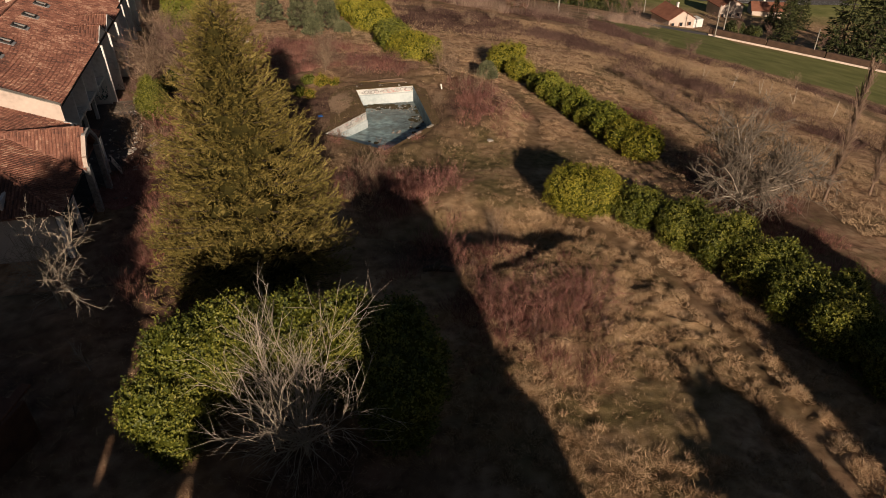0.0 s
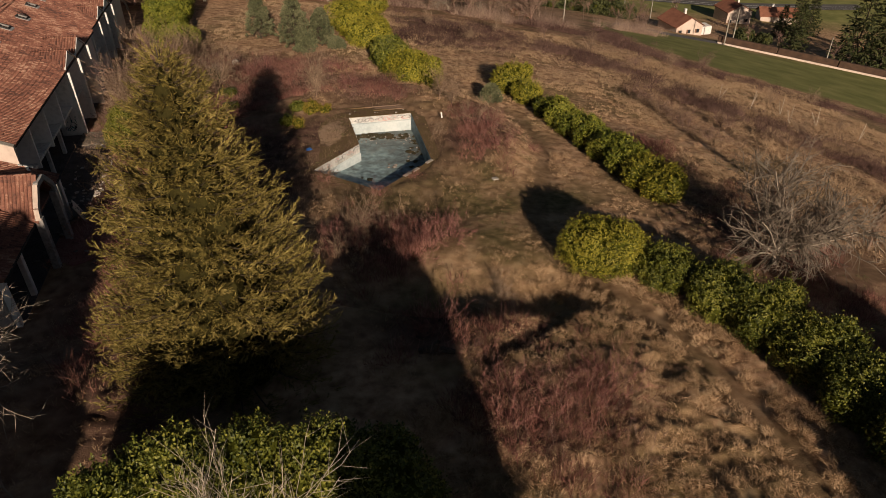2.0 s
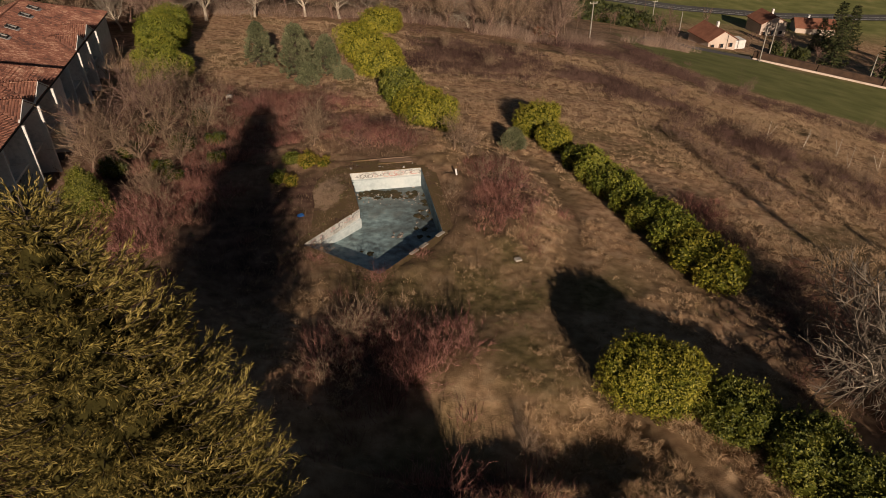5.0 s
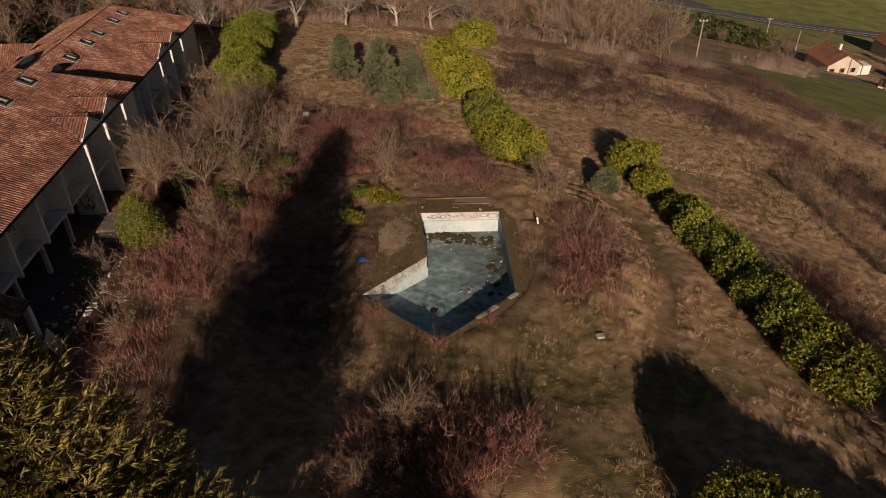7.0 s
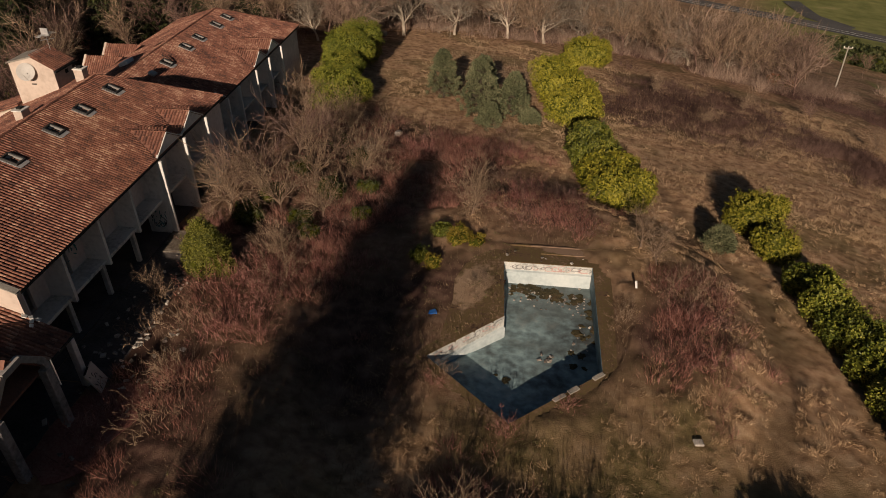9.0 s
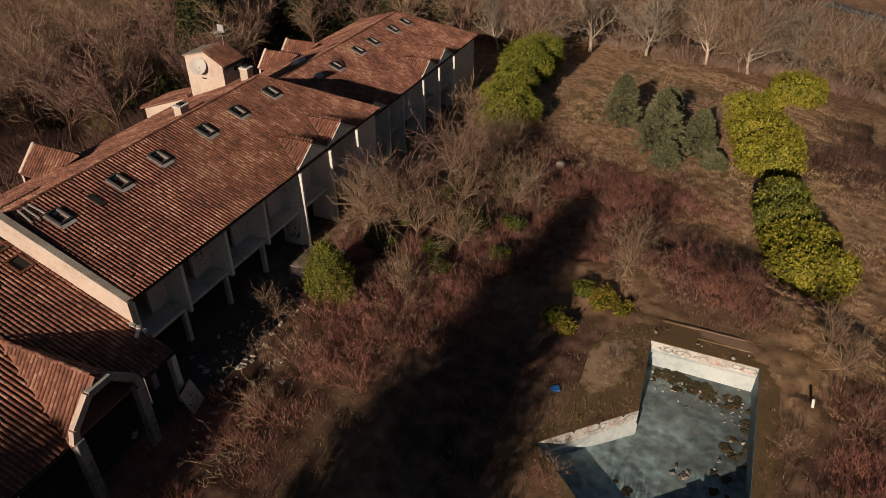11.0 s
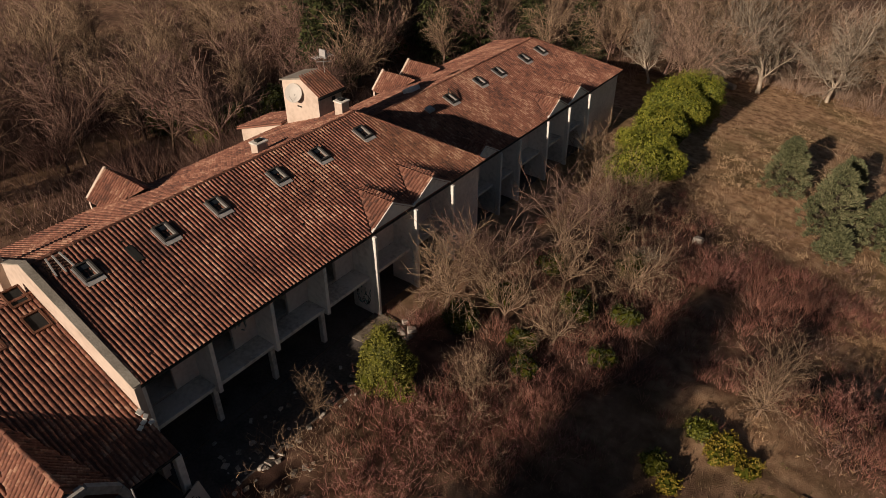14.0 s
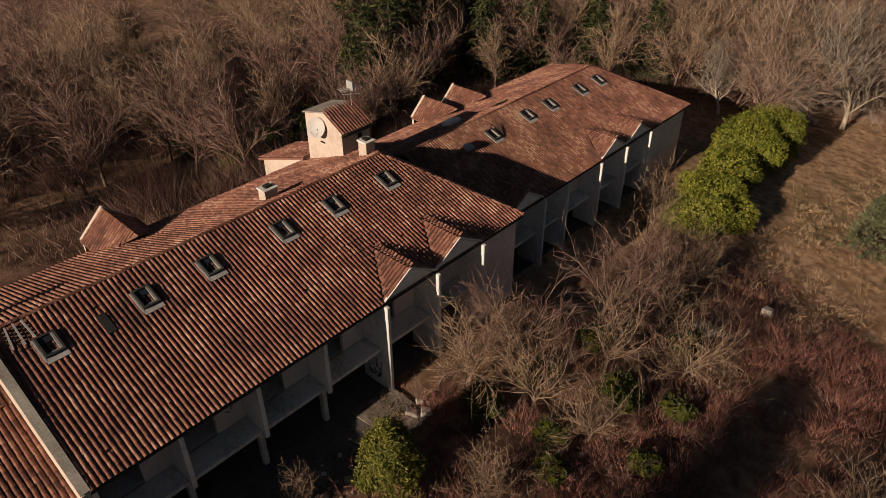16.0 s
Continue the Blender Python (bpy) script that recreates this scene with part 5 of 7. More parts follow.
def plant(name, label, category, group, x, y, meshes, turn=0.0, size=1.0, sink=0.05, z=None):
    """meshes: (part name, mesh) pairs."""
    ob = thing(name, label, category, group)
    ob.matrix_basis = pose(x, y, (zat(x, y) if z is None else z) - sink, 0, 0, turn) @ Matrix.Scale(size, 4)
    for part_name, me in meshes:
        p = part(part_name, me, ob)
        if part_name in ("thicket", "foliage", "crown", "inner_shade"):
            p["kind"] = "stuff"
    return ob


def tree_pair(seed, bark, twig_mat, **kw):
    (v, f), (v2, f2) = bare_tree_mesh(seed, **kw)
    return [("trunk", mesh("trunk", v, f, bark, soft=True)), ("crown", mesh("crown", v2, f2, twig_mat))]


def shrub_meshes(seed, material_, n=46, h=2.2, spread=0.55, r=0.9, twigs=4, thick=0.012):
    """Bent stems from a wide foot, with short side twigs that thicken towards the top."""
    rng = np.random.default_rng(seed)
    foot = np.stack([rng.normal(0, r * 0.5, n), rng.normal(0, r * 0.5, n), np.zeros(n) - 0.1], 1)
    way = np.concatenate([foot[:, :2] * spread + rng.normal(0, 0.26, (n, 2)), np.ones((n, 1))], 1)
    way /= np.linalg.norm(way, axis=1, keepdims=True)
    hh = h * rng.uniform(0.4, 1.1, n)[:, None]
    knots = [foot]
    for k in range(3):
        way = way + rng.normal(0, 0.2, (n, 3))
        way /= np.linalg.norm(way, axis=1, keepdims=True)
        knots.append(knots[-1] + way * hh / 3)
    p0, p1, r0 = [], [], []
    for k in range(3):
        p0.append(knots[k])
        p1.append(knots[k + 1] + (knots[k + 1] - knots[k]) * 0.2)
        r0.append(np.full(n, thick * (1 - 0.25 * k)))
    for k in range(twigs):
        f = rng.uniform(0.25, 1.0, n) ** 0.7 * 2.999
        seg = f.astype(int)
        K = np.stack(knots)
        lo, hi = K[seg, np.arange(n)], K[seg + 1, np.arange(n)]
        a = lo + (hi - lo) * (f - seg)[:, None]
        d = (hi - lo) / np.linalg.norm(hi - lo, axis=1, keepdims=True) * 0.6 + unit(rng, n) * 0.8 + np.array((0, 0, 0.2))
        b = a + d * (h * rng.uniform(0.08, 0.28, n))[:, None]
        p0 += [a, a + (b - a) * 0.5]
        p1 += [b, a + (b - a) * 0.5 + (unit(rng, n) * 0.6 + d) * (h * rng.uniform(0.05, 0.14, n))[:, None]]
        r0 += [np.full(n, thick * 0.55), np.full(n, thick * 0.42)]
    v, fc = spikes(np.concatenate(p0), np.concatenate(p1), np.concatenate(r0))
    return [("thicket", mesh("thicket", v, fc, material_))]


def bush_meshes(seed, blobs, leaf_mat, density=150, length=(0.10, 0.19), width=0.29, core=0.9):
    """Evergreen bush: rosettes of leaves over several overlapping lobes, round a core coloured as inner shade. blobs:
    (x, y, z, rx, ry, rz).
    """
    rng = np.random.default_rng(seed)
    at, way = [], []
    B = np.array(blobs, float)
    for i, b in enumerate(B):
        c, r = b[:3], b[3:]
        n = int(density * 4 * math.pi * ((r[0] * r[1]) ** 1.6 / 3 + (r[0] * r[2]) ** 1.6 / 3 + (r[1] * r[2]) ** 1.6 / 3) ** (1 / 1.6) / 5)
        d = unit(rng, n)
        bump = 1 + 0.09 * np.sin(d[:, 0] * 7 + i) * np.sin(d[:, 1] * 6 + 2 * i) + 0.06 * np.sin(d[:, 2] * 11 + d[:, 0] * 9) + 0.05 * np.sin(d[:, 0] * 19 + i) * np.sin(d[:, 1] * 17) * np.sin(d[:, 2] * 16 + i)
        p = c + d * r * (bump * rng.uniform(0.86, 1.05, n))[:, None]
        shoot = rng.random(n) < 0.10
        p = p + np.where(shoot, rng.uniform(0.05, 0.34, n), 0.0)[:, None] * (d * 0.5 + np.array((0, 0, 0.75)))
        ok = p[:, 2] > 0.05
        for j, o in enumerate(B):
            if j != i:
                ok &= (((p - o[:3]) / o[3:]) ** 2).sum(1) > 0.80
        nrm = d / r
        nrm /= np.linalg.norm(nrm, axis=1, keepdims=True)
        at.append(p[ok])
        way.append(nrm[ok])
    at, way = np.concatenate(at), np.concatenate(way)
    # five leaves to each rosette
    k = 5
    n = len(at)
    A = np.repeat(at, k, 0) + rng.normal(0, 0.05, (n * k, 3))
    W = np.repeat(way, k, 0) * 0.4 + unit(rng, n * k) * 0.85 + np.array((0, 0, 0.25))
    ln = rng.uniform(*length, n * k)
    v, f = leaves(A, W, np.repeat(way, k, 0) + unit(rng, n * k) * 0.38, ln, ln * width)
    out = [("foliage", mesh("foliage", v, f, leaf_mat))]
    # added core lobes; their dark colour stands for shade behind the leaves
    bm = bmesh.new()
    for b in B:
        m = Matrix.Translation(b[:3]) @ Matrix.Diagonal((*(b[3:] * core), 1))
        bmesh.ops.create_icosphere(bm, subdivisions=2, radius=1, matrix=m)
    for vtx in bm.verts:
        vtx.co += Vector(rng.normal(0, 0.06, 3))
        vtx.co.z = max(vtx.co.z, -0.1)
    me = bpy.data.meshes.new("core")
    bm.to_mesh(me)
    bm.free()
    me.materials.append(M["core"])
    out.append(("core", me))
    return out


def spruce_meshes(seed, h, r0, needle, low=0.06, whorls=34, arms=13, droop=0.25, step=0.2, fringe=3, size=1.0, power=0.8, uneven=0.0):
    rng = np.random.default_rng(seed)
    tp0, tp1, tr0, tr1 = [], [], [], []
    at, way, ln = [], [], []
    for w in range(whorls):
        f = low + (1 - low) * (w / whorls) ** 0.95
        z = f * h
        R = r0 * (1 - f) ** power * rng.uniform(0.9, 1.08) + 0.12
        n = max(5, int(arms * (0.55 + 0.45 * (1 - f))))
        for k in range(n):
            az = 2 * math.pi * (k + rng.uniform(-0.35, 0.35)) / n + w * 0.7
            out = np.array((math.cos(az), math.sin(az), 0))
            side = np.array((-math.sin(az), math.cos(az), 0))
            L = R * rng.uniform(0.72 - uneven, 1.12)
            pts = [np.array((0, 0, z + rng.uniform(-0.2, 0.2)))]
            m = 5
            for i in range(1, m + 1):
                q = i / m
                pts.append(pts[0] + out * L * q + np.array((0, 0, -droop * L * (q - 0.55 * q * q) + 0.12 * L * q**3)) + side * rng.normal(0, 0.04) * L)
            for i in range(m):
                tp0.append(pts[i])
                tp1.append(pts[i + 1])
                tr0.append(0.035 * L / 3 * (1 - i / m) + 0.012)
                tr1.append(0.035 * L / 3 * (1 - (i + 1) / m) + 0.010)
            count = max(4, int(L / step))
            for j in range(count):
                q = (j + rng.uniform(0, 1)) / count * 0.82 + 0.18
                i = min(int(q * m), m - 1)
                base = pts[i] + (pts[i + 1] - pts[i]) * (q * m - i)
                for s in (-1, 1):
                    reach = L * 0.30 * (1.1 - q) + 0.30
                    d = out * rng.uniform(0.45, 0.9) + side * s * rng.uniform(0.5, 1.0) + np.array((0, 0, rng.uniform(-0.35, 0.05)))
                    d /= np.linalg.norm(d)
                    for g in range(fringe):
                        b = base + d * reach * (g / fringe) + rng.normal(0, 0.03, 3)
                        at.append(b)
                        way.append(d + rng.normal(0, 0.28, 3) + np.array((0, 0, -0.15)))
                        ln.append(rng.uniform(0.28, 0.52) * size)
            at.append(pts[-1] - out * 0.15)
            way.append(out + np.array((0, 0, 0.25)))
            ln.append(0.5 * size)
    tp0.append(np.array((0, 0, -0.3)))
    tp1.append(np.array((0, 0, h)))
    tr0.append(h * 0.016)
    tr1.append(0.02)
    n = len(at)
    ln = np.array(ln)
    v, f = leaves(np.array(at), np.array(way), np.array((0, 0, 1.0)) + rng.normal(0, 0.45, (n, 3)), ln, ln * 0.17, fold=0.6)
    tv, tf = tubes(tp0, tp1, tr0, tr1, 4)
    return [("trunk", mesh("trunk", tv, tf, M["bark_dark"])), ("crown", mesh("crown", v, f, needle))]


def pine_meshes(seed, h, r0, needle, tufts=120, per=34, size=0.34, low=0.1):
    rng = np.random.default_rng(seed)
    at, way, up = [], [], []
    tp0, tp1 = [], []
    for k in range(tufts):
        f = low + (1 - low) * rng.random() ** 0.8
        R = r0 * math.sqrt(max(0.02, 1 - f)) * rng.uniform(0.45, 1.0)
        az = rng.uniform(0, 6.283)
        c = np.array((math.cos(az) * R, math.sin(az) * R, f * h))
        tp0.append(np.array((0, 0, max(0.1, f * h - R * 0.35))))
        tp1.append(c)
        d = unit(rng, per) * 0.8 + np.array((math.cos(az) * 0.5, math.sin(az) * 0.5, 0.75))
        at.append(c + rng.normal(0, 0.10, (per, 3)))
        way.append(d)
    at, way = np.concatenate(at), np.concatenate(way)
    ln = rng.uniform(0.7, 1.2, len(at)) * size
    v, f = leaves(at, way, unit(rng, len(at)), ln, ln * 0.12, 0.5)
    tp0.append(np.array((0, 0, -0.3)))
    tp1.append(np.array((0, 0, h * 0.95)))
    n = len(tp0)
    tv, tf = tubes(tp0, tp1, np.r_[np.full(n - 1, 0.03), h * 0.02], np.r_[np.full(n - 1, 0.015), 0.02], 4)
    return [("trunk", mesh("trunk", tv, tf, M["bark_dark"])), ("crown", mesh("crown", v, f, needle))]


def lobes(seed, n, sx, sy, h, r):
    """Overlapping lobes filling an oval footprint sx by sy, up to height h."""
    rng = np.random.default_rng(seed)
    out = [(0, 0, h * 0.42, sx * 0.92, sy * 0.92, h * 0.55)]
    for k in range(n):
        a = 2 * math.pi * k / n + rng.uniform(-0.3, 0.3)
        q = rng.uniform(0.35, 0.72)
        rr = r * rng.uniform(0.8, 1.2)
        out.append((math.cos(a) * sx * q, math.sin(a) * sy * q, h * rng.uniform(0.35, 0.72), rr, rr, rr * rng.uniform(0.9, 1.15)))
    return out


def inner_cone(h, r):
    """Added ragged skirts stacked in a dense conifer; dark colour paints its inner shade."""
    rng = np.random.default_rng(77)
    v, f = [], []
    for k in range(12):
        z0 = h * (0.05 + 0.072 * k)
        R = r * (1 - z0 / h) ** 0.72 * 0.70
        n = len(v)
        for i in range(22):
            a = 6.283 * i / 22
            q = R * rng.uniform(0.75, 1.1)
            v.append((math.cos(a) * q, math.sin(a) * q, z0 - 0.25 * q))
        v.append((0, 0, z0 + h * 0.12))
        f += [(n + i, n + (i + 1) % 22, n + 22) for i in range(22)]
    return mesh("inner_shade", v, f, M["bough_shade"])


def great_spruce(seed, h, r0, needle):
    """A full old spruce: tiers of arching boughs that carry upturned finger-like sprays of needles."""
    rng = np.random.default_rng(seed)
    tp0, tp1, tr0, tr1, base, way, reach = [], [], [], [], [], [], []
    tiers = 33
    for w in range(tiers):
        f = 0.05 + 0.94 * (w / tiers)
        R = r0 * (1 - f ** 1.35) ** 0.85 + 0.15
        n = max(6, int(19 * (0.42 + 0.58 * (1 - f))))
        for k in range(n):
            az = 2 * math.pi * (k + rng.uniform(-0.4, 0.4)) / n + w * 0.9
            out = np.array((math.cos(az), math.sin(az), 0))
            side = np.array((-math.sin(az), math.cos(az), 0))
            L = R * rng.choice((rng.uniform(0.9, 1.08), rng.uniform(0.66, 0.95)))
            z = f * h + rng.uniform(-0.22, 0.22)
            sag = rng.uniform(0.26, 0.42) * (1 - 0.6 * f)
            bend = rng.normal(0, 0.07)
            q = np.linspace(0, 1, 7)
            pts = np.array((0, 0, z)) + np.outer(q * L, out) + np.outer(bend * L * q * q, side)
            pts[:, 2] += L * (-sag * q + 0.30 * q ** 3) + f * 0.35 * L * q
            tp0 += list(pts[:-1])
            tp1 += list(pts[1:])
            tr0 += list(0.012 + 0.012 * L * (1 - q[:-1]))
            tr1 += list(0.012 + 0.012 * L * (1 - q[1:]))
            count = max(3, int(L * 0.68 / 0.14))
            for j in range(count):
                t = 0.30 + 0.70 * (j + rng.random()) / count
                a = min(int(t * 6), 5)
                b = pts[a] + (pts[a + 1] - pts[a]) * (t * 6 - a)
                for s in (-1, 1):
                    spread = 0.75 * (1.08 - t) + 0.12
                    c = b + side * s * rng.uniform(0.0, spread) * min(L, 3.5) * 0.33 + np.array((0, 0, rng.uniform(-0.12, 0.05)))
                    base.append(c)
                    way.append(out * rng.uniform(0.2, 0.8) + side * s * rng.uniform(0.05, 0.8) + np.array((0, 0, rng.uniform(-0.2, 0.95))))
                    reach.append(rng.uniform(0.36, 0.82) * (0.8 + 0.3 * (1 - f)))
            base.append(pts[-2])
            way.append(out * 0.8 + np.array((0, 0, 0.65)))
            reach.append(0.7)
    base, way, reach = np.array(base), np.array(way), np.array(reach)
    way /= np.linalg.norm(way, axis=1, keepdims=True)
    k = 11
    n = len(base) * k
    q = np.tile(np.linspace(0.0, 0.86, k), len(base))
    W, Rr = np.repeat(way, k, 0), np.repeat(reach, k)
    at = np.repeat(base, k, 0) + W * (q * Rr)[:, None] + np.array((0, 0, 0.16)) * (q * q * Rr)[:, None]
    d = W + unit(rng, n) * 0.5 + np.array((0, 0, 0.05))
    ln = rng.uniform(0.15, 0.27, n) * (1.15 - 0.45 * q)
    v, f = leaves(at, d, np.array((0, 0, 1.0)) + rng.normal(0, 0.5, (n, 3)), ln, ln * 0.10, fold=0.5)
    tp0.append(np.array((0, 0, -0.3)))
    tp1.append(np.array((0, 0, h)))
    tr0.append(h * 0.016)
    tr1.append(0.02)
    tv, tf = tubes(tp0, tp1, tr0, tr1, 4)
    return [("trunk", mesh("trunk", tv, tf, M["bark_dark"])), ("crown", mesh("crown", v, f, needle))]


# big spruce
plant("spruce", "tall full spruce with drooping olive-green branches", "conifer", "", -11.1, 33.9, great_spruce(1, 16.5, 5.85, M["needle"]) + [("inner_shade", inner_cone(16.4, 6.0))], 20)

# laurel thicket round the bare tree, near the start
for i, (x, y, sx, sy, h, turn) in enumerate([(-11.2, 19.4, 1.1, 1.3, 4.6, 0), (-11.0, 21.2, 1.4, 1.5, 6.0, 20), (-9.0, 22.6, 1.9, 1.7, 6.3, 0), (-6.6, 23.0, 1.9, 1.7, 6.3, 10), (-4.2, 23.1, 1.9, 1.7, 6.3, 0), (-2.0, 22.6, 1.9, 1.8, 6.1, 0), (-1.8, 20.4, 1.6, 1.7, 5.2, 30)]):
    plant("laurel_bush", "dense glossy green laurel bush in a clump", "bush", "laurel clump round the bare tree", x, y, bush_meshes(100 + i, lobes(i, 11, sx * 1.08, sy * 1.08, h, 0.95), M["leaf"], 170, (0.10, 0.17)), turn)

# right-hand hedge: the round yellow-green end and the long mixed run
plant("laurel_bush", "large rounded yellow-green laurel at the hedge's end", "bush", "laurel hedge along the track", 10.6, 44.9, bush_meshes(120, lobes(20, 14, 3.2, 2.4, 3.5, 0.95), M["leaf_yellow"], 230, (0.09, 0.16)), -8)
for i, (x, y, sx, sy, h, leaf) in enumerate([(14.3, 42.6, 1.6, 1.5, 2.7, "leaf"), (16.6, 39.9, 1.9, 1.9, 3.2, "leaf"), (18.3, 37.2, 1.9, 1.9, 3.3, "leaf"), (19.6, 34.2, 2.0, 1.9, 3.3, "leaf"), (20.6, 31.2, 1.9, 2.0, 3.2, "leaf"), (21.4, 28.0, 2.0, 2.1, 3.3, "leaf"), (22.6, 24.6, 2.0, 2.0, 3.2, "leaf"), (22.9, 31.0, 1.6, 1.6, 2.8, "leaf")]):
    plant("laurel_bush", "dark glossy laurel in a tall overgrown hedge", "bush", "laurel hedge along the track", x, y, bush_meshes(130 + i, lobes(30 + i, 11, sx * 1.14, sy * 1.14, h * 1.08, 0.85), M[leaf], 170, (0.10, 0.17)), i * 40)

# second hedge, further along
for i, (x, y, s, h, leaf) in enumerate([(8.2, 88.5, 2.2, 3.4, "leaf_yellow"), (9.8, 84.3, 1.7, 2.4, "leaf_yellow"), (11.6, 79.4, 1.5, 2.0, "leaf_green"), (12.7, 76.0, 1.7, 2.2, "leaf_green"), (13.7, 72.8, 1.7, 2.4, "leaf_green"), (14.7, 69.6, 1.7, 2.4, "leaf_green"), (15.6, 66.6, 1.8, 2.5, "leaf_green"), (16.6, 63.6, 1.8, 2.6, "leaf_green"), (17.5, 60.6, 1.8, 2.6, "leaf_yellow"), (18.3, 57.9, 1.7, 2.4, "leaf_yellow")]):
    plant("laurel_bush", "rounded green laurel in a row along the slope", "bush", "laurel row on the slope", x, y, bush_meshes(150 + i, lobes(50 + i, 6, s * 1.1, s * 1.12, h * 1.06, 0.95), M[leaf], 115, (0.14, 0.24)), i * 50)

# hedge running away behind the pool, and lone bushes further off
for i, (x, y, sx, sy, h, leaf) in enumerate([(-3.2, 86.6, 2.9, 2.3, 3.3, "leaf_yellow"), (-4.6, 90.2, 2.5, 2.0, 3.2, "leaf_yellow"), (-6.2, 93.4, 2.3, 1.9, 3.3, "leaf"), (-7.4, 96.6, 2.2, 1.9, 3.2, "leaf"), (-10.8, 107.5, 2.9, 3.0, 3.4, "leaf_yellow"), (-12.6, 113, 3.0, 3.2, 3.8, "leaf_yellow"), (-15.3, 118.5, 2.8, 2.8, 4.2, "leaf_yellow"), (-14.2, 139.0, 3.6, 3.0, 3.8, "leaf_yellow")]):
    plant("laurel_bush", "yellow-green clipped laurel of an overgrown hedge", "bush", "hedge beyond the pool", x, y, bush_meshes(170 + i, lobes(70 + i, 7, sx * 1.1, sy * 1.15, h * 1.08, 1.1), M[leaf], 110, (0.18, 0.30)), i * 30)
for i, (x, y, sx, sy, h) in enumerate([(-38.6, 104.5, 2.5, 2.8, 4.0), (-40.4, 110.0, 3.2, 3.0, 5.0), (-41.5, 115.5, 3.6, 3.2, 5.4), (-37.2, 100.2, 2.3, 2.6, 3.6), (-35.6, 96.6, 1.9, 2.2, 3.0), (-34.6, 99.6, 1.7, 2.0, 2.4)]):
    plant("evergreen_bush", "tall bright green evergreen beside the far wing", "bush", "evergreens by the far wing", x, y, bush_meshes(190 + i, lobes(90 + i, 8, sx, sy, h, 1.1), M["leaf_green"], 150, (0.12, 0.22)), i * 30)

# bluish pines on the meadow
for i, (x, y, h, r) in enumerate([(-26.2, 106.4, 5.6, 2.4), (-20.2, 101.2, 6.8, 2.9), (-17.2, 104.6, 5.0, 2.2), (-21.4, 107.0, 5.6, 2.2), (-18.6, 99.6, 2.6, 1.6), (5.4, 82.8, 2.0, 1.4), (-15.0, 103.6, 1.4, 1.4)]):
    plant("pine", "young bluish-green pine on the meadow", "conifer", "young pines", x, y, pine_meshes(210 + i, h, r, M["needle_blue"], 230, 34, 0.36), i * 60)

# columnar cypress bush by the building, gold shrubs behind the pool
plant("cypress_bush", "broad bushy green cypress by the terrace", "conifer", "", -27.9, 62.9, bush_meshes(220, [(0, 0, 1.1, 1.45, 1.4, 1.4), (0.1, 0, 2.2, 1.15, 1.1, 1.3), (-0.2, 0.15, 3.0, 0.75, 0.75, 1.0), (0.15, -0.1, 3.6, 0.35, 0.35, 0.6)] + [(math.cos(2.4 * k) * (1.5 - 0.13 * k), math.sin(2.4 * k) * (1.45 - 0.13 * k), 0.6 + 0.30 * k, 0.6, 0.6, 0.62) for k in range(9)], M["thuja"], 240, (0.10, 0.20), 0.2), 0)
for i, (x, y, s, h, leaf) in enumerate([(-13.2, 73.0, 0.95, 0.8, "leaf_gold"), (-11.9, 72.9, 0.7, 0.5, "leaf_gold"), (-14.8, 73.2, 0.75, 1.0, "leaf"), (-13.9, 69.0, 0.5, 1.1, "leaf_gold"), (-15.1, 69.6, 0.6, 1.1, "leaf")]):
    plant("low_shrub", "low golden-leaved shrub by the pool deck" if leaf == "leaf_gold" else "low green shrub by the pool deck", "bush", "low shrubs behind the pool", x, y, bush_meshes(230 + i, lobes(i, 4, s, s, h, s * 0.5), M[leaf], 160, (0.09, 0.16)), i * 70)

# single leafless trees
plant("bare_tree", "pale leafless tree rising from the laurel clump", "tree", "", -5.7, 19.3, tree_pair(307, M["bark_white"], M["bark_white"], h=9.0, limbs=(7, 3, 2), spread=0.75, thick=0.15, trunk_share=0.17, lift=0.06, twig=0.009, nodes=(3, 6, 3, 1), wobble=0.11, shrink=0.5), 0)
plant("bare_tree", "pale leafless tree near the entrance wing", "tree", "", -21.2, 30.2, tree_pair(302, M["bark_white"], M["bark_white"], h=8.6, limbs=(4, 3, 2), spread=0.9, thick=0.2, trunk_share=0.3, lift=0.05, twig=0.014, nodes=(3, 5, 4, 2), wobble=0.16, shrink=0.5), 0)
plant("bare_tree", "broad leafless tree with fine grey twigs", "tree", "", 23.2, 47.0, tree_pair(303, M["bark_white"], M["bark_pale"], h=10.5, limbs=(8, 3, 3), spread=1.05, thick=0.26, trunk_share=0.22, lift=0.04, twig=0.03, nodes=(4, 6, 2, 1), shrink=0.5, wobble=0.09), 0)
plant("bare_tree", "small dead sapling in the shade", "tree", "", -17.2, 24.6, tree_pair(304, M["bark_white"], M["bark_white"], h=3.4, limbs=(2, 2, 1), spread=0.7, thick=0.05), 0)
plant("bare_tree", "small dead sapling in the shade", "tree", "", -16.4, 21.2, tree_pair(305, M["bark_grey"], M["bark_grey"], h=3.2, limbs=(3, 2, 1), spread=0.7, thick=0.05), 0)
for i, (x, y, h) in enumerate([(32.4, 51.0, 13.0), (38.6, 54.6, 12.0), (43.0, 58.0, 10.0)]):
    plant("poplar", "slender leafless poplar on the slope", "tree", "poplars", x, y, tree_pair(310 + i, M["bark_grey"], M["bark_grey"], h=h, limbs=(5, 3, 1), spread=0.5, thick=0.15, trunk_share=0.86, lift=0.22, nodes=(14, 3, 2), shrink=0.6, twig=0.02, wobble=0.05), i * 80)

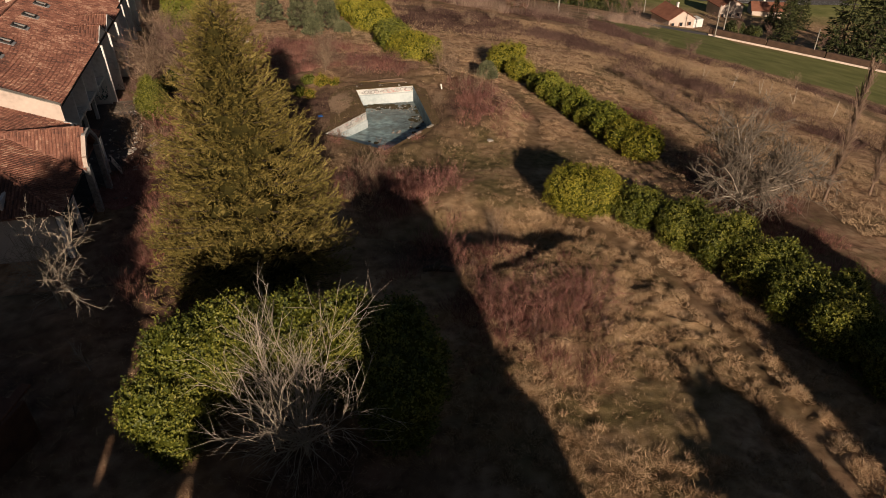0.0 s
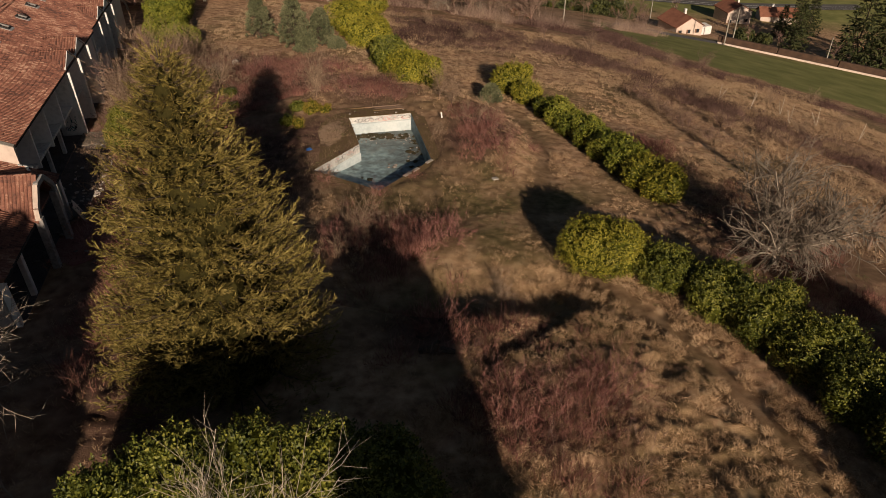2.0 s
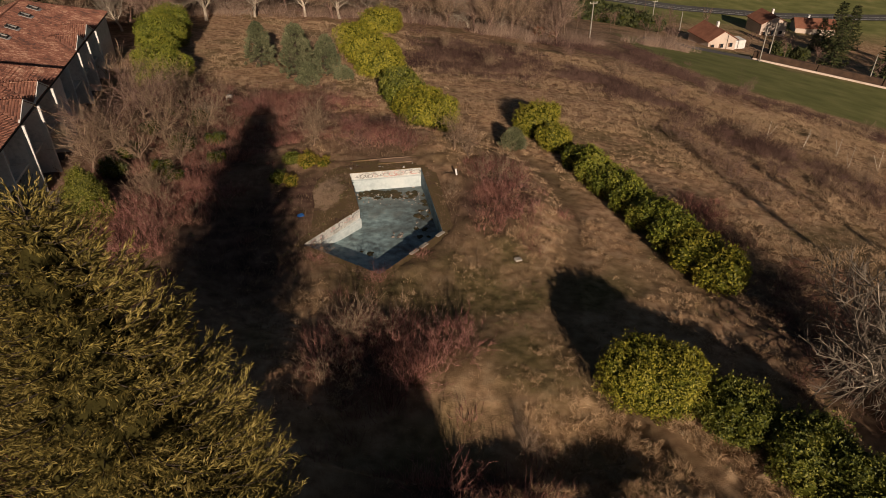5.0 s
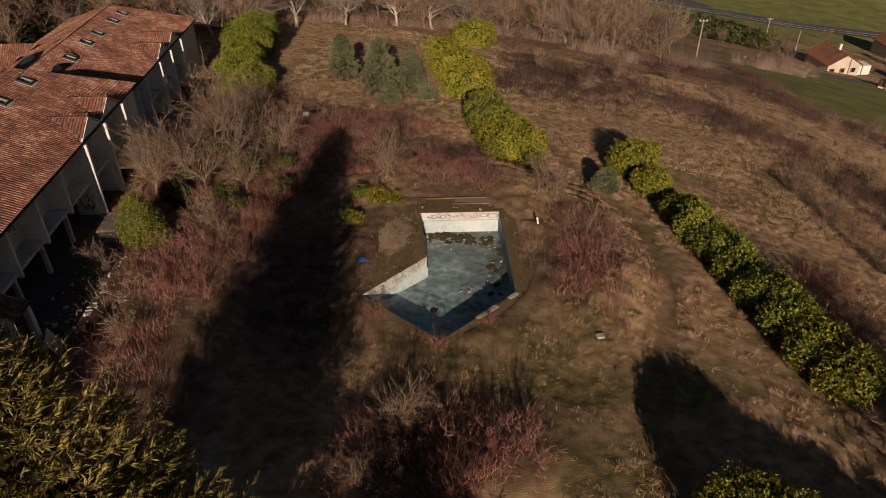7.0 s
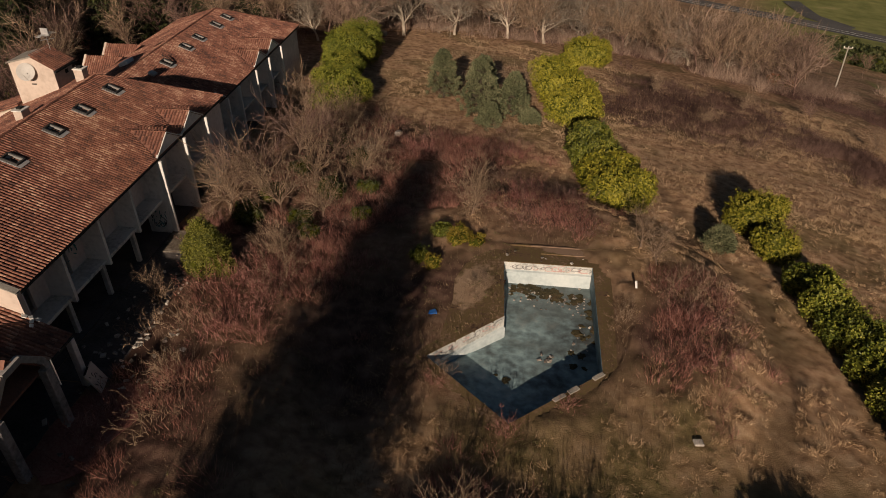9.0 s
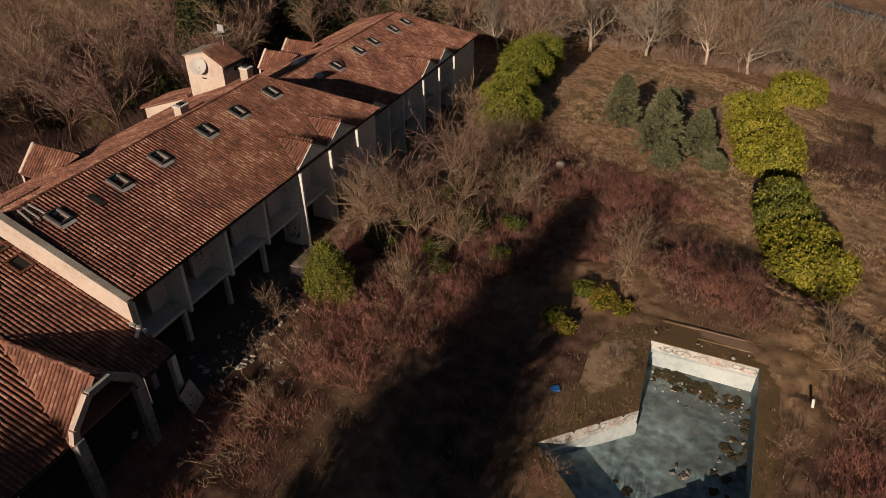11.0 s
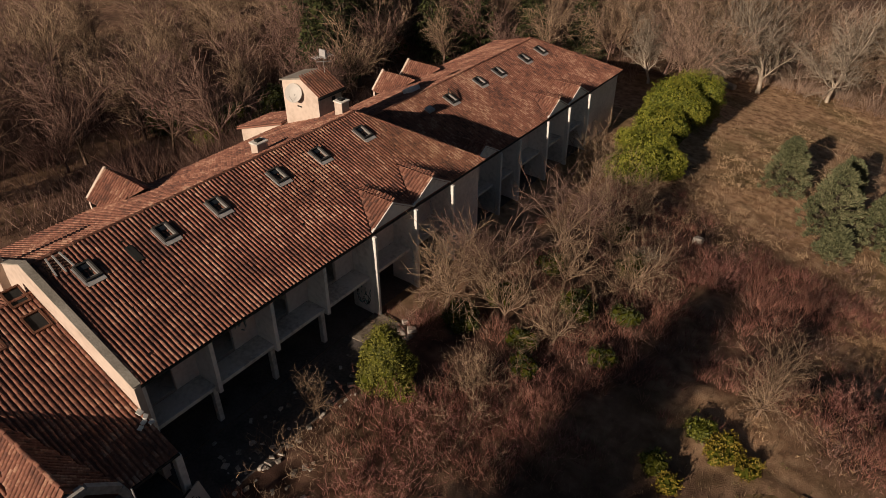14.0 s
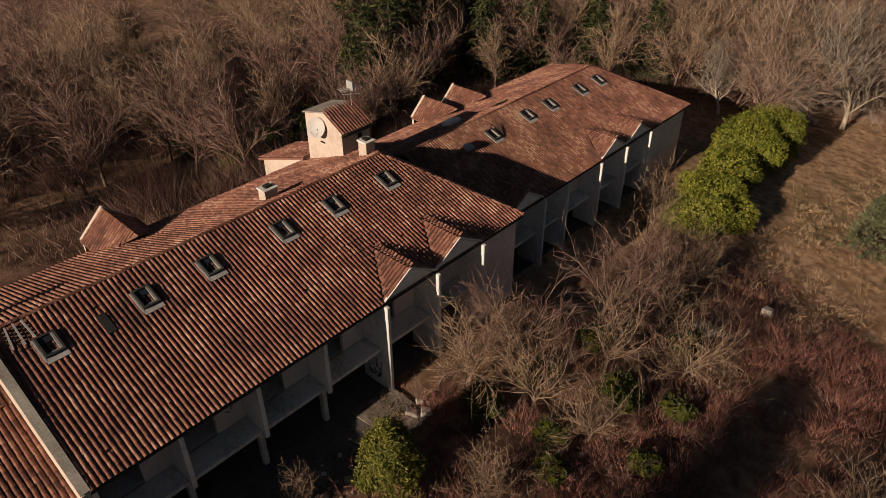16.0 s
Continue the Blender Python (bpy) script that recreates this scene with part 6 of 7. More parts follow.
# leafless small trees between the pool and the wings
MULTI = [tree_pair(320 + i, M["bark_grey"], M["bark_brown"] if i == 1 else M["twig_tan"], h=7.8, limbs=(5, 3, 2), spread=0.85, thick=0.17, trunk_share=0.19, lift=0.06, twig=0.0125, nodes=(3, 5, 2, 1), wobble=0.15, shrink=0.57, arch=0.02) for i in range(4)]
for i, (x, y, s, t) in enumerate([(-30.8, 69.8, 1.05, 0), (-31.0, 74.6, 1.1, 100), (-27.4, 71.8, 0.95, 200), (-27.6, 77.4, 1.0, 40), (-24.6, 73.0, 0.75, 300), (-30.6, 80.2, 1.0, 240), (-25.0, 81.4, 0.85, 10), (-24.4, 66.2, 0.5, 70), (-29.2, 85.0, 0.95, 210), (-33.6, 87.8, 0.8, 120), (-38.4, 95.0, 0.8, 10), (-30.6, 90.0, 0.8, 30)]):
    plant("bare_tree", "tangled leafless tree beside the derelict wings", "tree", "leafless trees by the wings", x, y, MULTI[i % 4], t, s * (0.72 if y > 90 else 0.95))
UNDER = bush_meshes(335, lobes(44, 6, 1.2, 1.1, 1.2, 0.55), M["needle_dark"], 60, (0.12, 0.22))
for i, (x, y, s) in enumerate([(-28.8, 69.4, 1.0), (-25.6, 71.4, 0.8), (-29.0, 73.0, 0.9), (-25.8, 76.6, 1.1), (-23.4, 78.6, 0.8), (-29.2, 78.2, 0.9), (-26.4, 83.6, 1.0), (-24.0, 69.8, 0.8), (-21.8, 74.2, 0.7), (-30.2, 86.8, 0.9)]):
    plant("ivy_clump", "low dark green ivy under leafless trees", "bush", "ivy under the trees", x, y, UNDER, i * 55, s)
plant("bare_tree", "small tree crusted with pale lichen", "tree", "", -26.6, 85.2, tree_pair(330, M["bark_white"], M["bark_white"], h=2.8, limbs=(4, 3, 2), spread=1.0, thick=0.06, trunk_share=0.35), 0)
for i, (x, y, s, t) in enumerate([(-13.4, 76.6, 0.72, 0), (-13.8, 79.2, 0.62, 90), (-0.4, 76.2, 0.6, 30), (0.9, 74.4, 0.55, 130), (-6.3, 49.2, 0.55, 10), (3.7, 41.0, 0.38, 10), (-23.0, 111, 0.85, 60), (-19.0, 112, 0.7, 10), (-28.6, 58.6, 0.45, 70)]):
    plant("bare_tree", "small leafless tree with light tan twigs", "tree", "small leafless trees", x, y, MULTI[(0, 2, 3)[i % 3]], t, s)

for i, (x, y, s) in enumerate([(36, 100, 0.5), (31, 117, 0.55), (45, 88, 0.45), (26, 129, 0.6), (50, 108, 0.5), (19, 138, 0.6), (9, 131, 0.55), (40, 126, 0.55), (56, 98, 0.45), (33, 84, 0.4), (4, 118, 0.5), (-3, 128, 0.55), (62, 118, 0.5), (48, 134, 0.6)]):
    plant("bare_tree", "leafless brown sapling on the open slope", "tree", "saplings on the slope", x, y, MULTI[i % 4], i * 65, s)

# red and tan thickets
RED = [shrub_meshes(400 + i, M["twig_red"], 30, 2.3, 0.5, 1.3, 5, 0.024) for i in range(4)]
TAN = [shrub_meshes(410 + i, M["twig_tan"], 26, 2.3, 0.8, 1.1, 5, 0.024) for i in range(4)]
BROWN = [shrub_meshes(420 + i, M["bark_brown"], 24, 1.7, 0.7, 1.5, 5, 0.023) for i in range(4)]


def thicket(kinds, label, group, spots, seed, size=(0.75, 1.2)):
    """spots: (x, y, spread x, spread y, count)."""
    rng = random.Random(seed)
    for x, y, sx, sy, n in spots:
        for k in range(n):
            px, py = x + rng.uniform(-1, 1) * sx, y + rng.uniform(-1, 1) * sy
            if inside(POOL, px, py):
                continue
            plant("thicket_shrub", label, "shrub", group, px, py, kinds[rng.randrange(len(kinds))], rng.uniform(0, 360), rng.uniform(*size))


thicket(TAN, "sprig of tan stems at the pool's edge", "sprigs at the pool", [(-9.9, 67.6, 0.35, 0.9, 4), (-10.3, 59.4, 0.5, 0.3, 2), (-0.6, 68.6, 0.4, 1.6, 4)], 4, (0.38, 0.55))
thicket(RED, "sprig of red stems growing at the pool's rim", "sprigs at the pool", [(-8.4, 58.5, 1.6, 0.2, 5), (-5.2, 56.5, 0.5, 0.2, 3), (-3.0, 59.2, 0.7, 0.2, 2)], 5, (0.26, 0.5))
thicket(BROWN, "dark tall bramble row on the open slope", "bramble row on the slope", [(30.5, 78, 1.5, 2.5, 5), (28.6, 84, 1.2, 2.5, 5), (26.6, 90, 1.2, 2.5, 5), (24.6, 96, 1.2, 2.0, 4), (-5.5, 17.6, 1.4, 0.8, 4)], 6, (0.8, 1.25))
thicket(RED, "leafless shrub with dense dark red stems", "red-stemmed shrubs", [(1.2, 38.8, 1.4, 0.5, 2), (-24.4, 61.0, 2.6, 2.6, 9), (-22.4, 57.4, 1.4, 1.2, 4), (-24.6, 49.6, 0.8, 1.6, 2), (-1.0, 46.8, 2.4, 1.8, 8), (-4.6, 48.4, 3.0, 2.6, 7), (-21.5, 68, 2.6, 4.5, 8), (-18.5, 92, 5, 4, 8), (-9, 80, 5, 3, 7), (3.8, 69, 2.0, 4.5, 6), (-30.6, 67.2, 0.8, 1.4, 3), (2.5, 36.6, 3.0, 1.6, 2), (5.6, 30.6, 3.6, 3.0, 15)], 1, (0.55, 0.95))
thicket(BROWN, "low tangle of leafless brown bramble", "bramble tangles", [(6.0, 30.2, 3.0, 2.6, 12), (2.0, 33.5, 2.6, 1.6, 5), (9.5, 27, 2, 2, 3), (-4.6, 48.6, 3.4, 3.4, 14), (3.6, 68.6, 2.6, 5.0, 12), (-11.0, 81.5, 5.5, 4.0, 22), (-20, 90.5, 6.5, 4.5, 26), (-26, 95.5, 4.5, 3.0, 10), (-5, 77.4, 5.0, 1.4, 10), (-21, 81, 3, 3, 8), (-19.0, 98, 5, 1.6, 6), (24, 56, 3, 4, 8), (27, 49, 3, 3, 6), (20, 47, 2, 2, 4), (-23, 77, 4, 5, 16), (-27, 68, 4, 5, 10), (-31, 92, 3, 5, 10), (-28, 88, 4, 4, 8), (-31.4, 67.6, 0.9, 2.2, 5), (-32.6, 72.6, 0.9, 2.6, 6), (-33.8, 77.4, 0.9, 2.0, 4)], 2, (0.5, 0.95))
thicket(TAN, "rounded leafless shrub of fine tan stems", "tan shrubs", [(-23.6, 53.6, 0.6, 0.6, 3), (-21.6, 50.4, 1.4, 1.0, 2), (-26.6, 57.6, 0.9, 1.6, 3), (-25, 66, 2, 2, 4), (-7.0, 45.5, 2, 2, 4), (-22.4, 63.6, 2.4, 2.0, 4), (-26, 80, 3.5, 5, 9), (-30, 86, 3, 4, 7), (2.6, 72.5, 1.6, 2.0, 4), (-5.4, 50.0, 1.6, 1.0, 3)], 3, (0.6, 1.1))

thicket(TAN, "tall fan of tan stems against the far wing", "tall shrubs by the far wing", [(-41.8, 100.2, 0.2, 0.2, 1), (-40.9, 98.6, 0.3, 0.3, 1), (-36.4, 93.4, 0.8, 1.2, 3)], 7, (1.5, 1.9))

# woods: behind the buildings, along the top, and on the slope
WOOD = [tree_pair(500 + i, M["bark_grey"] if i % 2 else M["bark_brown"], M["bark_brown"] if i % 3 else M["twig_tan"], h=11.0, limbs=(4, 3, 2), spread=0.78, thick=0.2, trunk_share=0.30, lift=0.07, nodes=(4, 4, 2, 1), twig=0.024, sides=3, wobble=0.14, shrink=0.56) for i in range(6)]
FARWOOD = [tree_pair(506 + i, M["bark_grey"], M["bark_brown"], h=10.5, limbs=(3, 3, 2), spread=0.62, thick=0.14, trunk_share=0.46, lift=0.08, nodes=(3, 3, 1, 1), twig=0.03, sides=3) for i in range(3)]
EDGE = [tree_pair(515 + i, M["bark_brown"], M["twig_tan"] if i % 2 else M["sapling"], h=10.5, limbs=(4, 3, 2), spread=0.8, thick=0.15, trunk_share=0.26, lift=0.07, nodes=(4, 4, 3, 1), twig=0.023, sides=3, wobble=0.15, shrink=0.54) for i in range(4)]
PALE = [tree_pair(510 + i, M["bark_white"], M["bark_pale"], h=14.0, limbs=(3, 3, 2), spread=0.8, thick=0.27, trunk_share=0.40, lift=0.05, nodes=(6, 5, 3, 1), twig=0.027, wobble=0.18, shrink=0.52, arch=0.02) for i in range(3)]
rng_w = random.Random(21)


def wood(spots, kinds, label, group, size):
    for x0, x1, y0, y1, step in spots:
        x = x0
        while x < x1:
            y = y0
            while y < y1:
                px, py = x + rng_w.uniform(-0.45, 0.45) * step, y + rng_w.uniform(-0.45, 0.45) * step
                u, v = to_local(px, py)
                if not (-18 < u < 60 and -4 < v < 23):
                    plant("bare_tree", label, "tree", group, px, py, kinds[rng_w.randrange(len(kinds))], rng_w.uniform(0, 360), rng_w.uniform(*size))
                y += step
            x += step


wood([(-100, -58, 40, 118, 6.2)], WOOD, "leafless brown woodland tree behind the building", "woodland trees", (0.75, 1.15))
wood([(-78, -47, 124, 146, 5.0), (-60, -22, 146, 170, 5.6), (-22, 20, 157, 176, 5.6)], EDGE, "leafless brown woodland tree at the meadow's edge", "woodland trees", (1.0, 1.5))
for i, (x, y, s) in enumerate([(-42.4, 133.5, 1.35), (-36.5, 141, 1.2), (-29, 147, 1.2), (-23, 149, 1.2), (-51, 121.5, 0.8), (-47.5, 126, 0.75), (-14, 163, 1.1), (-7, 164, 1.0), (1, 161, 1.0), (-46, 146, 1.3), (-19, 160, 1.1), (-11, 168, 1.2), (8, 162, 0.9)]):
    plant("pale_tree", "large leafless tree with pale lichen-covered bark", "tree", "pale trees at the meadow's edge", x, y, PALE[i % 3], i * 77, s)
DARKPINE = [spruce_meshes(530 + i, 13.0, 3.4, M["needle_dark"], whorls=15, arms=8, step=0.4, fringe=2, size=1.8) for i in range(2)]
# cheap crown for the unseen conifers added as shade casters
SCREEN = spruce_meshes(535, 13.0, 3.4, M["needle_dark"], whorls=9, arms=6, step=0.9, fringe=1, size=3.0)
for i, (x, y, s) in enumerate([(-76, 98, 1.0), (-72, 104, 0.9), (-80, 106, 1.1), (-70, 110, 0.9), (-86, 100, 1.0), (-78, 114, 1.0), (-66, 116, 0.8), (-90, 112, 1.1), (-62, 122, 0.8), (-72, 122, 0.9), (-84, 122, 1.0), (-70.5, 87.5, 0.85), (-73.5, 92, 0.95), (-68, 84, 0.7), (-77, 89, 1.0), (-75.5, 96, 0.9), (-81, 94, 1.0)]):
    plant("pine", "dark evergreen pine among bare trees", "conifer", "dark pines behind the building", x, y, DARKPINE[i % 2], i * 50, s)
for i, (x, y, h) in enumerate([(-72.6, 99.0, 3.2), (15, 158, 2.8), (18, 160, 2.2)]):
    plant("rusty_tree", "small tree with rust-coloured dead leaves", "tree", "rust-leaved saplings", x, y, bush_meshes(540 + i, lobes(i, 5, h * 0.3, h * 0.3, h, h * 0.22), M["rust_leaf"], 60, (0.2, 0.35)), 0)
IVY = [bush_meshes(545 + i, lobes(40 + i, 7, 1.9, 1.7, 2.6, 0.9), M["needle_dark"] if i else M["leaf"], 70, (0.16, 0.28)) for i in range(2)]
for i, (x, y, s) in enumerate([(-64.0, 69.5, 0.8), (-65.5, 73.0, 1.0), (-63.6, 75.6, 0.8), (-66.0, 78.4, 1.1), (-64.4, 81.6, 0.9), (-67.0, 85.0, 1.0), (-60.5, 90.5, 0.8), (-62.0, 94.0, 1.0), (-60.6, 98.0, 0.8), (-69.0, 68.0, 1.0)]):
    plant("evergreen_bush", "dark ivy-grown bush under the bare woodland trees", "bush", "undergrowth bushes", x, y, IVY[i % 2], i * 70, s)
# tall conifers added out of view behind the viewpoint to shade the meadow
SHADE_CASTER = SCREEN + [("core", Build().prism([(math.cos(a) * 2.9, math.sin(a) * 2.9, 0.5) for a in np.linspace(0, 5.5, 8)], (0, 0, 6.5)).prism([(math.cos(a) * 1.9, math.sin(a) * 1.9, 6.8) for a in np.linspace(0, 5.5, 8)], (0, 0, 4.2)).mesh("core", M["core"]))]
for i, (x, y, s) in enumerate([(3.2, -10, 1.12), (5.2, -10, 1.42), (6.8, -10.5, 1.36), (7.6, -11, 1.15), (19.4, -10, 0.88), (17.4, -10.5, 0.78), (20.4, -9.6, 0.8), (26.0, -9.5, 1.0), (28.6, -9, 1.16), (31.4, -10, 1.25), (35.0, -10, 1.35), (-10.9, -10, 1.06), (-12.8, -11, 1.2), (-15.6, -10, 1.55), (-18.2, -10.5, 1.58), (-20.8, -11, 1.55), (-24.4, -10, 1.3), (-28.6, -11, 1.3), (-33, -10, 1.3), (0.8, -9.5, 1.05), (-1.4, -9.5, 1.04), (-3.2, -9, 0.96), (-7.2, -9, 0.86)]):
    plant("pine", "unseen dense conifer added to shade the meadow", "conifer", "conifers on the upper slope", x, y, SHADE_CASTER, i * 50, s)

# scrub on the far slope, too fine to count
def scatter_twigs(name, label, n, spots, material_, h, seed, thick=0.012):
    rng = np.random.default_rng(seed)
    P = []
    total = sum(s[4] for s in spots)
    for x, y, sx, sy, w in spots:
        k = int(n * w / total)
        a, r = rng.uniform(0, 6.283, k), np.sqrt(rng.random(k))
        P.append(np.stack([x + np.cos(a) * r * sx, y + np.sin(a) * r * sy], 1))
    P = np.concatenate(P)
    P = P[~inside(POOL, P[:, 0], P[:, 1])]
    base = np.concatenate([P, height(P[:, 0], P[:, 1])[:, None]], 1)
    d = unit(rng, len(P)) * 0.55 + np.array((0, 0, 0.8))
    end = base + d * (h * rng.uniform(0.4, 1.1, len(P)))[:, None]
    v, f = spikes(base, end, np.full(len(P), thick))
    thing(name, label, "undergrowth", kind="stuff", data=mesh(name, v, f, material_))


def scrub_clumps(name, label, bands, material_, seed, per=34, thick=0.024, size=(0.5, 1.5), tall=(0.45, 1.25)):
    """Domed clumps of fine stems strewn along bands: (points, half-width, clumps)."""
    rng = np.random.default_rng(seed)
    C = []
    for line, half, n in bands:
        line = np.array(line, float)
        seg = rng.integers(0, len(line) - 1, n)
        p = line[seg] + (line[seg + 1] - line[seg]) * rng.random((n, 1))
        C.append(p + rng.normal(0, half * 0.6, (n, 2)))
    C = np.concatenate(C)
    C = C[~inside([(-12.2, 60.4), (-5.2, 55.6), (0.0, 62.4), (-2.4, 75.2), (-12.4, 75.2)], C[:, 0], C[:, 1])]
    C = C[np.sin(C[:, 0] * 0.55 + 1.3 * np.sin(C[:, 1] * 0.4)) * np.sin(C[:, 1] * 0.5 + 1.1 * np.sin(C[:, 0] * 0.31)) > -0.45]
    R, T = rng.uniform(*size, len(C)), rng.uniform(*tall, len(C)) * rng.uniform(0.7, 1.3, len(C))
    R, T, C = np.repeat(R, per), np.repeat(T, per), np.repeat(C, per, 0)
    off = rng.normal(0, 0.5, C.shape)
    foot = C + off * R[:, None]
    base = np.concatenate([foot, height(foot[:, 0], foot[:, 1])[:, None]], 1)
    d = np.concatenate([off * 0.45 + rng.normal(0, 0.35, off.shape), np.ones((len(off), 1))], 1)
    reach = T * np.exp(-(off ** 2).sum(1) * 0.6) * rng.uniform(0.55, 1.15, len(T))
    v, f = spikes(base - np.array((0, 0, 0.05)), base + d * reach[:, None], np.full(len(base), thick) * rng.uniform(0.7, 1.4, len(base)))
    thing(name, label, "undergrowth", kind="stuff", data=mesh(name, v, f, material_))


scrub_clumps("scrub", "brown leafless scrub in bands on the falling slope", [(line, w, n) for (line, w), n in zip(SLOPE_SCRUB, (280, 240, 800, 520, 90))] + [([(-34, 152), (-10, 158), (14, 156), (24, 160)], 3.5, 170)], M["scrub"], 31, tall=(0.6, 1.7), size=(0.7, 1.9))
scrub_clumps("tall_scrub", "tall tangled saplings along the edge of the wood", [([(-58, 134), (-46, 141), (-30, 147), (-20, 157), (-4, 160), (10, 156), (20, 160), (28, 172)], 3.0, 230), ([(-60, 150), (-10, 166), (20, 170)], 5.0, 90), ([(44, 200), (56, 206), (62, 228)], 6.0, 70)], M["sapling"], 35, per=60, tall=(1.6, 4.4), size=(1.0, 2.4), thick=0.026)
scrub_clumps("wood_saplings", "dark brown saplings filling the wood behind the building", [([(-62, 60), (-60, 90), (-58, 118)], 3.0, 110), ([(-78, 50), (-78, 120)], 8.0, 200)], M["scrub"], 36, per=60, tall=(2.2, 5.0), size=(1.2, 2.6), thick=0.03)
scrub_clumps("dead_stalks", "thin pale weeds dotted over the open slope", [([(14, 110), (24, 92), (34, 72)], 9, 200), ([(24, 150), (36, 131), (50, 108), (66, 86)], 6, 200), ([(-30, 125), (-12, 130)], 9, 60), ([(-16, 96), (4, 104)], 6, 60)], M["twig_tan"], 34, per=18, tall=(0.3, 0.8), size=(0.3, 0.8), thick=0.013)
scatter_twigs("undergrowth", "brown undergrowth on the woodland floor", 9000, [(-80, 75, 22, 40, 3), (-66, 118, 14, 12, 1), (-60, 66, 5, 22, 1)], M["bark_brown"], 1.8, 32, 0.03)
scatter_twigs("dead_weeds", "thin dead weeds and litter round the pool", 12000, [(-14, 66, 6, 12, 2), (-17, 56, 7, 12, 2), (-7, 78, 9, 4, 1), (1.5, 66, 3, 10, 1), (-6, 53, 8, 5, 1)], M["weed"], 0.5, 38, 0.013)
scrub_clumps("bramble", "dense red-brown bramble tangles over the meadow", [([(5, 28), (4, 33)], 4.2, 190), ([(-2, 36.5), (5, 37.5)], 2.6, 50), ([(-4.5, 45), (-4.5, 52)], 3.8, 110), ([(3.4, 63), (3.4, 75)], 2.6, 90), ([(-22, 62), (-24, 74), (-26, 84)], 5.5, 330), ([(-23, 48), (-24, 60)], 3.6, 90), ([(-27, 91), (-20, 91), (-14, 89)], 5.0, 260), ([(-16, 79), (-9, 80.5), (-3, 79)], 3.0, 130), ([(-33, 88), (-34, 97)], 3.5, 90), ([(24, 48), (25, 60)], 4.0, 80), ([(25.5, 26), (26.5, 46)], 2.6, 120), ([(20, 62), (21.5, 74)], 2.2, 60), ([(-20, 34), (-20, 46)], 3.5, 90)], M["bramble"], 33, per=44, thick=0.019, size=(0.5, 1.3), tall=(0.5, 1.3))


# meadow grass
def grass(name, label, n, x0, x1, y0, y1, material_, length, width, seed, where, hollow=0.0, lean_by=(0.75, 0.35), k=9, loose=0.09):
    rng = np.random.default_rng(seed)
    x, y = rng.uniform(x0, x1, n), rng.uniform(y0, y1, n)
    u, v = to_local(x, y)
    ok = where(x, y, rng) & ~((u > -14) & (u < 57) & (v > -2.5) & (v < 19)) & (dist_line(TRACK, x, y) > 0.7) & ~inside([(px * 1.0 - (0.5 if px < -6.4 else -0.5), py + (0.6 if py > 65 else -0.6)) for px, py in POOL], x, y)
    x, y = x[ok], y[ok]
    keep = lumps(x, y) > hollow
    x, y = x[keep], y[keep]
    n = len(x)
    cx, cy = np.repeat(x, k) + rng.normal(0, loose, n * k), np.repeat(y, k) + rng.normal(0, loose, n * k)
    base = np.stack([cx, cy, height(cx, cy) - 0.03 + lumps(cx, cy)], 1)
    lean = np.repeat(rng.normal(0, lean_by[0], (n, 2)), k, 0) + rng.normal(0, lean_by[1], (n * k, 2))
    d = np.concatenate([lean, np.ones((n * k, 1))], 1)
    d /= np.linalg.norm(d, axis=1, keepdims=True)
    ln = rng.uniform(*length, n * k)[:, None]
    side = np.cross(d, unit(rng, n * k))
    side /= np.linalg.norm(side, axis=1, keepdims=True)
    tip = base + d * ln
    w = width * rng.uniform(0.6, 1.3, n * k)[:, None]
    vv = np.stack([base - side * w, base + side * w, tip], 1).reshape(-1, 3)
    ff = np.arange(n * k * 3).reshape(-1, 3)
    thing(name, label, "grass", kind="stuff", data=mesh(name, vv, ff, material_))


M["straw"] = material("dry_grass_blades", [(0.20, 0.122, 0.066), (0.35, 0.225, 0.125), (0.47, 0.32, 0.185), (0.58, 0.42, 0.26)], 0.3, 0.85, 0.0, per="island", spread=0.25)
M["far_straw"] = material("far_dry_grass", [(0.22, 0.145, 0.085), (0.335, 0.228, 0.136), (0.45, 0.32, 0.195)], 0.12, 0.85, 0.0, per="island", spread=0.2)
M["green_grass"] = material("green_grass_blades", [(0.04, 0.045, 0.012), (0.10, 0.095, 0.03), (0.16, 0.14, 0.05)], 0.2, 0.8, 0.0, per="island", spread=0.4)


def patchy(x, y):
    return np.sin(x * 0.33 + 1.4 * np.sin(y * 0.21)) * np.sin(y * 0.29 + 1.7 * np.sin(x * 0.17 + 1))


grass("dry_grass", "blades of dry straw-coloured grass", 26000, -24, 26, 13, 92, M["straw"], (0.14, 0.34), 0.007, 41, lambda x, y, r: (patchy(x, y) > -0.55) & ((y < 42) | (r.random(len(x)) < 0.5)) & ((np.hypot(x + 6.5, (y - 66) / 1.3) > 8.0) | (r.random(len(x)) < 0.08)) & ~((x < -15) & (y > 44)) & ~((np.abs(x + 11) < 1.3) & (np.abs(y - 69) < 2.4)), 0.012)
grass("green_grass", "patches of short green winter grass", 8000, -20, 30, 13, 90, M["green_grass"], (0.08, 0.2), 0.012, 42, lambda x, y, r: (patchy(x + 9, y - 4) > 0.2) | (np.hypot((x - 3) / 8, (y - 54) / 7) < 1))
grass("far_grass", "dry grass on the outer slope", 9000, -44, 62, 60, 142, M["far_straw"], (0.16, 0.36), 0.011, 43, lambda x, y, r: ((x > 26) | (y > 92)) & (sum(np.exp(-(dist_line(line, x, y) / w) ** 2) for line, w in SLOPE_SCRUB) < 0.5), 0.0, (0.2, 0.3), 12, 0.35)


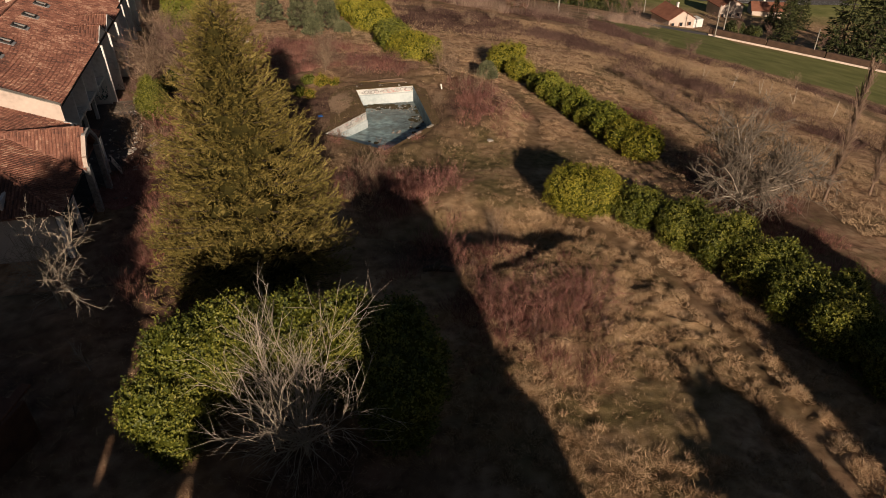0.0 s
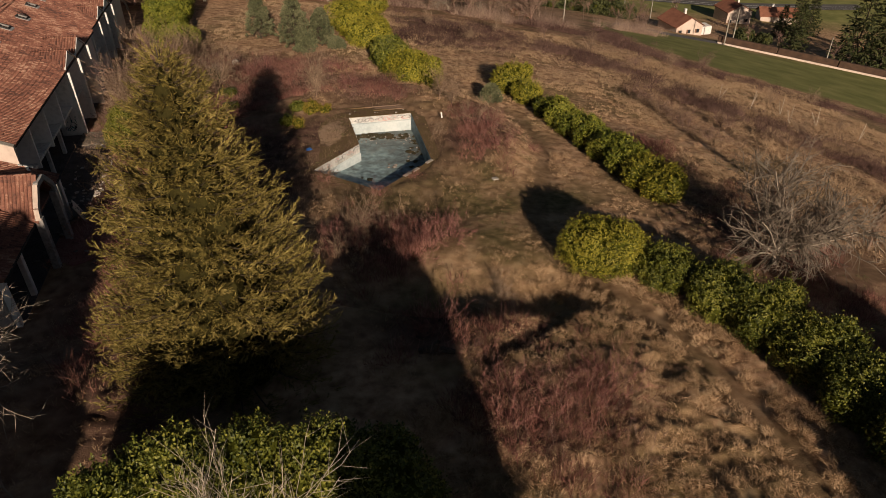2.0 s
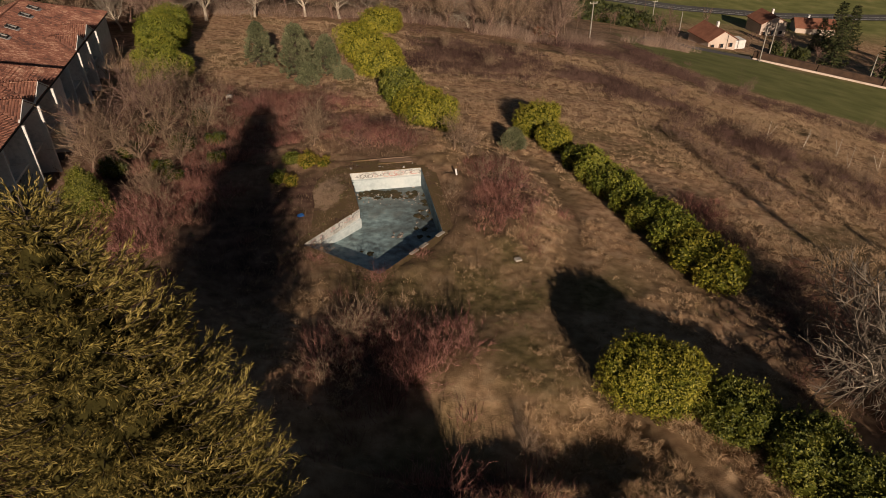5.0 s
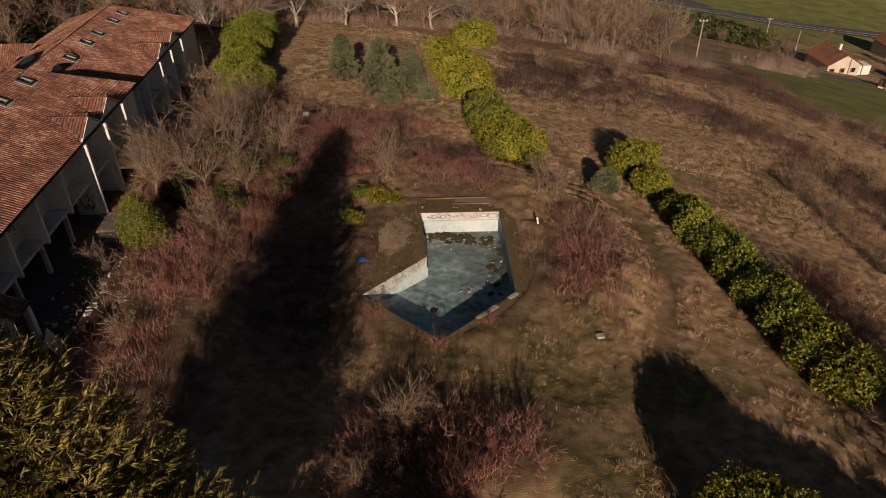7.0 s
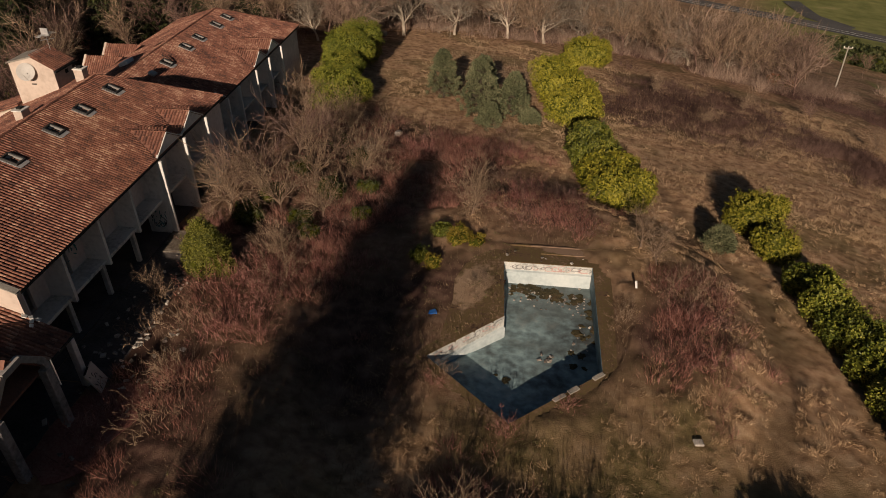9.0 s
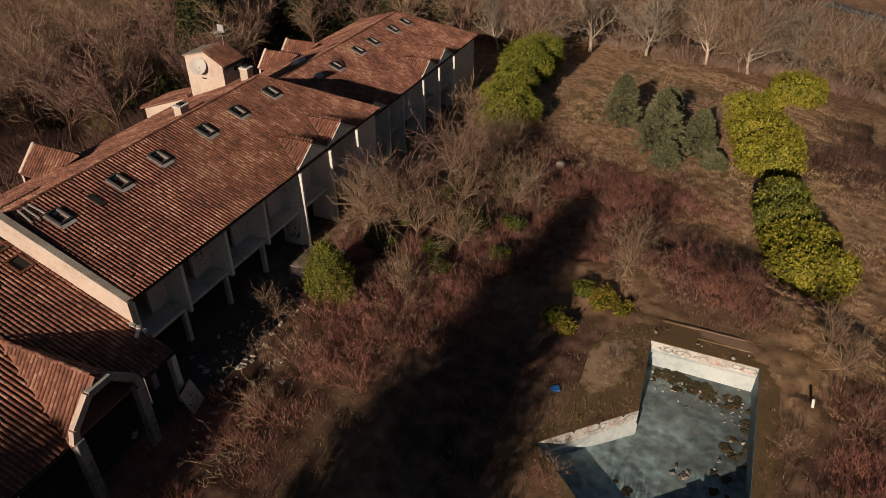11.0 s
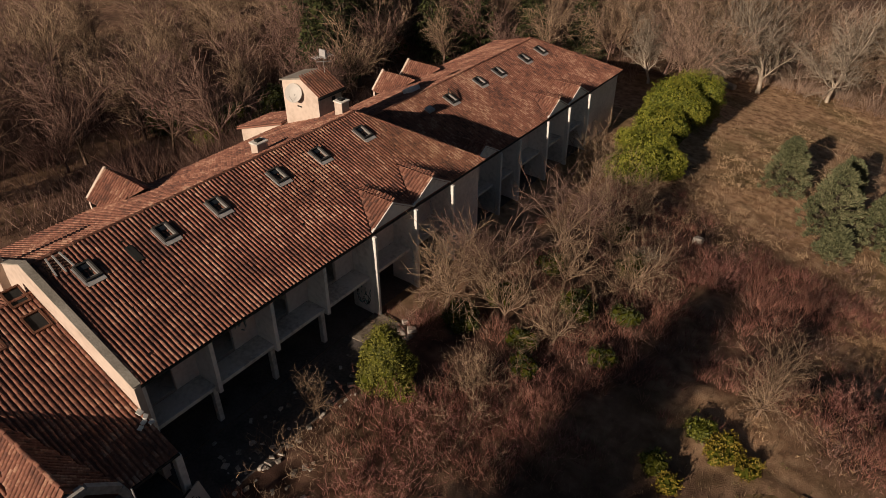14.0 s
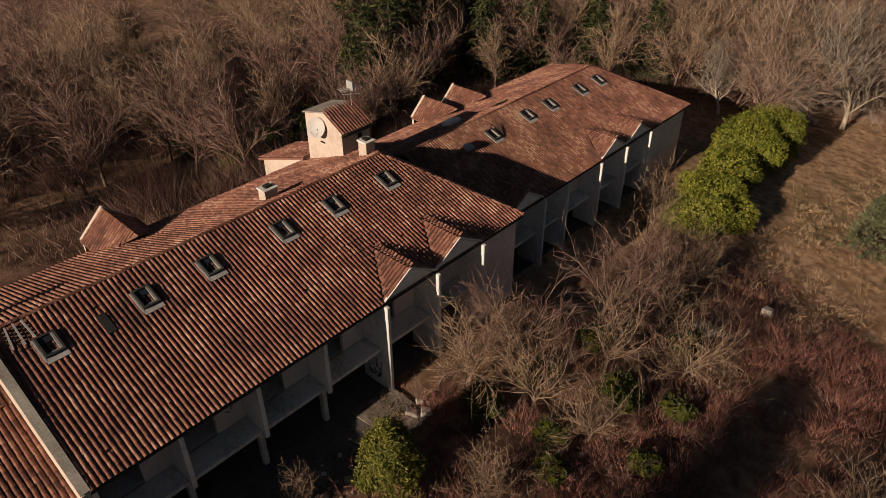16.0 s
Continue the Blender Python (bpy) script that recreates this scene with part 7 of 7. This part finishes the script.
def tussocks(name, label, n, x0, x1, y0, y1, material_, seed, blades=58, scale=1.0):
    """Mounds of long matted blades that hang over on all sides."""
    rng = np.random.default_rng(seed)
    x, y = rng.uniform(x0, x1, n), rng.uniform(y0, y1, n)
    ok = (cloudy(x, y, 6.0, 3.1) > 0.33) & (dist_line(TRACK, x, y) > 0.5) & (np.hypot(x + 6.5, (y - 66) / 1.25) > 9.5)
    x, y = x[ok], y[ok]
    n = len(x)
    size = np.repeat(rng.uniform(0.6, 1.25, n), blades) * scale
    a = rng.uniform(0, 6.283, n * blades)
    off = np.sqrt(rng.random(n * blades)) * 0.34 * size
    px, py = np.repeat(x, blades) + np.cos(a) * off, np.repeat(y, blades) + np.sin(a) * off
    base = np.stack([px, py, height(px, py) + lumps(px, py) * 0.6 + 0.16 * size * rng.uniform(0.2, 1.0, n * blades)], 1)
    a = a + rng.normal(0, 1.5, n * blades)
    tilt = rng.uniform(0.15, 1.0, n * blades)
    way = np.stack([np.cos(a) * np.sin(tilt) + np.repeat(rng.normal(0, 0.3, n), blades), np.sin(a) * np.sin(tilt) + np.repeat(rng.normal(0, 0.3, n), blades), np.cos(tilt) * 0.6], 1)
    ln = rng.uniform(0.2, 0.42, n * blades) * size
    way /= np.linalg.norm(way, axis=1, keepdims=True)
    side = np.cross(way, unit(rng, n * blades))
    side *= (0.009 * scale * rng.uniform(0.6, 1.4, n * blades) / np.linalg.norm(side, axis=1))[:, None]
    v = np.stack([base - side, base + side, base + way * ln[:, None]], 1).reshape(-1, 3)
    f = np.arange(len(v)).reshape(-1, 3)
    thing(name, label, "grass", kind="stuff", data=mesh(name, v, f, material_))


tussocks("tussock_grass", "matted straw-coloured grass tussocks", 2600, -3, 22, 14, 44, M["straw"], 44, 84)
tussocks("meadow_tussock", "matted dry tussocks further up the meadow", 2300, -14, 26, 42, 96, M["straw"], 45, 40)
tussocks("slope_tussock", "tall dry tussocks on the falling slope", 5200, 22, 66, 44, 130, M["far_straw"], 46, 26, 1.7)
tussocks("rough_grass", "pale rough grass on the upper meadow", 2600, -34, 24, 92, 140, M["far_straw"], 47, 22, 1.6)


# ---- far things ----
def put(x, y, turn=0.0, dz=0.0):
    return pose(x, y, zat(x, y) + dz, 0, 0, turn)


def ribbon(points, width, lift, material_, name):
    v, f = [], []
    dense = []
    for (x0, y0), (x1, y1) in zip(points, points[1:]):
        n = max(2, int(math.hypot(x1 - x0, y1 - y0) / 6))
        dense += [(x0 + (x1 - x0) * i / n, y0 + (y1 - y0) * i / n) for i in range(n)]
    dense.append(points[-1])
    for i, (x, y) in enumerate(dense):
        ax, ay = dense[max(i - 1, 0)]
        bx, by = dense[min(i + 1, len(dense) - 1)]
        d = Vector((bx - ax, by - ay)).normalized()
        for s in (-1, 1):
            px, py = x - d.y * width / 2 * s, y + d.x * width / 2 * s
            v.append((px, py, zat(x, y) + lift))
    for i in range(len(dense) - 1):
        f.append((2 * i, 2 * i + 1, 2 * i + 3, 2 * i + 2))
    me = mesh(name, v, f, material_)
    return me


ROAD = [(-40, 352), (33, 338), (60, 328), (90, 318), (130, 318), (190, 330)]
thing("road", "grey asphalt valley road with white lines", "road", kind="structure", data=ribbon(ROAD, 9.0, 0.6, M["asphalt"], "road"))
thing("road_side", "grey asphalt side road joining the valley road", "road", kind="structure", data=ribbon([(40, 380), (46, 352), (58, 336)], 7.0, 0.62, M["asphalt"], "road_side"))
for off, w in ((4.0, 0.25), (-4.0, 0.25), (0.0, 0.2)):
    thing("road_marking", "white painted road line", "road marking", kind="structure", data=ribbon([(x, y + off) for x, y in ROAD], w, 0.66, M["paint"], "road_marking"))
thing("lane", "narrow grey lane beside the far house", "road", kind="structure", data=ribbon([(52, 222), (66, 216), (82, 215), (130, 202), (170, 190)], 3.0, 0.25, M["asphalt"], "lane"))


def house(x, y, turn, w, d, h, rise, label, wall_mat="render"):
    ob = thing("house", label, "house", "houses in the valley", at=put(x, y, turn))
    b = Build().prism([(-w / 2, -d / 2, -1.5), (w / 2, -d / 2, -1.5), (w / 2, -d / 2, h), (0, -d / 2, h + rise), (-w / 2, -d / 2, h)], (0, d, 0))
    part("wall", b.mesh("wall", M[wall_mat]), ob)
    for s in (-1, 1):
        o = [(s * (w / 2 + 0.5), -d / 2 - 0.5, h - 0.25), (0, -d / 2 - 0.5, h + rise + 0.1), (0, d / 2 + 0.5, h + rise + 0.1), (s * (w / 2 + 0.5), d / 2 + 0.5, h - 0.25)]
        part("roof", Build().prism(o, (0, 0, 0.2)).mesh("roof", M["far_roof"]), ob, "clay tiled roof")
    ch = part("chimney", Build().box(w * 0.18, w * 0.18 + 0.7, d * 0.1, d * 0.1 + 0.7, h, h + rise + 0.9).mesh("chimney", M["white"]), ob)
    for k in range(3):
        wx = -w / 2 + w * (k + 0.5) / 3
        win = part("window", Build().box(wx - 0.5, wx + 0.5, -d / 2 - 0.03, -d / 2 + 0.05, 0.9, 2.1).mesh("window", M["glass"]), ob)
        part("shutter", Build().box(wx - 1.0, wx - 0.52, -d / 2 - 0.06, -d / 2, 0.85, 2.15).mesh("shutter", M["timber"]), win)
    return ob


h1 = house(77, 236, 16, 9.5, 11, 3.2, 2.6, "cream house with a clay tiled roof in the valley")
part("porch", Build().box(4.7, 8.2, -5.5, -1.5, 0, 2.6).mesh("porch", M["white"]), h1, "low white side porch")
house(112, 282, 10, 10, 10, 5.0, 2.4, "white two-storey house behind trees in the valley")
house(134, 292, 80, 9, 14, 3.0, 2.2, "pale house with a low clay roof in the valley")

fence = thing("garden_wall", "pale low wall topped by a brown hedge", "wall")
pts = [(82, 214.5), (98, 208.5), (114, 203), (131, 197.5), (150, 191), (172, 184)]
for (x0, y0), (x1, y1) in zip(pts, pts[1:]):
    a, b = Vector((x0, y0, zat(x0, y0) - 0.2)), Vector((x1, y1, zat(x1, y1) - 0.2))
    part("wall_section", Build().beam(a + Vector((0, 0, 0.4)), b + Vector((0, 0, 0.4)), 0.25, 0.7).mesh("wall_section", M["render"]), fence)
    d = (b - a) * 0.985
    s = Vector((0.35, 1.0, 0))
    part("hedge_section", Build().beam(a + s + Vector((0, 0, 1.2)), a + d + s + Vector((0, 0, 1.2)), 1.1, 2.4).mesh("hedge_section", M["hedge_brown"], 0.12), fence, "clipped brown hedge")


def pole(x, y, h, arm=False):
    ob = thing("utility_pole", "pale concrete utility pole on the slope", "pole", "utility poles", at=put(x, y, 10))
    part("shaft", mesh("shaft", *tubes([(0, 0, -0.5)], [(0, 0, h)], [0.2], [0.13], 6), M["coping"]), ob)
    if arm:
        part("crossarm", Build().box(-0.9, 0.9, -0.1, 0.1, h - 0.3, h - 0.1).mesh("crossarm", M["coping"]), ob)
        for k in (-0.8, 0.0, 0.8):
            part("insulator", Build().box(k - 0.08, k + 0.08, -0.08, 0.08, h - 0.1, h + 0.15).mesh("insulator", M["white"]), ob)


pole(31, 190, 8.5, True)
pole(83.5, 213, 9.5)
pole(87.0, 216, 11.0)
pole(111, 205, 8.5)
pole(66, 268, 8.5, True)
pole(75, 264, 6.5)

for i, (x, y, s) in enumerate([(124, 214, 2.1), (131, 211, 2.2), (140, 222, 1.5), (150, 206, 1.6), (112, 228, 1.2), (128, 262, 1.3), (136, 268, 1.2), (120, 256, 0.9)]):
    plant("cedar", "dark spreading cedar in the valley garden", "conifer", "cedars in the valley", x, y, DARKPINE[i % 2], i * 40, s)
for i, (x, y, s) in enumerate([(96, 226, 0.8), (104, 222, 0.8), (116, 210, 0.7), (148, 212, 1.0), (154, 200, 1.0), (66, 240, 0.7), (60, 236, 0.7), (92, 244, 0.8), (70, 262, 0.9), (86, 270, 0.9)]):
    plant("bare_tree", "leafless garden tree in the valley", "tree", "valley trees", x, y, FARWOOD[i % 3], i * 40, s)
ROUND = bush_meshes(600, lobes(3, 7, 3.0, 3.0, 3.6, 1.4), M["needle_dark"], 22, (0.5, 0.75))
for i, (x, y, s) in enumerate([(37, 268, 1.5), (41, 266, 1.6), (45.5, 264, 1.5), (50, 261, 1.4), (54, 259, 1.5), (58.5, 256, 1.4), (63, 254, 1.2), (104, 233, 0.9), (99, 236, 1.0)]):
    plant("valley_bush", "dark green hedge bush in the valley", "bush", "valley hedge", x, y, ROUND, i * 40, s)
wood([(-60, 30, 176, 200, 12)], FARWOOD, "leafless woodland tree on the falling slope", "woodland trees", (0.8, 1.2))
wood([(20, 62, 215, 262, 13)], FARWOOD, "leafless tree on the valley side", "valley trees", (0.6, 0.9))
wood([(-160, 240, 420, 470, 22)], FARWOOD, "leafless tree across the valley", "far valley trees", (1.2, 1.8))

# ---- small things ----
scatter_rubble(110, lambda r: (lambda u, v: (B_ORIGIN[0] + B_U[0] * u + B_V[0] * v, B_ORIGIN[1] + B_U[1] * u + B_V[1] * v, 0.72))(r.uniform(1.0, 12.5), -3.6 + abs(r.gauss(0, 1.5))), (0.05, 0.22), "broken pale concrete fallen in front of the balconies", "rubble on the terrace", 12)
scatter_rubble(45, lambda r: (lambda x, y: (x, y, zat(x, y)))(r.uniform(-28.0, -23.6), r.uniform(45.5, 57.5)), (0.06, 0.28), "lump of pale builders' rubble on the earth", "rubble by the porch", 13)
rng_p = np.random.default_rng(8)
ang = np.linspace(0, 6.1, 22)
pts = [(-25.6 + math.cos(a) * 2.2 * r, 48.9 + math.sin(a) * 3.6 * r) for a, r in zip(ang, rng_p.uniform(0.8, 1.15, 22))]
thing("pavement_rubble", "reddish heap of crushed brick by the porch", "rubble", kind="structure", data=Build().prism([(x, y, max(zat(x, y), 0.6) + 0.06) for x, y in pts], (0, 0, 0.03)).mesh("pavement_rubble", M["red_rubble"]))
thing("stone_block", "pale stone block lying in the grass", "stone", at=pose(4.4, 58.9, zat(4.4, 58.9), 0, 0, 20), data=Build().box(-0.25, 0.25, -0.22, 0.22, -0.1, 0.16).mesh("stone_block", M["rubble"], 0.04))
thing("boulder", "pale boulder among the brambles", "stone", at=pose(-26.0, 91.8, zat(-26.0, 91.8) + 0.35) @ Matrix.Diagonal((0.45, 0.3, 0.35, 1)), data=ROCKS[1])
thing("log", "pale felled log at the meadow's edge", "log", at=pose(-45.8, 131.2, zat(-45.8, 131.2) + 0.35, 0, 0, -12), data=Build().box(-1.7, 1.7, -0.35, 0.35, -0.35, 0.35).mesh("log", M["bark_white"], 0.15))
thing("stake", "white marker stake beside the pool", "stake", at=pose(-0.1, 70.9, 0.05, 6, -8, 0), data=Build().box(-0.07, 0.07, -0.05, 0.05, -0.2, 0.85).mesh("stake", M["white"], 0.01))
thing("blue_tub", "crumpled blue plastic on the pool deck", "litter", at=pose(-12.2, 64.4, 0.07, 0, 0, 30) @ Matrix.Diagonal((0.34, 0.24, 0.05, 1)), data=rock_mesh(71, M["blue"]))
stump = thing("dead_stump", "dark rotten log half hidden in grass", "log", at=pose(-0.3, 34.6, zat(-0.3, 34.6)))
v, f = tubes([(-0.9, 0, 0.1), (-0.2, 0, 0.35), (0.1, 0.1, 0.2)], [(-0.2, 0, 0.35), (0.15, 0.1, 0.75), (1.0, 0, 0.1)], [0.2, 0.2, 0.22], [0.2, 0.12, 0.15], 6)
part("trunk", mesh("trunk", v, f, M["bark_dark"], soft=True), stump)
for k, (x, y) in enumerate([(40, 103), (44, 101), (48, 100), (52, 97), (47, 95), (56, 93)]):
    thing("marker_pole", "thin pale leaning stake on the slope", "stake", "stakes on the slope", at=put(x, y) @ pose(0, 0, 0, 14 - 9 * (k % 3), 10 * (k % 2) - 6, k * 50), data=mesh("marker_pole", *tubes([(0, 0, -0.3), (0, 0, 0)], [(0, 0, 2.8), (0.9, 0, 2.0)], [0.05, 0.04], [0.03, 0.03], 5), M["bark_white"]))
shed = thing("lean_to", "ruined lean-to with a rusty capped wall", "shed", at=pose(-18.0, 18.0, zat(-18.0, 18.0) - 0.3, 0, 0, -12))
part("wall", Build().box(-2.4, 0.0, -2.2, 2.4, -0.4, 2.4).mesh("wall", M["rust"], 0.03), shed)
part("capping", Build().prism([(-0.15, -2.3, 2.45), (0.3, -2.3, 2.45), (0.3, 2.7, 3.0), (-0.15, 2.7, 3.0)], (0, 0, 0.12)).mesh("capping", M["rust"], 0.02), shed, "rusty sheet capping")
part("block", Build().box(-0.3, 0.35, -2.75, -2.35, 2.1, 2.35).mesh("block", M["render"], 0.02), shed, "pale mortar block")
for u, v, w in ((14.6, -2.2, 0.30), (15.1, -2.7, 0.26), (12.6, -2.9, 0.24), (15.4, -1.9, 0.16)):
    p = B_ORIGIN + B_U * u + B_V * v
    thing("broken_slab", "pale broken stone beside the mossy slab", "stone", "stones by the slab", at=pose(p[0], p[1], max(zat(p[0], p[1]), 0.72) + 0.1, 8, -6, u * 40) @ Matrix.Diagonal((w * 1.3, w, 0.16, 1)), data=ROCKS[int(u) % 5])
